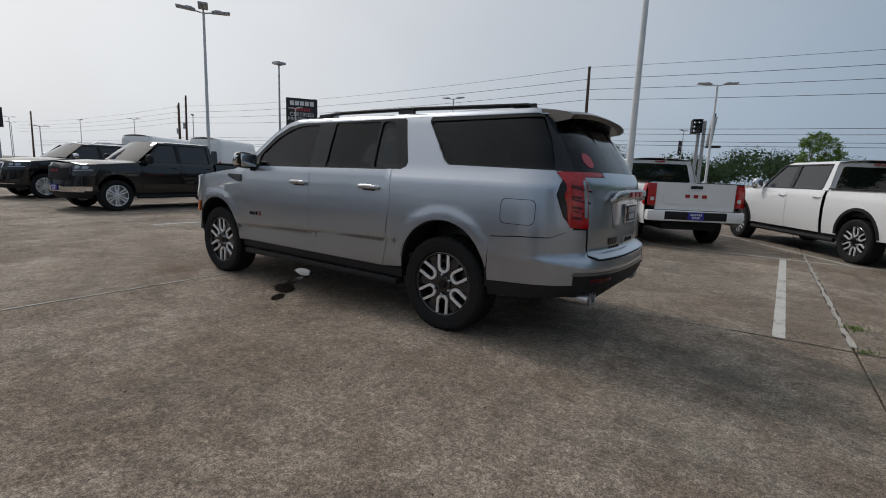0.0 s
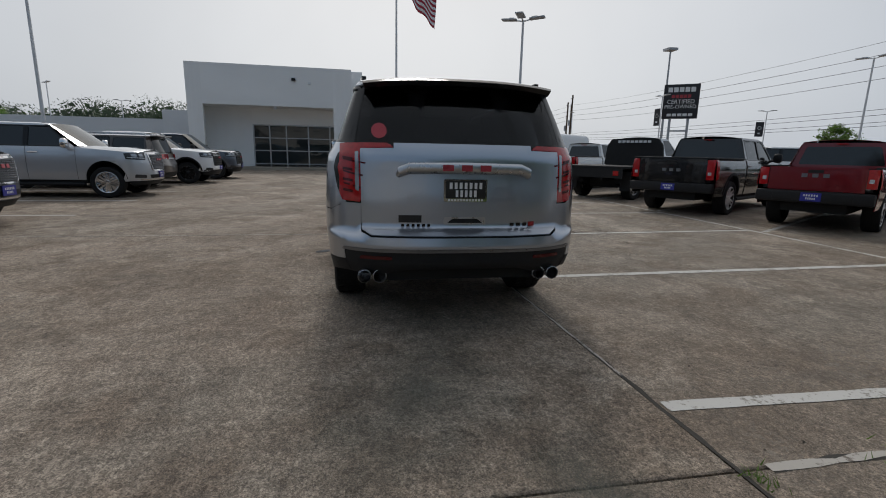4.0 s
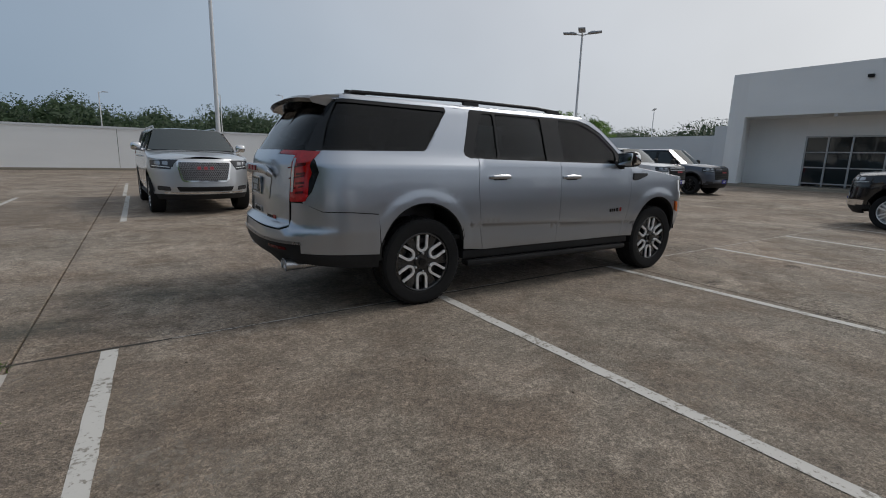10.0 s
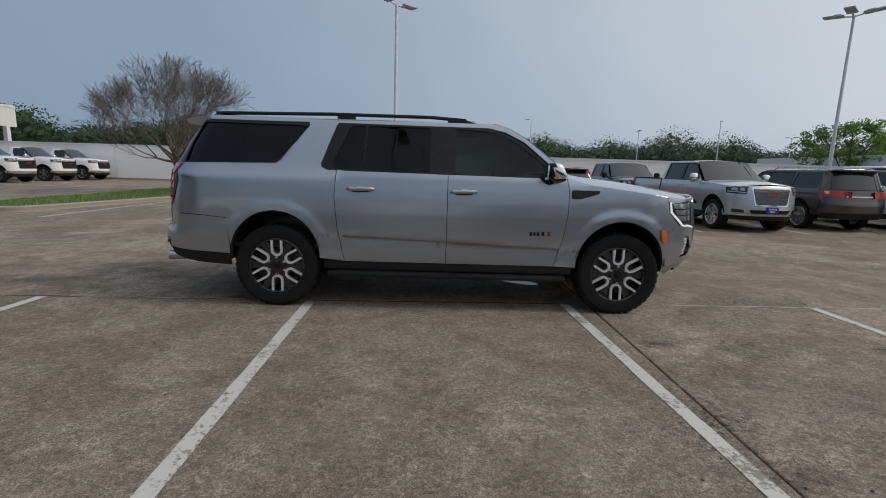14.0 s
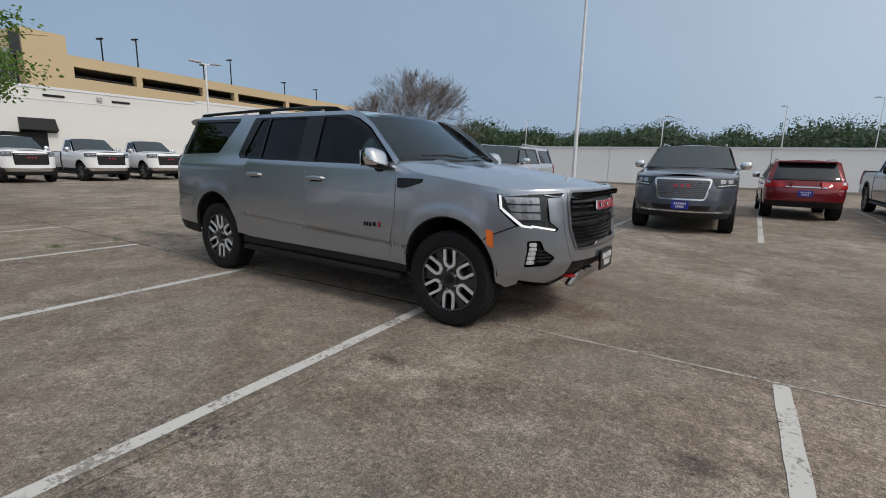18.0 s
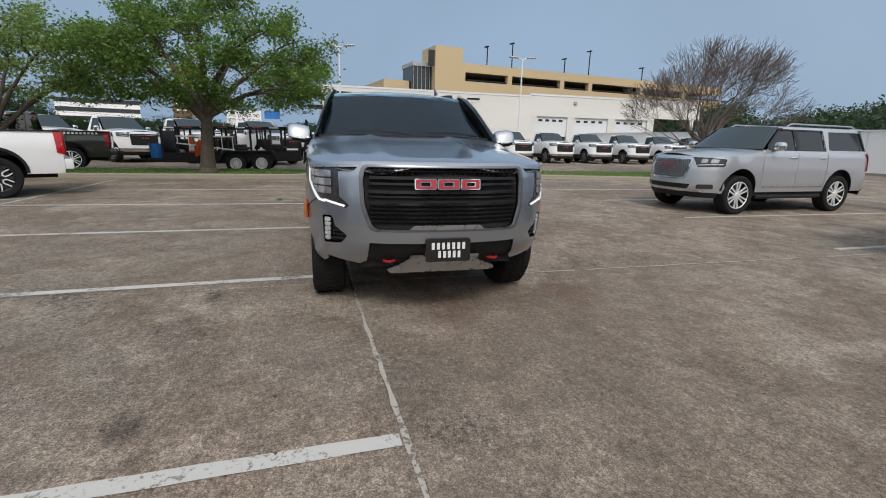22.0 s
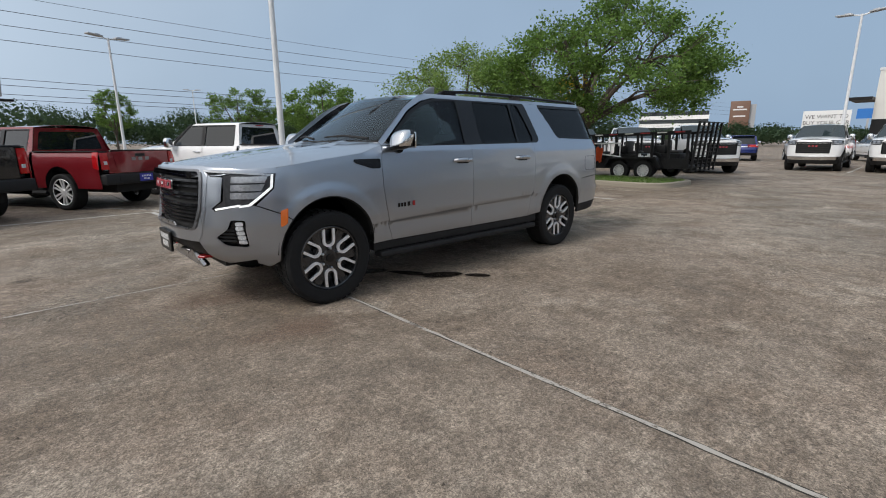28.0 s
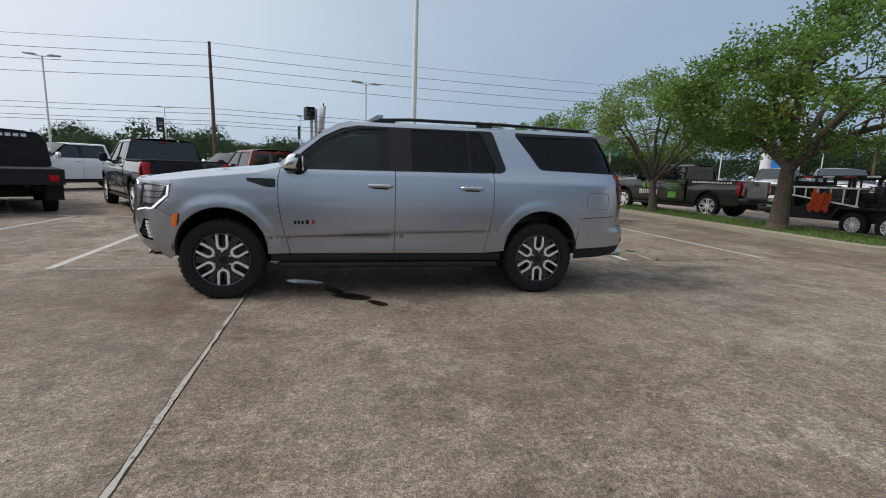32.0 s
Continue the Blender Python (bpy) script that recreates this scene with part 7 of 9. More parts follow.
def strip(name, x0, y0, x1, y1, w, mat, z=0.004, label="", group="", jag=0.0, seed=1):
    """A painted or sealed strip on the slabs."""
    rnd = random.Random(seed)
    a, b = Vector((x0, y0)), Vector((x1, y1))
    d = (b - a).normalized()
    s = Vector((-d.y, d.x)) * w / 2
    n = max(1, int((b - a).length / 0.12)) if jag else 1
    bm = bmesh.new()
    L_, R_ = [], []
    for k in range(n + 1):
        p = a + (b - a) * k / n
        f = 1 + jag * rnd.uniform(-1, 1)
        h = 1 + jag * rnd.uniform(-1, 1)
        L_.append(bm.verts.new((p.x + s.x * f, p.y + s.y * f, z)))
        R_.append(bm.verts.new((p.x - s.x * h, p.y - s.y * h, z)))
    for k in range(n):
        bm.faces.new((R_[k], R_[k + 1], L_[k + 1], L_[k]))
    return tagged(part(name, bm, M[mat], smooth=0), label or "worn white parking line on concrete", "road marking", group, "structure")


for i, (xa, xb) in enumerate(((-6.98, -6.74), (-4.12, -4.22), (-1.42, -1.22), (1.27, 1.60), (4.06, 4.32), (6.85, 6.60), (9.6, 9.5), (12.3, 12.3))):
    strip("parking_line", xa, -0.70 + TV * xa - 0.03, xb, -6.5, 0.10, "line" if i < 6 else "faded", group="parking lines by the grey car", jag=0.06, seed=i)
strip("aisle_line", -9.6, -6.60, 14.0, -6.55, 0.09, "faded", label="faded white line along the slanted row", jag=0.08)
for i, xa in enumerate((-9.6, -6.7, -4.28, -1.62, 1.12, 3.90, 6.72, 9.64, 12.4, 15.3)):
    strip("parking_line", xa, 6.0 + 0.045 * (xa + 2), xa - 0.08, 11.6, 0.10, "line", group="parking lines of the north row", jag=0.06, seed=20 + i)
for i, xa in enumerate((-4.45, 3.82, 6.6)):
    strip("parking_line", xa, 11.6, xa - 0.1, 17.2, 0.10, "faded", group="parking lines of the north row", jag=0.06, seed=40 + i)
for i in range(7):
    x = -5.2 + 3.3 * i
    strip("parking_line", x, -6.7, x + 2.9, -11.4, 0.10, "faded", group="parking lines of the slanted row", jag=0.06, seed=50 + i)
for i, y in enumerate([v + 1.5 for v in (-1.6, -0.1, 2.75, 5.75, 8.6, 11.8, 14.8, 17.9, 21.0)]):
    strip("parking_line", -22.0, y, -27.5, y - 0.2, 0.10, "faded", group="parking lines of the work trucks", jag=0.06, seed=60 + i)
# pale sealant in some joints
j00 = joint_at(0, 0)
strip("joint_sealant", j00[0] + 0.01, j00[1] + 0.6, U0 + TU * 12, 12.0, 0.027, "seal", 0.003, "pale worn sealant in a slab joint", jag=0.45, seed=3)
strip("joint_sealant", j00[0] + 0.3, j00[1] + 0.01, *[c - 0.01 for c in joint_at(2, 0)], 0.026, "seal", 0.003, "pale worn sealant in a slab joint", jag=0.5, seed=4)
jm = joint_at(-1, 0)
strip("joint_sealant", jm[0], jm[1] - 0.15, *joint_at(-1, -1), 0.040, "seal", 0.003, "pale worn sealant in a slab joint", jag=0.6, seed=5)
strip("joint_sealant", jm[0] + 0.9, jm[1] + 0.03, j00[0] - 2.0, j00[1] - 0.06, 0.018, "seal", 0.003, "pale worn sealant in a slab joint", jag=0.7, seed=6)
strip("joint_edge", j00[0] + 0.01, j00[1] + 0.6, U0 + TU * 12, 12.0, 0.040, "joint", 0.0015, "dark ragged edge of a slab joint", jag=0.30, seed=7)
strip("joint_edge", jm[0], jm[1] - 0.15, *joint_at(-1, -1), 0.055, "joint", 0.0015, "dark ragged edge of a slab joint", jag=0.4, seed=8)
strip("joint_edge", jm[0] - 3.0, jm[1] - 0.12, j00[0] - 0.3, j00[1] - 0.01, 0.030, "joint", 0.0015, "dark ragged edge of a slab joint", jag=0.5, seed=9)
# blots on the slabs
for i, (x, y, a, b, r, mt) in enumerate(((-3.75, -2.65, 0.85, 0.42, 10, "stain_pale"), (-3.8, -1.9, 0.42, 0.22, 0, "stain_pale"), (-0.35, -3.0, 0.42, 0.25, 5, "stain_pale"), (0.55, -3.42, 0.45, 0.26, 30, "stain_pale"), (3.4, -0.3, 0.42, 0.22, 15, "stain_pale"),
                                         (1.8, -1.8, 0.28, 0.12, 0, "stain_dark"), (-2.2, -0.72, 0.30, 0.10, 0, "stain_dark"), (2.3, 0.1, 1.0, 0.6, 10, "stain_rust"), (2.9, -1.1, 0.7, 0.3, 25, "stain_pale"),
                                         (-2.6, -3.6, 0.5, 0.3, 70, "stain_pale"), (0.3, 5.2, 0.6, 0.3, 40, "stain_pale"), (-2.4, 3.4, 0.7, 0.35, 10, "stain_pale"), (4.9, 2.3, 0.9, 0.4, 30, "stain_pale"))):
    bm = bmesh.new()
    bmesh.ops.create_circle(bm, cap_ends=True, segments=24, radius=1.25)
    s = part("stain", bm, M[mt], pav, "blot on the concrete" if mt == "stain_pale" else "dark blot on the concrete", smooth=0)
    s.matrix_world = pose(x, y, 0.0022 + 0.0001 * i, 0, 0, r) @ Matrix.Diagonal((a, b, 1, 1))
for i, (x, y, a, b, r, mt) in enumerate(((-0.4, -2.95, 0.2, 0.12, 0, "stain_pale"),
                              (0.47, -3.35, 0.2, 0.16, 0, "stain_pale"),
                              (0.74, -3.05, 0.13, 0.09, 0, "stain_pale"),
                              (0.76, -2.56, 0.25, 0.16, 0, "stain_pale"),
                              (-0.63, -3.3, 0.45, 0.3, 0, "stain_pale"),
                              (-1.2, -3.29, 0.35, 0.2, 0, "stain_pale"),
                              (1.53, -3.08, 0.55, 0.3, 60, "stain_scratch"),
                              (1.71, -3.55, 0.45, 0.35, 30, "stain_scratch"),
                              (1.98, -2.75, 0.6, 0.3, 10, "stain_pale"),
                              (-3.86, -2.35, 0.55, 0.3, -20, "stain_pale"),
                              (-3.93, -1.65, 0.4, 0.3, 0, "stain_pale"),
                              (-4.48, -1.19, 0.6, 0.4, 0, "stain_pale"),
                              (-3.75, 0.39, 1.3, 0.8, -20, "stain_green"),
                              (-4.88, -0.23, 0.9, 0.5, 0, "stain_green"),
                              (1.74, -1.79, 0.3, 0.15, 30, "stain_scratch"),
                              (3.68, -1.83, 0.22, 0.14, 0, "stain_dark"),
                              (2.57, -1.86, 0.9, 0.3, 40, "stain_scratch"),
                              (1.43, -3.06, 0.8, 0.35, 30, "stain_scratch"),
                              (3.19, -0.86, 0.9, 0.35, 20, "stain_pale"),
                              (3.34, -0.4, 0.7, 0.4, 30, "stain_scratch"),
                              (2.9, 0.51, 1.3, 0.6, 20, "stain_pale"),
                              (4.03, -0.28, 0.6, 0.3, 60, "stain_scratch"),
                              (2.14, 1.31, 0.8, 0.4, 0, "stain_rust"))):
    bm = bmesh.new()
    bmesh.ops.create_circle(bm, cap_ends=True, segments=24, radius=1.25)
    s = part("stain", bm, M[mt], pav, {"stain_pale": "pale worn blot on the concrete", "stain_scratch": "dark scoured patch on the concrete", "stain_green": "grey green film on the concrete"}.get(mt, "dark blot on the concrete"), smooth=0)
    s.matrix_world = pose(x, y, 0.0005 + 0.00006 * i, 0, 0, r) @ Matrix.Diagonal((a, b, 1, 1))
for i, (x, y, a, b, r) in enumerate(((0.95, 0.30, 0.36, 0.14, -25), (0.62, 0.70, 0.34, 0.10, -60), (0.42, 0.98, 0.30, 0.17, -35), (0.16, 1.26, 0.20, 0.09, -50))):
    bm = bmesh.new()
    bmesh.ops.create_circle(bm, cap_ends=True, segments=24, radius=1.25)
    s = part("wet_patch", bm, M["wet"], pav, "wet drip patch under the car", smooth=0)
    s.matrix_world = pose(x, y, 0.0042 + 0.0002 * i, 0, 0, r) @ Matrix.Diagonal((a, b, 1, 1))


# ---- planted islands ----
def island(name, outline, label, seed):
    rt = thing(name, label, "traffic island", kind="structure")
    o = rounded(outline, 0.9, 6)
    n = len(o)
    c = Vector((sum(p[0] for p in o) / n, sum(p[1] for p in o) / n))
    bm = bmesh.new()
    prof = ((0.0, -0.02), (0.0, 0.13), (0.025, 0.15), (0.15, 0.15), (0.16, 0.10))
    rings = []
    for d, z in prof:
        ring = []
        for i, p in enumerate(o):
            a, b = Vector(o[i - 1]), Vector(o[(i + 1) % n])
            t = (b - a).normalized()
            nn = Vector((-t.y, t.x))
            if nn.dot(c - Vector(p)) < 0:
                nn = -nn
            q = Vector(p) + nn * d
            ring.append(bm.verts.new((q.x, q.y, z)))
        rings.append(ring)
    for a, b in zip(rings, rings[1:]):
        for i in range(n):
            bm.faces.new((a[i], a[(i + 1) % n], b[(i + 1) % n], b[i]))
    inner = [(v.co.x, v.co.y) for v in rings[-1]]
    bmesh.ops.recalc_face_normals(bm, faces=bm.faces)
    part("kerb", bm, M["kerb"], rt, "sand-coloured concrete kerb")
    bm = bmesh.new()
    slab(bm, inner, 0.0, 0.13)
    part("turf", bm, M["grass"], rt)
    rnd = random.Random(seed)
    xs, ys = [p[0] for p in inner], [p[1] for p in inner]
    V, Fc = [], []

    def ins(x, y):
        h = False
        for i in range(n):
            (ax, ay), (bx, by) = inner[i], inner[i - 1]
            if (ay > y) != (by > y) and x < (bx - ax) * (y - ay) / (by - ay) + ax:
                h = not h
        return h
    while len(Fc) < 9000:
        x, y = rnd.uniform(min(xs), max(xs)), rnd.uniform(min(ys), max(ys))
        if not ins(x, y):
            continue
        a, hh, w = rnd.uniform(0, 6.28), rnd.uniform(0.03, 0.09), rnd.uniform(0.006, 0.013)
        lx, ly = rnd.uniform(-0.04, 0.04), rnd.uniform(-0.04, 0.04)
        k = len(V)
        V += [(x - w * math.cos(a), y - w * math.sin(a), 0.125), (x + w * math.cos(a), y + w * math.sin(a), 0.125), (x + lx, y + ly, 0.13 + hh)]
        Fc.append((k, k + 1, k + 2))
    me = bpy.data.meshes.new("grass_blades")
    me.from_pydata(V, [], Fc)
    me.materials.append(M["leaf"])
    tagged(new("grass_blades", me), "short green grass on the island", "grass", kind="stuff")
    return rt


island("island_south", [(-10.05, -1.15), (-12.6, -1.05), (-12.4, -16.0), (-9.9, -16.2)], "kerbed grass island with two trees", 1)
island("island_north", [(-10.9, 6.1), (-13.2, 6.9), (-13.4, 22.0), (-9.0, 21.5), (-9.4, 13.8), (-10.2, 9.5)], "kerbed grass island with a bare tree", 2)


# ---- trees ----
def tree(name, label, x, y, z, trunk, crown, seed, n1=7, n2=26, n3=150, leaves=9000, size=0.10, mats=("bark", "leaf"), r0=0.17, lean=(0, 0), z0=0.13, shift=(0, 0), peak=(1.0, 0.0)):
    """trunk: height of the fork; crown: centre height, half width, half height."""
    rnd = random.Random(seed)
    rt = thing(name, label, "tree")
    rt.matrix_world = pose(x, y, z0 if z is None else z)
    cz, rw_, rh = crown

    def shell(lo, hi):
        while True:
            p = Vector((rnd.uniform(-1, 1), rnd.uniform(-1, 1), rnd.uniform(-0.75, 1)))
            if lo < p.length < hi:
                w = 1 + 0.16 * math.sin(3 * math.atan2(p.y, p.x) + seed) + 0.10 * math.sin(5 * math.atan2(p.y, p.x) + 2 * seed)
                f = peak[0] - peak[1] * math.hypot(p.x, p.y) if p.z > 0 else 0.85
                return Vector((p.x * rw_ * w + shift[0], p.y * rw_ * w + shift[1], cz + p.z * rh * f))
    nodes = [(Vector((0, 0, 0)), r0 * 1.25), (Vector((lean[0] * 0.4, lean[1] * 0.4, trunk * 0.5)), r0), (Vector((lean[0], lean[1], trunk)), r0 * 0.82)]
    bm = bmesh.new()
    tube(bm, [n[0] for n in nodes], [r0 * 1.35, r0, r0 * 0.85], 10)
    tube(bm, [(0, 0, -0.05), (0, 0, 0.22)], [r0 * 1.9, r0 * 1.15], 10)
    part("trunk", bm, M[mats[0]], rt)
    bm = bmesh.new()
    live = []

    def limb(p0, ra, p1, rb, seg):
        mid = p0.lerp(p1, 0.5) + Vector((rnd.uniform(-.1, .1), rnd.uniform(-.1, .1), 0.06 * (p1 - p0).length))
        pts = [p0, p0.lerp(mid, 0.55), mid, mid.lerp(p1, 0.55) + Vector((0, 0, 0.02)), p1]
        rr = [ra, ra * 0.86 + rb * 0.14, (ra + rb) / 2, ra * 0.25 + rb * 0.75, rb]
        tube(bm, pts, rr, seg, cap=False)
        for q, r in zip(pts[1:], rr[1:]):
            live.append((q, r))
    fork = nodes[-1][0]
    for k in range(n1):
        a = 2 * math.pi * (k + rnd.uniform(-.25, .25)) / n1
        f = rnd.uniform(0.38, 0.62)
        limb(fork + Vector((0, 0, rnd.uniform(-0.25, 0.05))), r0 * 0.55, Vector((math.cos(a) * rw_ * f + shift[0] * 0.6, math.sin(a) * rw_ * f + shift[1] * 0.6, cz + rh * rnd.uniform(-0.35, 0.35))), r0 * 0.24, 7)
    limb(fork, r0 * 0.6, Vector((0.1, 0.1, cz + 0.45 * rh)), r0 * 0.25, 7)

    def grow(cnt, lo, hi, rmax, rmin, seg, reach):
        base = list(live)
        tips = []
        for _ in range(cnt):
            p = shell(lo, hi)
            q, r = min(base, key=lambda c: (c[0] - p).length + 0.7 * max(0, c[0].z - p.z + 0.2))
            if (q - p).length > reach:
                p = q.lerp(p, reach / (q - p).length)
            limb(q, min(r * 0.75, rmax), p, rmin, seg)
            tips.append(p)
        return tips
    grow(n2, 0.55, 0.85, r0 * 0.24, r0 * 0.10, 5, rw_ * 0.7)
    tips = grow(n3, 0.70, 1.0, r0 * 0.11, r0 * 0.035, 4, rw_ * 0.5)
    part("branchwork", bm, M[mats[0]], rt)
    if leaves:
        V, Fc = [], []
        pts = [p for p in tips + [p for p, r in live if r < r0 * 0.12] if rnd.random() < 0.55]
        for _ in range(leaves):
            c = rnd.choice(pts) + Vector((rnd.gauss(0, 0.19), rnd.gauss(0, 0.19), rnd.gauss(0, 0.13)))
            a = Vector((rnd.gauss(0, 1), rnd.gauss(0, 1), rnd.gauss(0, 0.6))).normalized()
            b = a.cross(Vector((rnd.gauss(0, 1), rnd.gauss(0, 1), rnd.gauss(0, 1)))).normalized()
            s = size * rnd.uniform(0.6, 1.25)
            k = len(V)
            V += [tuple(c - a * s * 0.5), tuple(c + b * s * 0.32 - a * s * 0.05), tuple(c + a * s * 0.55), tuple(c - b * s * 0.32 - a * s * 0.05)]
            Fc.append((k, k + 1, k + 2, k + 3))
        me = bpy.data.meshes.new("crown")
        me.from_pydata(V, [], Fc)
        me.materials.append(M[mats[1]])
        new("crown", me).parent = rt
    return rt


t2 = tree("tree", "broad leafy green tree on the grass island", -10.9, -4.4, None, 1.75, (3.45, 4.0, 2.2), 5, n1=9, n2=40, n3=260, leaves=48000, size=0.098, r0=0.19, lean=(0.05, 0.1), shift=(-0.8, 0.45), peak=(1.35, 0.85))
tree("tree", "smaller leafy green tree leaning on the island", -11.05, -9.85, None, 1.2, (3.2, 3.4, 1.75), 8, n2=34, leaves=26000, size=0.095, r0=0.13, lean=(-0.1, -0.35), n3=190, mats=("bark", "leaf_pale"), peak=(1.2, 0.6))
V, Fc = [], []
rnd = random.Random(4)
for _ in range(160):
    c = Vector((0.35 + rnd.gauss(0, 0.22), -0.1 + rnd.gauss(0, 0.25), 3.0 + rnd.gauss(0, 0.2)))
    a = Vector((rnd.gauss(0, 1), rnd.gauss(0, 1), rnd.gauss(0, 1))).normalized() * 0.06
    b = a.orthogonal() * 0.6
    k = len(V)
    V += [tuple(c - a), tuple(c + b), tuple(c + a), tuple(c - b)]
    Fc.append((k, k + 1, k + 2, k + 3))
me = bpy.data.meshes.new("yellow_leaf_patch")
me.from_pydata(V, [], Fc)
me.materials.append(M["leaf_yellow"])
yl = new("yellow_leaf_patch", me)
yl.parent = t2
yl["label"] = "patch of yellowed leaves"


def bare_tree(x, y, fork, crown, seed, r0=0.17):
    """A leafless tree: limbs fan out from the fork and split again and again inside a dome."""
    rnd = random.Random(seed)
    rt = thing("bare_tree", "bare grey branching tree on the north island", "tree")
    rt.matrix_world = pose(x, y, 0.13)
    cz, rw_, rh = crown
    bm = bmesh.new()
    top = Vector((-0.12, 0.05, fork))
    tube(bm, [(0.10, 0, -0.05), (0.06, 0, 0.15), (0.0, 0, fork * 0.5), top], [r0 * 1.7, r0 * 1.2, r0, r0 * 1.05], 12)
    part("trunk", bm, M["twig"], rt)
    bm = bmesh.new()

    def inside(p):
        return (p.x / rw_) ** 2 + (p.y / rw_) ** 2 + ((p.z - cz) / (rh if p.z > cz else rh * 0.85)) ** 2 < 1

    def split(p, d, r, length, depth):
        pts, rr = [p], [r]
        q, w = p.copy(), d.copy()
        for k in range(3):
            w = (w + Vector((rnd.gauss(0, 0.13), rnd.gauss(0, 0.13), 0.05 + rnd.gauss(0, 0.10)))).normalized()
            q = q + w * length / 3
            pts.append(q)
            rr.append(max(0.0058, r * (1 - 0.13 * (k + 1))))
        tube(bm, pts, rr, 8 if depth < 2 else 5 if depth < 4 else 3, cap=False)
        if depth >= 6 or not inside(q):
            return
        for k in range(2 if rnd.random() < 0.62 else 3):
            a = w.orthogonal().normalized()
            a.rotate(Matrix.Rotation(rnd.uniform(0, 6.283), 3, w))
            e = (w + a * math.tan(radians(rnd.uniform(12, 30)))).normalized()
            split(q, e, rr[-1] * rnd.uniform(0.66, 0.84), length * rnd.uniform(0.78, 0.94), depth + 1)
        if depth > 1:
            for g in pts[1:3]:
                a = w.orthogonal().normalized()
                a.rotate(Matrix.Rotation(rnd.uniform(0, 6.283), 3, w))
                e = (w * 0.7 + a).normalized()
                tube(bm, [g, g + e * 0.16 + Vector((0, 0, 0.02)), g + e * 0.30 + Vector((0, 0, 0.07))], [max(0.0055, r * 0.35), 0.0050, 0.0040], 3, cap=False)
    for k in range(14):
        a = 2 * math.pi * (k + rnd.uniform(-0.3, 0.3)) / 14
        t = radians((22, 66, 44, 58)[k % 4] + rnd.uniform(-6, 6))
        split(top + Vector((0, 0, rnd.uniform(-0.3, 0.0))), Vector((math.cos(a) * math.sin(t), math.sin(a) * math.sin(t), math.cos(t))), r0 * rnd.uniform(0.30, 0.46), rnd.uniform(0.85, 1.05), 0)
    part("branchwork", bm, M["twig"], rt)
    return rt


bare_tree(-11.5, 15.4, 1.45, (2.95, 3.6, 2.45), 11, 0.20)
for i, (x, y, h, w, s) in enumerate(((33.5, 33.5, 6.4, 3.6, 31), (40.0, 34.0, 6.0, 3.4, 32), (-17.5, -34.0, 6.5, 3.4, 33), (-21.5, -42, 6.0, 3.4, 34), (42.0, -54.0, 5.6, 2.0, 35), (-8.0, -74.0, 8.6, 2.7, 36), (-16.0, -50.0, 7.5, 4.0, 37))):
    tree("tree", "distant leafy green tree", x, y, 0.0, h * 0.28, (h * 0.62, w, h * 0.38), s, n1=6, n2=22, n3=110, leaves=9000, size=0.19, r0=0.14)

# far woods round the lot
V, Fc = [], []
rnd = random.Random(9)
for k in range(400):
    if k < 240:
        az = 16 + 136 * (k + rnd.random()) / 240
        d = rnd.uniform(88, 104) if k % 2 else rnd.uniform(104, 125)
    else:
        az = rnd.choice((rnd.uniform(-115, -60), rnd.uniform(150, 205), rnd.uniform(205, 245)))
        d = rnd.uniform(105, 150)
    cx, cy = d * math.cos(radians(az)), d * math.sin(radians(az))
    hh = rnd.uniform(6.6, 9.2) * (d / 100) * (1.0 + 0.14 * math.sin(az * 0.33) + 0.12 * math.sin(az * 0.9 + 1)) * (1.0 if 15 < az < 150 else 0.45 if 150 < az < 207 else 0.8)
    w = rnd.uniform(3.5, 6.5)
    for _ in range(850):
        core = rnd.random() < 0.25
        u = Vector((rnd.gauss(0, 1), rnd.gauss(0, 1), rnd.gauss(0, 1))).normalized() * (rnd.uniform(0.3, 0.8) if core else rnd.uniform(0.78, 1.06))
        c = Vector((cx + u.x * w, cy + u.y * w, max(0.3, hh * 0.56 + u.z * hh * 0.46)))
        a = Vector((rnd.gauss(0, 1), rnd.gauss(0, 1), rnd.gauss(0, 1))).normalized() * rnd.uniform(0.11, 0.25) * (3.0 if core else 1)
        b = a.orthogonal().normalized() * rnd.uniform(0.09, 0.20) * (3.0 if core else 1)
        q = len(V)
        V += [tuple(c - a), tuple(c + b), tuple(c + a * 0.9), tuple(c - b * 0.8)]
        Fc.append((q, q + 1, q + 2, q + 3))
me = bpy.data.meshes.new("far_woods")
me.from_pydata(V, [], Fc)
me.materials.append(M["woods"])
tagged(new("far_woods", me), "belt of dark green woods with haze put into the leaf colour", "woods", kind="stuff")


# ---- buildings ----
def block(name, x0, x1, y0, y1, z0, z1, mat, parent, label="", bevel=0.0):
    bm = bmesh.new()
    box(bm, x0, x1, y0, y1, z0, z1, bevel)
    return part(name, bm, M[mat], parent, label)


w = thing("boundary_wall", "long white rendered boundary wall", "wall", kind="structure")
for k in range(13):
    block("wall_panel", -60 + 9.2 * k, -60 + 9.2 * (k + 1) - 0.03, 29.5, 29.75, -0.05, 2.40 + 0.02 * (k % 3), "white_wall", w)
block("coping", -60, 59.5, 29.45, 29.80, 2.40, 2.52, "pale_grey", w)
block("footing", -60, 59.5, 29.40, 29.52, -0.05, 0.14, "kerb", w)
w.matrix_world = pose(0, 0, 0, 0, 0, 0.8)

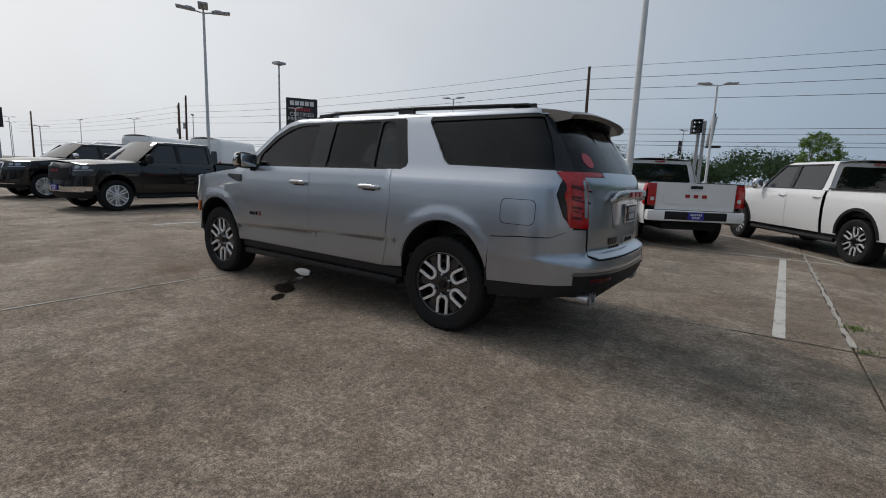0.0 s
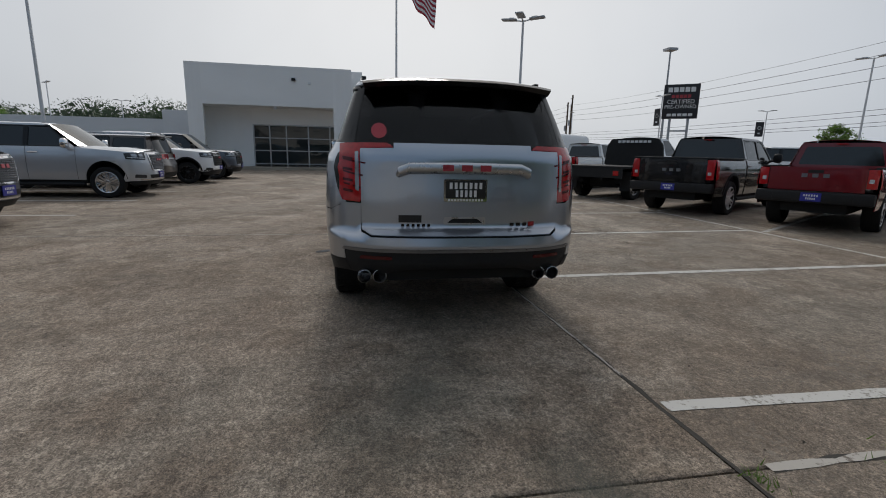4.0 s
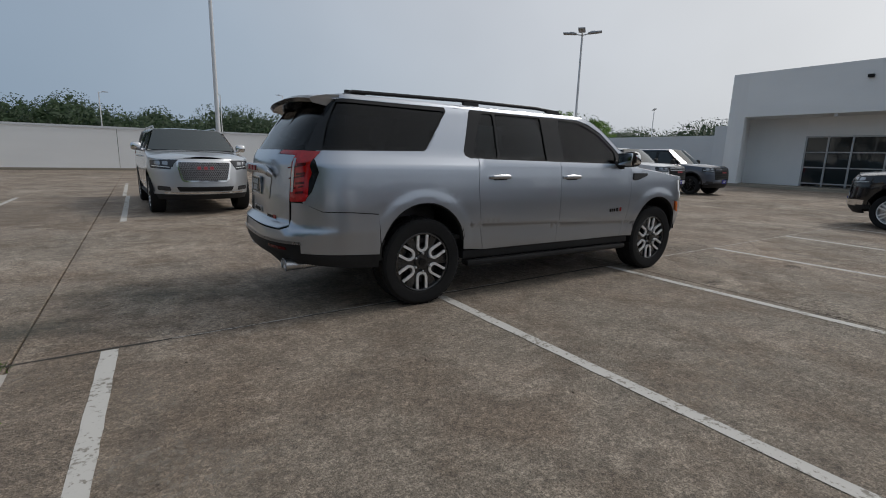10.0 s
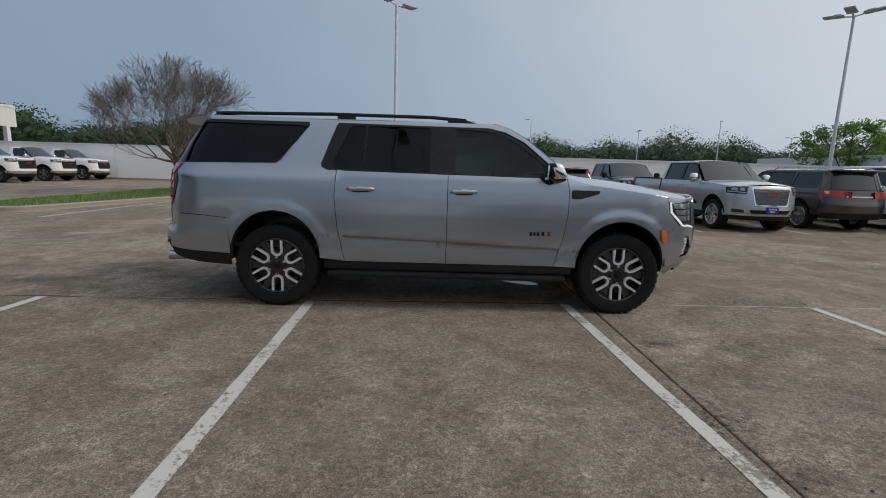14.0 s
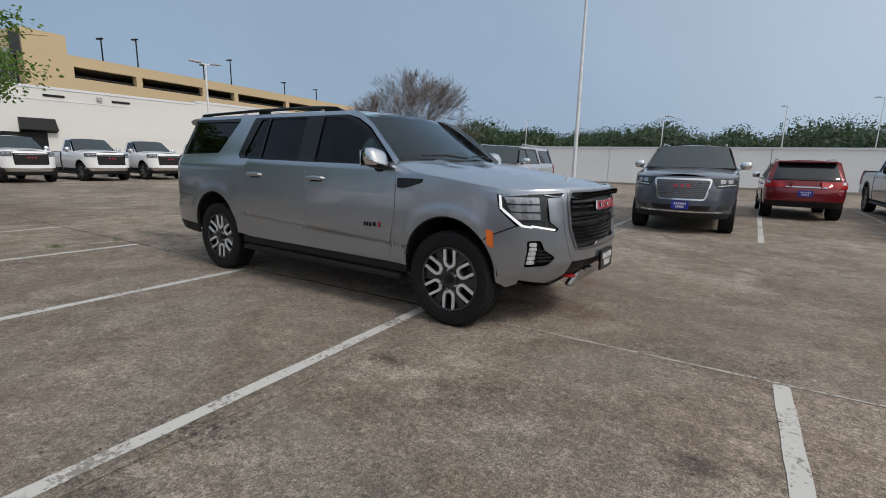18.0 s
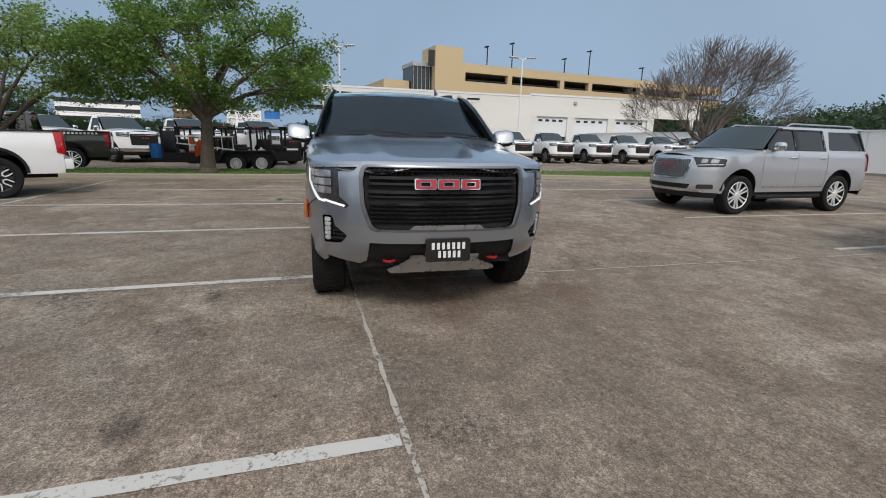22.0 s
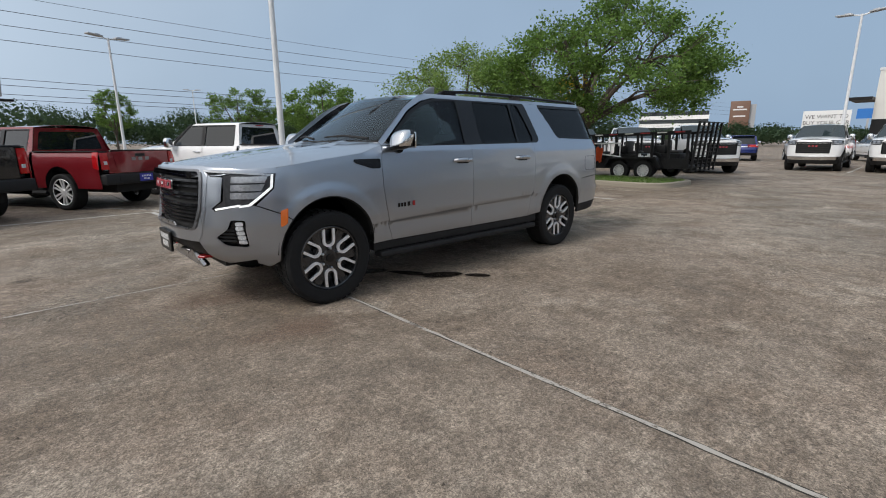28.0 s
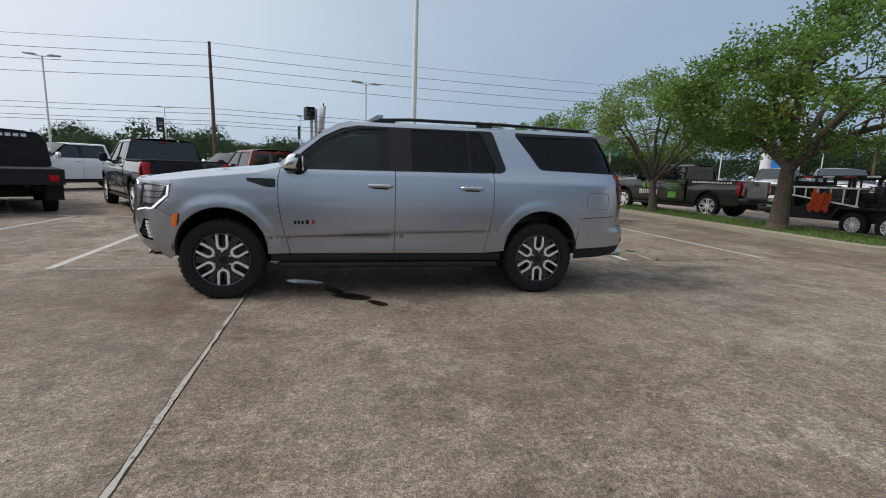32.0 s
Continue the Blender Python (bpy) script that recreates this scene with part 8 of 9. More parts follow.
sh_ = thing("showroom", "white box-shaped showroom with a recessed glass front", "building")
sh_.matrix_world = pose(28.0, 12.15, 0, 0, 0, 2.0)
WY = -10.6
block("wall", 0, 0.35, -0.95, 0.0, 0, 6.85, "white_wall", sh_)
block("wall", 0, 0.35, WY, WY + 1.25, 0, 6.85, "white_wall", sh_)
block("wall", 0, 0.35, WY + 1.25, -0.95, 4.25, 6.85, "white_wall", sh_)
block("wall", 0.35, 14, -0.35, 0.0, 0, 6.85, "white_wall", sh_)
block("wall", 4.5, 14, WY, WY + 0.35, 0, 6.85, "white_wall", sh_)
block("wall", 0.35, 4.5, WY, WY + 0.35, 4.4, 6.85, "white_wall", sh_)
block("recess_wall", 2.2, 2.5, -3.6, -0.35, 0, 4.3, "white_wall", sh_)
block("recess_wall", 2.2, 2.5, WY + 0.35, -3.6, 3.15, 4.3, "white_wall", sh_)
block("soffit", 0.35, 2.5, WY + 0.35, -0.35, 4.25, 4.4, "white_wall", sh_)
block("roof", 0.35, 14, WY + 0.35, -0.35, 6.4, 6.6, "pale_grey", sh_)
block("back_wall", 13.65, 14, WY, 0, 0, 6.85, "white_wall", sh_)
block("plinth", -0.35, 2.3, WY, -0.0, -0.02, 0.16, "kerb", sh_)
gw_ = block("shop_floor", 2.5, 13.6, WY + 0.4, -0.4, 0.02, 0.10, "pale_grey", sh_)
win = thing("shop_window", "", "")
for k_ in ("label", "category"):
    if k_ in win:
        del win[k_]
win.parent = sh_
cols_ = [-3.65, -4.75, -5.9, -7.45, -9.0, -10.05]
rows_ = [0.35, 1.30, 2.20, 3.10]
for a, b in zip(cols_, cols_[1:]):
    for c, d in zip(rows_, rows_[1:]):
        block("pane", 2.26, 2.28, b + 0.04, a - 0.04, c + 0.03, d - 0.03, "glass_bld", win)
for c in cols_:
    block("mullion", 2.20, 2.32, c - 0.045, c + 0.045, 0.16, 3.15, "alu", win)
for r_ in rows_:
    block("transom", 2.21, 2.31, cols_[-1], cols_[0], r_ - 0.035, r_ + 0.035, "alu", win)
block("floodlight", -0.20, 0.0, -6.9, -6.65, 5.95, 6.10, "black_steel", sh_, "black wall floodlight")
block("vent", -0.12, 0.0, -7.9, -7.72, 5.75, 5.88, "pale_grey", sh_)
block("dome_camera", 0.1, 0.3, -5.6, -5.45, 4.08, 4.25, "pale_grey", sh_)
block("wall_lamp", 1.0, 1.3, 0.0, 0.3, 5.2, 5.4, "pale_grey", sh_)
block("side_tower", 5.0, 10.5, WY - 0.9, WY - 0.003, 3.2, 7.5, "white_wall", sh_, "taller white block on the flank")
block("side_tower_pier", 9.6, 10.5, WY - 0.9, WY - 0.003, 0, 3.2, "white_wall", sh_)
block("side_window", 5.2, 9.4, WY - 0.06, WY - 0.003, 0.3, 3.1, "glass_bld", sh_, "dark window on the flank")
block("side_wing", 10.5, 13.9, WY - 0.5, WY - 0.003, 0, 6.7, "white_wall", sh_)
fb_ = thing("far_building", "distant low white building with a dark window band", "building")
fb_.matrix_world = pose(80, 2.2, 0)
block("wall", 0, 8, -2.9, 2.9, 0, 6.0, "white_wall", fb_)
for y_ in (-2.2, -0.2, 1.6):
    block("window", -0.04, 0.0, y_, y_ + 0.9, 3.4, 4.8, "glass_bld", fb_)
block("roof_edge", -0.1, 8.1, -3.0, 3.0, 6.0, 6.25, "pale_grey", fb_)
# the entrance portal and the lower wing
lw = thing("low_wing", "low white building wing behind the cars", "building")
lw.matrix_world = pose(0, 0, 0)
block("wall", 32.5, 33, 12.2, 15.4, 0, 4.1, "pale_grey", lw)
block("wall", 33, 33.5, 15.4, 44, 0, 3.45, "pale_grey", lw)
block("roof", 33.2, 46, 12.4, 44, 3.2, 3.3, "pale_grey", lw)
# white wall toned down: the sun on this front is offset in the colour
M["sunward_white_wall"] = plain("white_wall_dimmed_for_sun", (0.66, 0.65, 0.62), 0.75, var=0.05, scale=1.0, where="Generated")
wh = thing("warehouse", "long white service building with roller doors", "building")
wh.matrix_world = pose(-43, 0, 0, 0, 0, 0.5)
block("wall", -0.4, 0, -0.4, 21.5, 2.75, 6.15, "sunward_white_wall", wh)
block("wall", -0.4, 0, 9.6, 21.5, 0, 2.75, "sunward_white_wall", wh)
block("dark_base", -0.4, -0.02, -0.4, 9.6, 0, 2.75, "black_steel", wh, "black painted lower wall")
block("wall", -0.4, 0, 21.5, 37.6, 4.15, 6.3, "sunward_white_wall", wh)
for y0 in (21.5, 26.2, 31.4, 36.7):
    block("door_pier", -0.4, 0, y0, y0 + 0.9, 0, 4.15, "sunward_white_wall", wh)
for y0, y1 in ((22.4, 26.2), (27.1, 31.4), (32.3, 36.7)):
    d = block("roller_door", -0.30, -0.22, y0, y1, 2.0, 4.15, "pale_grey", wh, "half-raised white roller door")
    # black sheet added for the shade behind the raised door
    block("door_void", -2.0, -1.9, y0, y1, 0, 2.1, "void_shade", wh)
    for k in range(4):
        block("door_light", -0.22, -0.20, y0 + 0.35 + k * (y1 - y0 - 0.5) / 4, y0 + 0.85 + k * (y1 - y0 - 0.5) / 4, 3.62, 3.85, "glass_bld", d)
block("wall", -0.4, 0, 37.6, 44.0, 4.4, 6.5, "sunward_white_wall", wh)
block("canopy_post", -0.4, 0, 42.8, 43.2, 0, 4.4, "pole_white", wh)
block("wall", -30, -0.4, -0.4, 0.0, 0, 6.15, "sunward_white_wall", wh)
block("wall", -30, -0.4, 37.2, 37.6, 0, 6.3, "sunward_white_wall", wh)
block("roof", -30, -0.4, 0.0, 44.0, 5.7, 5.9, "pale_grey", wh)
block("wall", -30, -29.6, -0.4, 44, 0, 6.15, "sunward_white_wall", wh)
block("parapet", -0.45, 0.05, -0.45, 21.6, 6.10, 6.28, "pale_grey", wh)
block("parapet", -0.45, 0.05, 21.6, 44.0, 6.30, 6.50, "pale_grey", wh)
block("groove", 0.0, 0.03, 0.3, 15.5, 5.25, 5.31, "pale_grey", wh)
for y0 in (1.0, 5.2, 9.6, 14.3):
    block("wall_vent", 0.0, 0.05, y0, y0 + 1.4, 5.52, 5.70, "void_shade", wh, "dark slot vent")
for y0 in (13.2, 26.8):
    block("wall_lamp", 0.0, 0.20, y0, y0 + 0.35, 5.55, 5.85, "alu", wh)
bm = bmesh.new()
slab(bm, [(0, 2.75), (0.55, 2.95), (0.0, 3.85)], 7.9, 10.2, m=Matrix(((1, 0, 0, 0), (0, 0, 1, 0), (0, 1, 0, 0), (0, 0, 0, 1))))
bmesh.ops.recalc_face_normals(bm, faces=bm.faces)
part("awning", bm, M["black_steel"], wh, "black louvred window awning")
block("corner_canopy", -2.0, 1.6, -1.7, -0.4, 4.05, 4.25, "black_steel", wh)

gr = thing("parking_garage", "tan multi-storey parking garage with dark openings", "building")
gr.matrix_world = pose(-100, 24.4, 0, 0, 0, 9)
block("tower", -8, 0, 0, 6.6, 0, 21.3, "tan", gr, "taller tan stair tower")
for a, b in ((0, 14.4), (16.3, 18.2)):
    block("deck_wall", -26, 0, 6.6, 92, a, b, "tan", gr)
# floor and back wall painted near-black: shade of the open deck
block("deck_floor", -26, -0.6, 6.6, 92, 14.6, 14.9, "void_shade", gr)
block("back_wall", -26, -25, 6.6, 92, 14.4, 16.3, "void_shade", gr)
for y0 in (6.6, 18.5, 33.6, 42.4, 60, 76):
    block("pier", -1.2, 0, y0, y0 + (1.2 if y0 > 7 else 0.8), 14.4, 16.3, "tan", gr)
block("glass_front", -9, -2, -4.4, 0, 0, 17.0, "glass_bld", gr, "blue-grey glass stair front")
block("glass_cap", -9.2, -1.8, -4.6, 0, 17.0, 17.8, "pole_grey", gr)
for k in range(5):
    block("mullion", -2.05, -1.95, -4.35 + 0.95 * k, -4.27 + 0.95 * k, 10, 17.0, "alu", gr)
block("sign_box", -0.2, 0.25, -1.6, -0.3, 17.0, 20.2, "banner", gr)
for i, (yy, hh) in enumerate(((16, 23.4), (23, 24.8), (39, 22.6), (47, 25.2), (66, 22.5), (80, 22.4))):
    bm = bmesh.new()
    tube(bm, [(-6, yy, 18), (-6, yy, hh)], 0.14, 6)
    box(bm, -7.2, -5.6, yy - 0.25, yy + 0.25, hh - 0.1, hh + 0.15)
    part("roof_lamp", bm, M["black_steel"], gr, "black roof-deck lamp post")
block("annex", -30, -4, -10.5, -4.6, 0, 14.0, "tan", gr)
ob_ = thing("office_block", "distant pale office block with window bands", "building")
ob_.matrix_world = pose(-225, -88, 0, 0, 0, 20)
for k in range(4):
    block("storey", -8, 8, -14, 14, 3.4 * k, 3.4 * k + 1.7, "white_wall", ob_)
    block("window_band", -7.8, 7.8, -13.8, 13.8, 3.4 * k + 1.7, 3.4 * k + 3.4, "glass_bld", ob_)


# ---- lamps, poles, wires, signs ----
def lamp_post(x, y, h, base=False, az=0.0, heads=2, mat="pole_white", r=0.075, banner=False, far=False):
    rt = thing("light_pole", "tall white steel light pole with twin flat heads" if heads == 2 else "tall steel light pole", "street lamp", "light poles of the lot")
    rt.matrix_world = pose(x, y, 0, 0, 0, az)
    z0 = 0.0
    if base:
        bm = bmesh.new()
        lathe(bm, [(0.001, 0.0), (0.31, 0.0), (0.31, 0.60), (0.285, 0.64), (0.001, 0.64)], 28, axis="Z")
        part("base", bm, M["kerb"], rt, "round concrete pole base")
        bm = bmesh.new()
        box(bm, -0.17, 0.17, -0.17, 0.17, 0.635, 0.74, 0.012)
        part("foot_plate", bm, M[mat], rt)
        z0 = 0.6
    bm = bmesh.new()
    tube(bm, [(0, 0, z0), (0, 0, h)], [r, r * 0.62], 6 if far else 12)
    part("pole", bm, M[mat], rt)
    for k in range(heads):
        turn = pose(0, 0, 0, 0, 0, (0, 180, 90)[k])
        bm = bmesh.new()
        tube(bm, [turn @ Vector((0, 0, h - 0.06)), turn @ Vector((0.34, 0, h + 0.01))], 0.032, 6)
        part("arm", bm, M[mat], rt)
        bm = bmesh.new()
        box(bm, 0.0, 0.66, -0.17, 0.17, -0.030, 0.035, 0.02, m=turn @ Matrix.Translation((0.28, 0, h + 0.02)) @ pose(0, 0, 0, 0, -4, 0))
        box(bm, 0.10, 0.34, -0.12, 0.12, 0.035, 0.075, 0.015, m=turn @ Matrix.Translation((0.28, 0, h + 0.02)) @ pose(0, 0, 0, 0, -4, 0))
        part("lamp_head", bm, M["pole_grey"], rt)
    if banner:
        bm = bmesh.new()
        box(bm, 0.12, 0.95, -0.012, 0.012, h - 2.9, h - 1.2)
        bn = part("banner", bm, M["banner"], rt, "black pole banner with a pale mark")
        bm = bmesh.new()
        lathe(bm, [(0.20, -0.016), (0.20, 0.016), (0.16, 0.016), (0.16, -0.016), (0.20, -0.016)], 20, m=Matrix.Translation((0.53, 0, h - 1.9)))
        box(bm, 0.40, 0.66, -0.016, 0.016, h - 2.6, h - 2.45)
        part("banner_mark", bm, M["pole_white"], bn)
    return rt


lamp_post(14.92, -6.18, 7.1, az=60, heads=3)
lamp_post(15.38, 13.28, 7.6, az=130, heads=3)
lamp_post(-1.8, 12.3, 7.15, base=True, az=50)
lamp_post(-1.3, -6.55, 7.9, base=True, az=100)
lamp_post(-0.9, -24.3, 6.35, az=20)
lamp_post(18.6, -29.0, 7.4, az=10)
lamp_post(-25.2, 0.5, 6.75, az=80)
lamp_post(-25.5, 12.7, 6.85, az=85)
for i, (x, y, h, b) in enumerate(((90.6, -26.3, 7.5, 0), (76.5, -28.6, 7.5, 0), (5.9, -60.2, 7.5, 1), (65.9, 33, 7.5, 0), (59.9, -28.9, 7.5, 0), (38.9, -29, 7.5, 1), (48.7, 32, 7.5, 0), (27.7, 61.9, 7.5, 0), (51.7, 65, 7.5, 0), (-14, -58.8, 7.5, 0), (21.3, -57.8, 7.5, 1), (44, -46, 7.0, 1), (114, -23, 7.5, 0),
                                  (5, 66, 8.5, 0), (14, 70, 9.5, 0), (-8, 64, 7.5, 0), (38, 60, 9.0, 0), (-30, 70, 8.0, 0), (64, 58, 9.0, 0), (-52, -52, 8, 0), (-60, -44, 8, 0), (-66, -58, 9, 0))):
    lamp_post(x, y, h, az=37 * i % 180, banner=bool(b), far=True, heads=2 if i < 13 else 1)
hp = thing("high_mast", "thin distant highway light mast", "street lamp")
hp.matrix_world = pose(76, -54, 0)
bm = bmesh.new()
tube(bm, [(0, 0, 0), (0, 0, 20.6)], [0.25, 0.14], 8)
part("mast", bm, M["pole_grey"], hp)
bm = bmesh.new()
box(bm, -0.9, 0.9, -0.9, 0.9, 20.4, 20.8)
part("lamp_ring", bm, M["pole_grey"], hp)

fp_ = thing("flagpole", "white flagpole with a drooping striped flag", "flagpole")
fp_.matrix_world = pose(76.8, -4.7, 0) @ Matrix.Diagonal((2.75, 2.75, 2.75, 1))
bm = bmesh.new()
tube(bm, [(0, 0, 0), (0, 0, 12.4)], [0.085, 0.045], 12)
part("pole", bm, M["pole_white"], fp_)


def flag_at(u, v):
    d = -0.85 * u
    return Vector((0.10 * math.sin(5 * u + 2 * v) + 0.05 * u, -0.06 - u * 0.80 + 0.08 * math.sin(4 * u + v), 12.2 - v + d + 0.10 * math.sin(7 * u)))


for k in range(13):
    bm = bmesh.new()
    nn = 20
    va, vb = k * 0.15, (k + 1) * 0.15
    for z_ in (0.0, 0.006):
        P_ = [[bm.verts.new(flag_at(2.9 * i / nn, v) + Vector((z_, 0, 0))) for i in range(nn + 1)] for v in (va, vb)]
        for i in range(nn):
            bm.faces.new((P_[0][i], P_[0][i + 1], P_[1][i + 1], P_[1][i]))
    part("flag_stripe", bm, M["flag_red"] if k % 2 == 0 else M["plate_white"], fp_)
bm = bmesh.new()
P_ = [[bm.verts.new(flag_at(1.15 * i / 8, v) + Vector((-0.012, 0, 0))) for i in range(9)] for v in (0, 0.35, 0.7, 1.05)]
for a, b in zip(P_, P_[1:]):
    for i in range(8):
        bm.faces.new((a[i], a[i + 1], b[i + 1], b[i]))
part("flag_canton", bm, M["flag_blue"], fp_)

for i, (x, y, h) in enumerate(((12.67, -44.6, 12.5), (-70, -45.0, 12.3), (95, -44.2, 12.6), (72, -34, 11.5), (78, -36, 11.0), (130, -30, 11))):
    up_ = thing("utility_pole", "dark wooden utility pole", "utility pole", "utility poles along the road")
    up_.matrix_world = pose(x, y, 0, 0.6, 0.8 * (-1) ** i, 0)
    bm = bmesh.new()
    tube(bm, [(0, 0, 0), (0, 0, h)], [0.20, 0.13], 10)
    part("pole", bm, M["wood_pole"], up_)
    for z in (h - 0.6, h - 1.7, h - 2.8):
        bm = bmesh.new()
        tube(bm, [(0, 0, z), (0.0, 0.35, z + 0.05)], 0.04, 6)
        part("insulator", bm, M["pole_grey"], up_)
    if i in (3, 4):
        bm = bmesh.new()
        lathe(bm, [(0.001, 0.0), (0.28, 0.0), (0.28, 0.9), (0.001, 0.95)], 12, axis="Z", m=Matrix.Translation((0.45, 0, h - 5)))
        part("transformer", bm, M["pole_grey"], up_)
for k, (y, z, sag) in enumerate(((-44.6, 12.4, 0.9), (-44.3, 11.2, 0.8), (-44.3, 10.2, 0.8), (-44.3, 9.2, 0.9), (-47, 6.6, 0.5), (-47, 6.1, 0.5), (-47, 5.4, 0.45), (-47, 5.0, 0.4))):
    bm = bmesh.new()
    xs_ = [-180, -70, 12.67, 95, 200]
    pts = []
    for a, b in zip(xs_, xs_[1:]):
        for i in range(12):
            t = i / 12
            pts.append((a + (b - a) * t, y, z - 4 * sag * t * (1 - t)))
    pts.append((200, y, z))
    tube(bm, pts, 0.022 if k else 0.016, 5)
    tagged(part("power_line", bm, M["wire"]), "thin dark overhead power line between utility poles", "cable", "power lines")


def text_on(parent, name, words, size, place, mat, align="CENTER"):
    cu = bpy.data.curves.new(name, "FONT")
    cu.body, cu.size, cu.align_x, cu.align_y, cu.extrude = words, size, align, "CENTER", 0.01
    cu.materials.append(M[mat])
    tmp = bpy.data.objects.new(name, cu)
    scene.collection.objects.link(tmp)
    me = bpy.data.meshes.new_from_object(tmp.evaluated_get(bpy.context.evaluated_depsgraph_get()))
    bpy.data.objects.remove(tmp)
    ob = new(name, me)
    ob.parent = parent
    ob.matrix_local = place
    return ob


sg_ = thing("pylon_sign", "dark dealer pylon sign on two posts", "sign")
SGX, SGY = 53.0, -41.0
sg_.matrix_world = pose(SGX, SGY, 0, 0, 0, math.degrees(math.atan2(SGY - 0.5, SGX + 6.2)) - 90)
for x in (-1.1, 1.1):
    block("post", x - 0.16, x + 0.16, -0.16, 0.16, 0, 6.6, "pole_grey", sg_)
block("cross_bar", -1.1, 1.1, -0.10, 0.10, 4.9, 5.1, "pole_grey", sg_)
bd = block("board", -2.15, 2.15, -0.3, 0.3, 6.6, 11.0, "banner", sg_, "dark sign board with pale bars and words", 0.05)
for (a, b, c, d, mt) in ((-1.7, 1.7, 10.0, 10.6, "plate_white"), (-1.2, 1.2, 9.25, 9.65, "logo_red"), (-1.6, 1.6, 6.9, 7.25, "plate_white")):
    n = 5
    for k in range(n):
        block("bar", a + (b - a) * (k + 0.1) / n, a + (b - a) * (k + 0.9) / n, -0.33, -0.29, c, d, mt, bd)
tm = lambda z: Matrix.Translation((0, -0.31, z)) @ pose(0, 0, 0, 90, 0, 0)
text_on(bd, "sign_word", "CERTIFIED", 0.72, tm(8.75), "plate_white")
text_on(bd, "sign_word", "PRE-OWNED", 0.66, tm(8.10), "plate_white")
fs_ = thing("pylon_sign", "distant dark sign board on two posts", "sign")
fs_.matrix_world = pose(95, -16, 0, 0, 0, 79)
for x in (-1.0, 1.0):
    block("post", x - 0.14, x + 0.14, -0.14, 0.14, 0, 5.8, "pole_grey", fs_)
b2 = block("board", -1.7, 1.7, -0.25, 0.25, 5.6, 8.6, "banner", fs_, "dark board with a pale bar of print", 0.05)
for sg in (1, -1):
    for k in range(6):
        block("bar", -1.3 + 0.45 * k, -0.98 + 0.45 * k, sg * 0.26 - 0.02, sg * 0.26 + 0.02, 7.3, 7.6, "plate_white", b2)
for x, y, h in ((75, -5.3, 8.7), (82, -2.5, 7.6), (100, -9.0, 8.2), (88, -13.0, 6.4), (70, -15.5, 5.0), (104, -20.5, 7.8)):
    lamp_post(x, y, h, az=80, far=True)
bb = thing("road_sign_rig", "grey roadside sign rig seen edge on", "sign")
bb.matrix_world = pose(4.2, -63.0, 0, 0, 0, 15)
for x in (-0.15, 0.45):
    block("post", x - 0.17, x + 0.17, -0.2, 0.2, 0, 8.8 - x, "pole_grey", bb)
bm = bmesh.new()
box(bm, -0.16, 0.16, -1.3, 1.3, -1.6, 1.6, 0.03, m=Matrix.Translation((-0.95, 0, 7.7)) @ pose(0, 0, 0, 0, -5, 0))
part("panel", bm, M["pole_grey"], bb)
bm = bmesh.new()
for x in (0.25, 0.75, 1.25):
    box(bm, x - 0.05, x + 0.05, -1.0, 1.0, 7.5, 9.0)
for z in (7.5, 8.0, 8.5, 9.0):
    box(bm, 0.2, 1.3, -1.0, 1.0, z - 0.05, z + 0.05)
part("lattice", bm, M["black_steel"], bb, "dark open steel lattice")
block("catwalk", -2.1, -0.5, -0.5, 0.5, 5.7, 5.95, "black_steel", bb)
block("cap_post", -1.25, -1.13, -0.1, 0.1, 9.2, 9.8, "black_steel", bb)
gs = thing("road_sign", "green highway sign on a post", "sign")
gs.matrix_world = pose(-37, -56, 0, 0, 0, -32)
block("post", -0.12, 0.12, -0.1, 0.1, 0, 6.6, "pole_grey", gs)
block("panel", -1.1, 1.1, -0.22, -0.12, 4.2, 6.6, "sign_green", gs)
for k in range(3):
    block("bar", -0.8, 0.8, -0.25, -0.22, 4.6 + 0.6 * k, 4.8 + 0.6 * k, "plate_white", gs)
bs = thing("fuel_sign", "blue and white roadside price sign", "sign")
bs.matrix_world = pose(-58, -48, 0, 0, 0, -45)
block("post", -0.15, 0.15, -0.1, 0.1, 0, 4.0, "pole_white", bs)
block("panel", -1.2, 1.2, -0.15, 0.15, 2.4, 5.6, "sign_blue", bs)
for k in range(2):
    for x in (-1.0, 0.1):
        block("bar", x, x + 0.9, -0.19, -0.15, 2.7 + 1.2 * k, 3.6 + 1.2 * k, "plate_white", bs)
for x, y in ((-49, -38), (-43, -36)):
    wc = thing("sign_column", "tall white steel sign column", "column")
    wc.matrix_world = pose(x, y, 0)
    bm = bmesh.new()
    tube(bm, [(0, 0, 0), (0, 0, 9)], 0.5, 14)
    part("column", bm, M["pole_white"], wc)

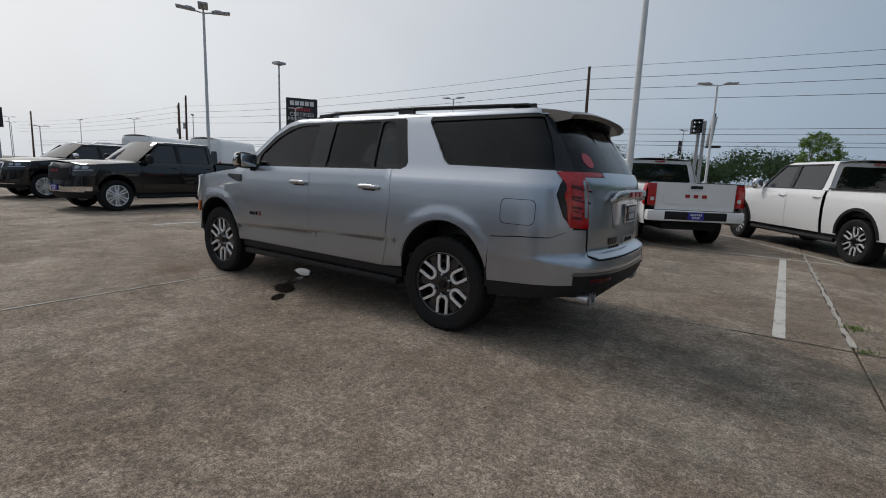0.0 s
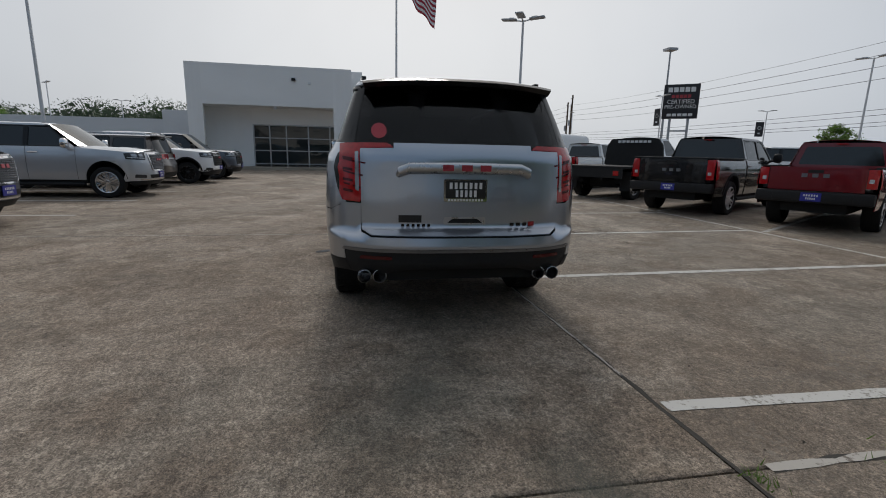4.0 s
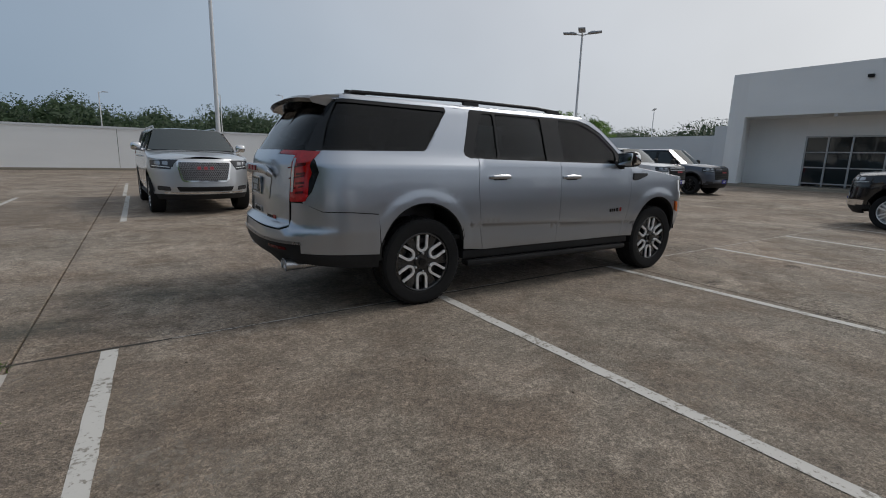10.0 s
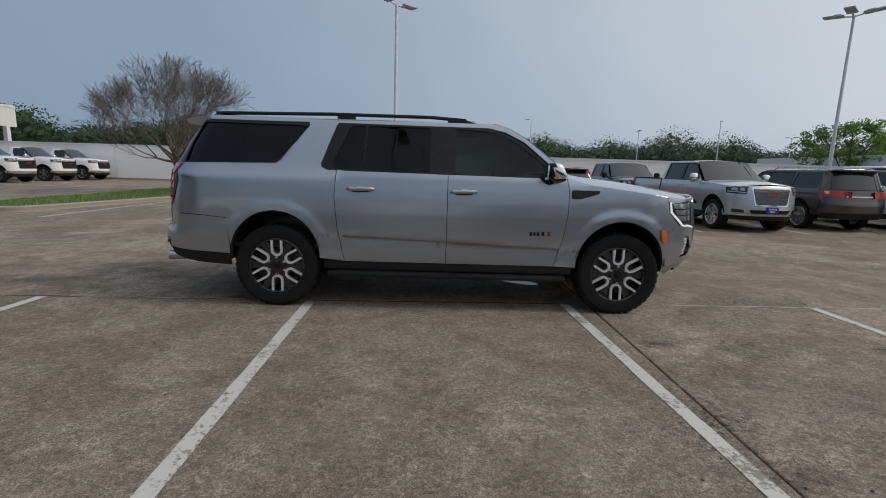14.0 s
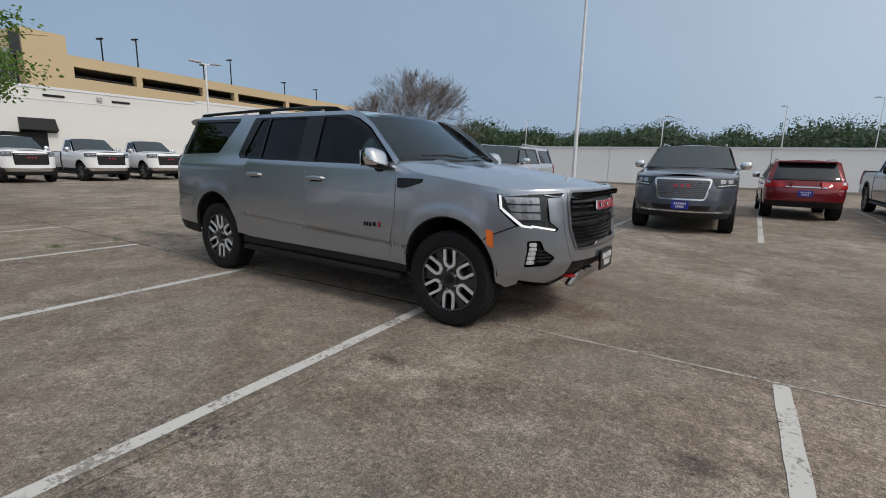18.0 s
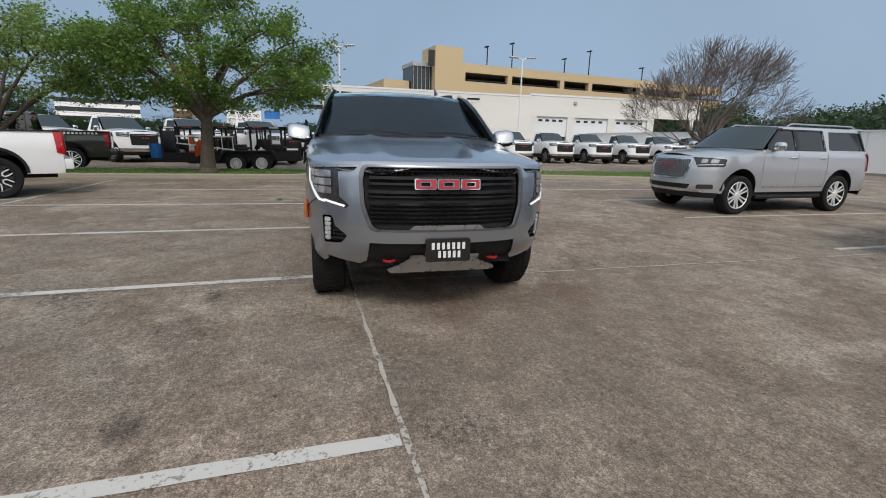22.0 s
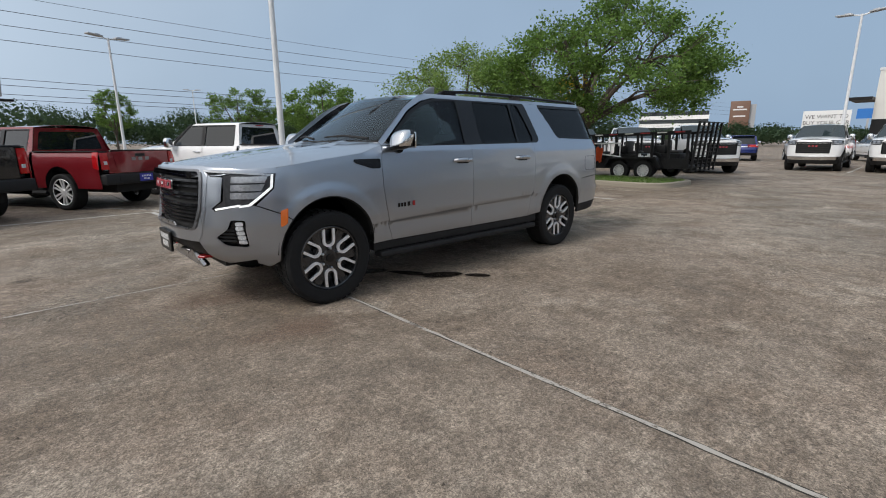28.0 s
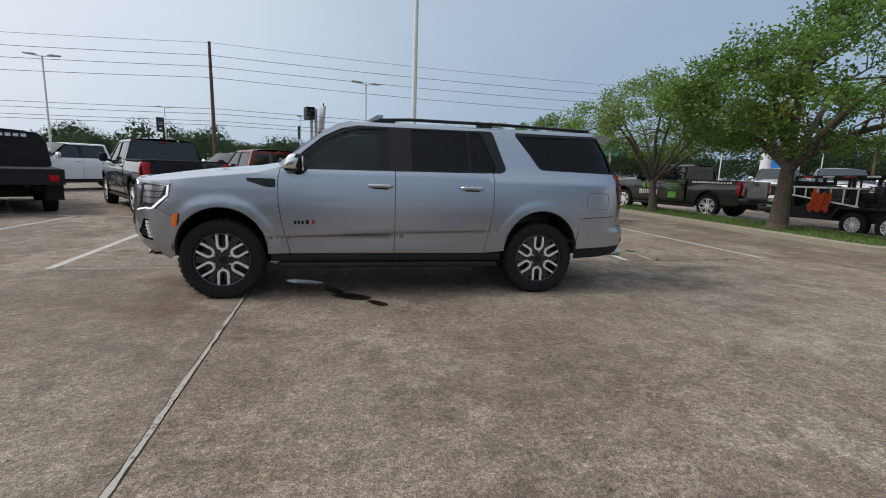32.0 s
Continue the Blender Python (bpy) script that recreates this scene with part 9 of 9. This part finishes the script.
# ---- the landscaper's trailer ----
tr = thing("utility_trailer", "black tandem-axle utility trailer with open rails and ramp gate", "trailer")
tr.matrix_world = pose(-13.85, -3.37, 0, 0, -1.4, 90)
bm = bmesh.new()
box(bm, -2.85, 1.85, -0.98, 0.98, 0.40, 0.48)
part("deck", bm, M["black_steel"], tr)
for sg in (1, -1):
    bm = bmesh.new()
    box(bm, -2.85, 1.85, sg * 1.01 - 0.025, sg * 1.01 + 0.025, 0.40, 0.74)
    part("side_board", bm, M["black_steel"], tr, "solid black lower side")
    bm = bmesh.new()
    box(bm, -2.85, 1.85, sg * 1.01 - 0.035, sg * 1.01 + 0.035, 1.56, 1.64)
    part("side_rail", bm, M["black_steel"], tr)
    for x in (-2.8, -2.35, -1.5, -0.7, 0.1, 0.62, 1.18, 1.78):
        bm = bmesh.new()
        box(bm, x - 0.035, x + 0.035, sg * 1.01 - 0.03, sg * 1.01 + 0.03, 0.74, 1.56)
        part("post", bm, M["black_steel"], tr)
    for k in range(8):
        bm = bmesh.new()
        box(bm, -2.7 + 0.58 * k, -2.38 + 0.58 * k, sg * 1.046, sg * 1.052, 1.585, 1.625)
        part("reflector", bm, M["red_paint"] if k % 2 else M["plate_white"], tr)
    bm = bmesh.new()
    slab(bm, [(-1.05, 0.45), (-0.85, 0.80), (0.85, 0.80), (1.05, 0.45), (0.98, 0.45), (0.81, 0.74), (-0.81, 0.74), (-0.98, 0.45)], sg * 1.04, sg * 1.27, m=Matrix(((1, 0, 0, 0), (0, 0, 1, 0), (0, 1, 0, 0), (0, 0, 0, 1))))
    bmesh.ops.recalc_face_normals(bm, faces=bm.faces)
    part("mudguard", bm, M["black_steel"], tr)
    for x in (-0.44, 0.44):
        wheel(tr, x, sg * 1.14, 0.34, sg, 0.34, 0.20, "six", 0.21, rims=("pole_grey", "plate_white"))
bm = bmesh.new()
box(bm, -2.86, -2.80, -1.0, 1.0, 0.48, 1.50)
part("head_board", bm, M["black_steel"], tr)
bm = bmesh.new()
tube(bm, [(-2.85, 0.6, 0.44), (-4.2, 0.0, 0.46), (-2.85, -0.6, 0.44)], 0.05, 6)
part("drawbar", bm, M["black_steel"], tr)
bm = bmesh.new()
box(bm, -3.6, -2.9, -0.35, 0.35, 0.48, 0.52)
part("drawbar_plate", bm, M["black_steel"], tr)
gate_ = thing("ramp_gate", "", "")
for k_ in ("label", "category"):
    if k_ in gate_:
        del gate_[k_]
gate_.parent = tr
for k in range(6):
    bm = bmesh.new()
    y_ = -1.02 + 0.408 * k
    box(bm, 1.90, 1.96, y_ - 0.035, y_ + 0.035, 0.30, 1.92, m=Matrix.Translation((1.93, 0, 0.3)) @ pose(0, 0, 0, 0, 6, 0) @ Matrix.Translation((-1.93, 0, -0.3)))
    part("bar", bm, M["black_steel"], gate_)
for k in range(14):
    bm = bmesh.new()
    z_ = 0.34 + 0.12 * k
    tube(bm, [(1.93 + 0.105 * (z_ - 0.3), -1.04, z_), (1.93 + 0.105 * (z_ - 0.3), 1.04, z_)], 0.020 if k in (0, 13) else 0.011, 5)
    part("rung", bm, M["black_steel"], gate_)
ld = thing("ladder", "white metal stepladder hung on the trailer side", "ladder")
ld.matrix_world = tr.matrix_world @ pose(-1.40, -1.10, 1.05)
for za, zb in ((0.26, 0.24), (0.02, -0.24)):
    bm = bmesh.new()
    tube(bm, [(-0.95, 0, za), (0.95, 0, zb)], 0.026, 6)
    part("rail", bm, M["plate_white"], ld)
for k in range(6):
    f = k / 5
    bm = bmesh.new()
    tube(bm, [(-0.9 + 1.8 * f, 0, 0.26 - 0.02 * f), (-0.9 + 1.8 * f, 0, 0.02 - 0.25 * f)], 0.02, 6)
    part("rung", bm, M["plate_white"], ld)
cl = thing("work_vest", "orange cloth hung over the ladder", "cloth")
bm = bmesh.new()
n = 8
Q = [[bm.verts.new((-0.30 + 0.6 * i / n + 0.02 * math.sin(j), 0.03 * math.sin(1.7 * i + j) , -0.52 * j / 5 - 0.05 * math.sin(2 * i))) for i in range(n + 1)] for j in range(6)]
for a, b in zip(Q, Q[1:]):
    for i in range(n):
        bm.faces.new((a[i], a[i + 1], b[i + 1], b[i]))
bmesh.ops.solidify(bm, geom=bm.faces[:], thickness=0.012)
part("cloth", bm, M["orange"], cl)
cl.matrix_world = tr.matrix_world @ pose(-1.45, -1.16, 1.16)
for x, y, s in ((-2.0, 0.2, 1.0), (-0.5, -0.1, 0.9), (0.8, 0.2, 1.1)):
    mw = thing("ride_on_mower", "black ride-on mower strapped on the trailer", "lawn mower", "mowers on the trailer")
    mw.matrix_world = tr.matrix_world @ pose(x, y, 0.48)
    bm = bmesh.new()
    box(bm, -0.55, 0.45, -0.42, 0.42, 0.18, 0.42, 0.05)
    box(bm, -0.62, -0.10, -0.30, 0.30, 0.40, 0.72, 0.06)
    part("body", bm, M["black_steel"], mw)
    bm = bmesh.new()
    box(bm, -0.10, 0.32, -0.22, 0.22, 0.42, 0.52, 0.03)
    box(bm, -0.20, -0.08, -0.22, 0.22, 0.50, 0.90, 0.04)
    part("seat", bm, M["leather"], mw)
    for sg in (1, -1):
        bm = bmesh.new()
        tube(bm, [(-0.45, sg * 0.34, 0.5), (-0.45, sg * 0.34, 1.10)], 0.025, 6)
        part("roll_bar", bm, M["black_steel"], mw)
        wheel(mw, -0.38, sg * 0.48, 0.24, sg, 0.24, 0.12, "six", 0.2, rims=("wheel_black", "pole_grey"))
        wheel(mw, 0.55, sg * 0.40, 0.13, sg, 0.13, 0.06, "six", 0.1, rims=("wheel_black", "pole_grey"))
for x in (0.10, 0.42):
    jg = thing("fuel_can", "white plastic jug on the trailer deck", "jug", "jugs on the trailer")
    jg.matrix_world = tr.matrix_world @ pose(x, -0.80, 0.48)
    bm = bmesh.new()
    box(bm, -0.12, 0.12, -0.10, 0.10, 0.0, 0.36, 0.04)
    lathe(bm, [(0.05, 0.34), (0.04, 0.43), (0.001, 0.43)], 10, axis="Z")
    part("body", bm, M["plate_white"], jg)
bl = thing("storage_tub", "blue plastic tub on the trailer drawbar", "tub")
bl.matrix_world = tr.matrix_world @ pose(-3.25, -0.05, 0.52)
bm = bmesh.new()
lathe(bm, [(0.001, 0.0), (0.24, 0.0), (0.29, 0.50), (0.31, 0.52), (0.26, 0.52), (0.22, 0.06), (0.001, 0.06)], 18, axis="Z")
part("body", bm, M["sign_blue"], bl)
cone = thing("traffic_cone", "orange traffic cone with a white band on the trailer deck", "traffic cone")
cone.matrix_world = tr.matrix_world @ pose(-1.95, -0.75, 0.48)
bm = bmesh.new()
box(bm, -0.18, 0.18, -0.18, 0.18, 0, 0.04)
lathe(bm, [(0.14, 0.03), (0.03, 0.85), (0.001, 0.85)], 14, axis="Z")
part("cone", bm, M["orange"], cone)
bm = bmesh.new()
lathe(bm, [(0.104, 0.32), (0.072, 0.54)], 14, axis="Z")
part("band", bm, M["plate_white"], cone)

# brown tower sign and billboard far off
M["sign_brown"] = plain("brown_sign_sheet", (0.16, 0.085, 0.055), 0.5, var=0.1, scale=2)
bt = thing("tower_sign", "tall brown dealer tower sign", "sign")
bt.matrix_world = pose(-126, -32.6, 0, 0, 0, 15)
block("tower", -0.5, 0.5, -2.3, 1.7, 0, 10.2, "sign_brown", bt, "", 0.1)
block("tower_back", -1.8, -0.5, -0.6, 2.9, 0, 9.4, "pole_grey", bt)
for z_, w_ in ((8.1, 1.4), (8.7, 0.6), (6.6, 1.2)):
    block("bar", 0.5, 0.56, -0.3 - w_, -0.3 + w_, z_, z_ + 0.3, "plate_white", bt)
hb = thing("billboard", "pale roadside billboard with dark words", "billboard")
hb.matrix_world = pose(-222, -32.0, 0, 0, 0, 7)
for y_ in (-5, 5):
    block("post", -0.4, 0, y_ - 0.3, y_ + 0.3, 0, 5.5, "pole_grey", hb)
block("panel", -0.4, 0, -7.0, 7.0, 5.2, 11.6, "plate_white", hb)
for i_, wd_ in enumerate(("WE WANT TO", "BUY YOUR CAR")):
    text_on(hb, "sign_word", wd_, 1.9, Matrix.Translation((0.05, 0, 9.4 - 2.2 * i_)) @ pose(0, 0, 0, 90, 0, 90), "banner")
block("side_panel", -0.4, 0, 8.4, 15.0, 8.4, 11.8, "sign_blue", hb)
block("side_post", -0.4, 0, 11.4, 12.0, 0, 8.4, "pole_grey", hb)

# small plants in the joint
V, Fc = [], []
rnd = random.Random(12)
for cx, cy, r_, n in ((-4.73, -1.75, 0.10, 120), (-4.70, -0.92, 0.05, 40)):
    for _ in range(n):
        a, rr = rnd.uniform(0, 6.28), abs(rnd.gauss(0, r_))
        x, y = cx + rr * math.cos(a), cy + rr * math.sin(a)
        k = len(V)
        h, q = rnd.uniform(0.015, 0.05), rnd.uniform(0, 6.28)
        V += [(x - 0.004 * math.cos(q), y - 0.004 * math.sin(q), 0.001), (x + 0.004 * math.cos(q), y + 0.004 * math.sin(q), 0.001), (x + rnd.uniform(-.03, .03), y + rnd.uniform(-.03, .03), h)]
        Fc.append((k, k + 1, k + 2))
me = bpy.data.meshes.new("joint_weeds")
me.from_pydata(V, [], Fc)
me.materials.append(M["leaf"])
tagged(new("joint_weeds", me), "tufts of weed growing from a slab joint", "weeds", kind="stuff")
# grit and leaf litter
V, Fc = [], []
for _ in range(420):
    a, rr = rnd.uniform(0, 6.28), rnd.uniform(2.5, 11)
    x, y = rr * math.cos(a), rr * math.sin(a)
    s = rnd.uniform(0.004, 0.014)
    k = len(V)
    V += [(x + s * math.cos(q + rnd.uniform(-.3, .3)), y + s * math.sin(q), 0.001 + s * 0.3) for q in (0, 2.1, 4.2)] + [(x, y, s * 0.9)]
    Fc += [(k, k + 1, k + 3), (k + 1, k + 2, k + 3), (k + 2, k, k + 3)]
me = bpy.data.meshes.new("grit")
me.from_pydata(V, [], Fc)
me.materials.append(M["bark"])
tagged(new("grit", me), "scattered dark grit and leaf bits", "grit", kind="stuff")

# hedge and planted bed beside the showroom
hd = thing("hedge", "clipped dark green box hedge beside the showroom", "hedge")
hd.matrix_world = pose(35.6, 0.8, 0)
bm = bmesh.new()
box(bm, -0.7, 0.7, -0.95, 0.95, 0.0, 1.40, 0.1)
part("core", bm, M["grass"], hd)
bed = thing("planted_bed", "low planted bed with a concrete kerb", "flower bed", kind="structure")
bm = bmesh.new()
box(bm, 34.2, 34.35, -9.0, 1.9, 0.0, 0.15)
part("kerb", bm, M["kerb"], bed)
bm = bmesh.new()
box(bm, 34.35, 39.5, -9.0, -0.3, 0.0, 0.11)
part("soil", bm, M["grass"], bed)
rnd = random.Random(21)
for nm, n_, fn in (("hedge_leaves", 2600, lambda: (35.6 + 0.78 * rnd.uniform(-1, 1), 0.8 + 1.02 * rnd.uniform(-1, 1), rnd.uniform(0.05, 1.48))), ("low_shrubs", 2600, lambda: (rnd.uniform(34.6, 39.3), rnd.uniform(-8.8, -0.5), abs(rnd.gauss(0.15, 0.16)) + 0.1))):
    V, Fc = [], []
    for _ in range(n_):
        c = Vector(fn())
        a = Vector((rnd.gauss(0, 1), rnd.gauss(0, 1), rnd.gauss(0, 1))).normalized() * rnd.uniform(0.06, 0.13)
        b = a.orthogonal() * 0.6
        k = len(V)
        V += [tuple(c - a), tuple(c + b), tuple(c + a), tuple(c - b)]
        Fc.append((k, k + 1, k + 2, k + 3))
    me = bpy.data.meshes.new(nm)
    me.from_pydata(V, [], Fc)
    me.materials.append(M["woods"])
    ob = new(nm, me)
    if nm == "hedge_leaves":
        ob.parent = hd
        ob.matrix_parent_inverse = hd.matrix_world.inverted()
    else:
        tagged(ob, "low dark green shrubs in the bed", "shrubs", kind="stuff")
lamp_post(35.9, -2.7, 4.95, az=-80, heads=1, far=True)
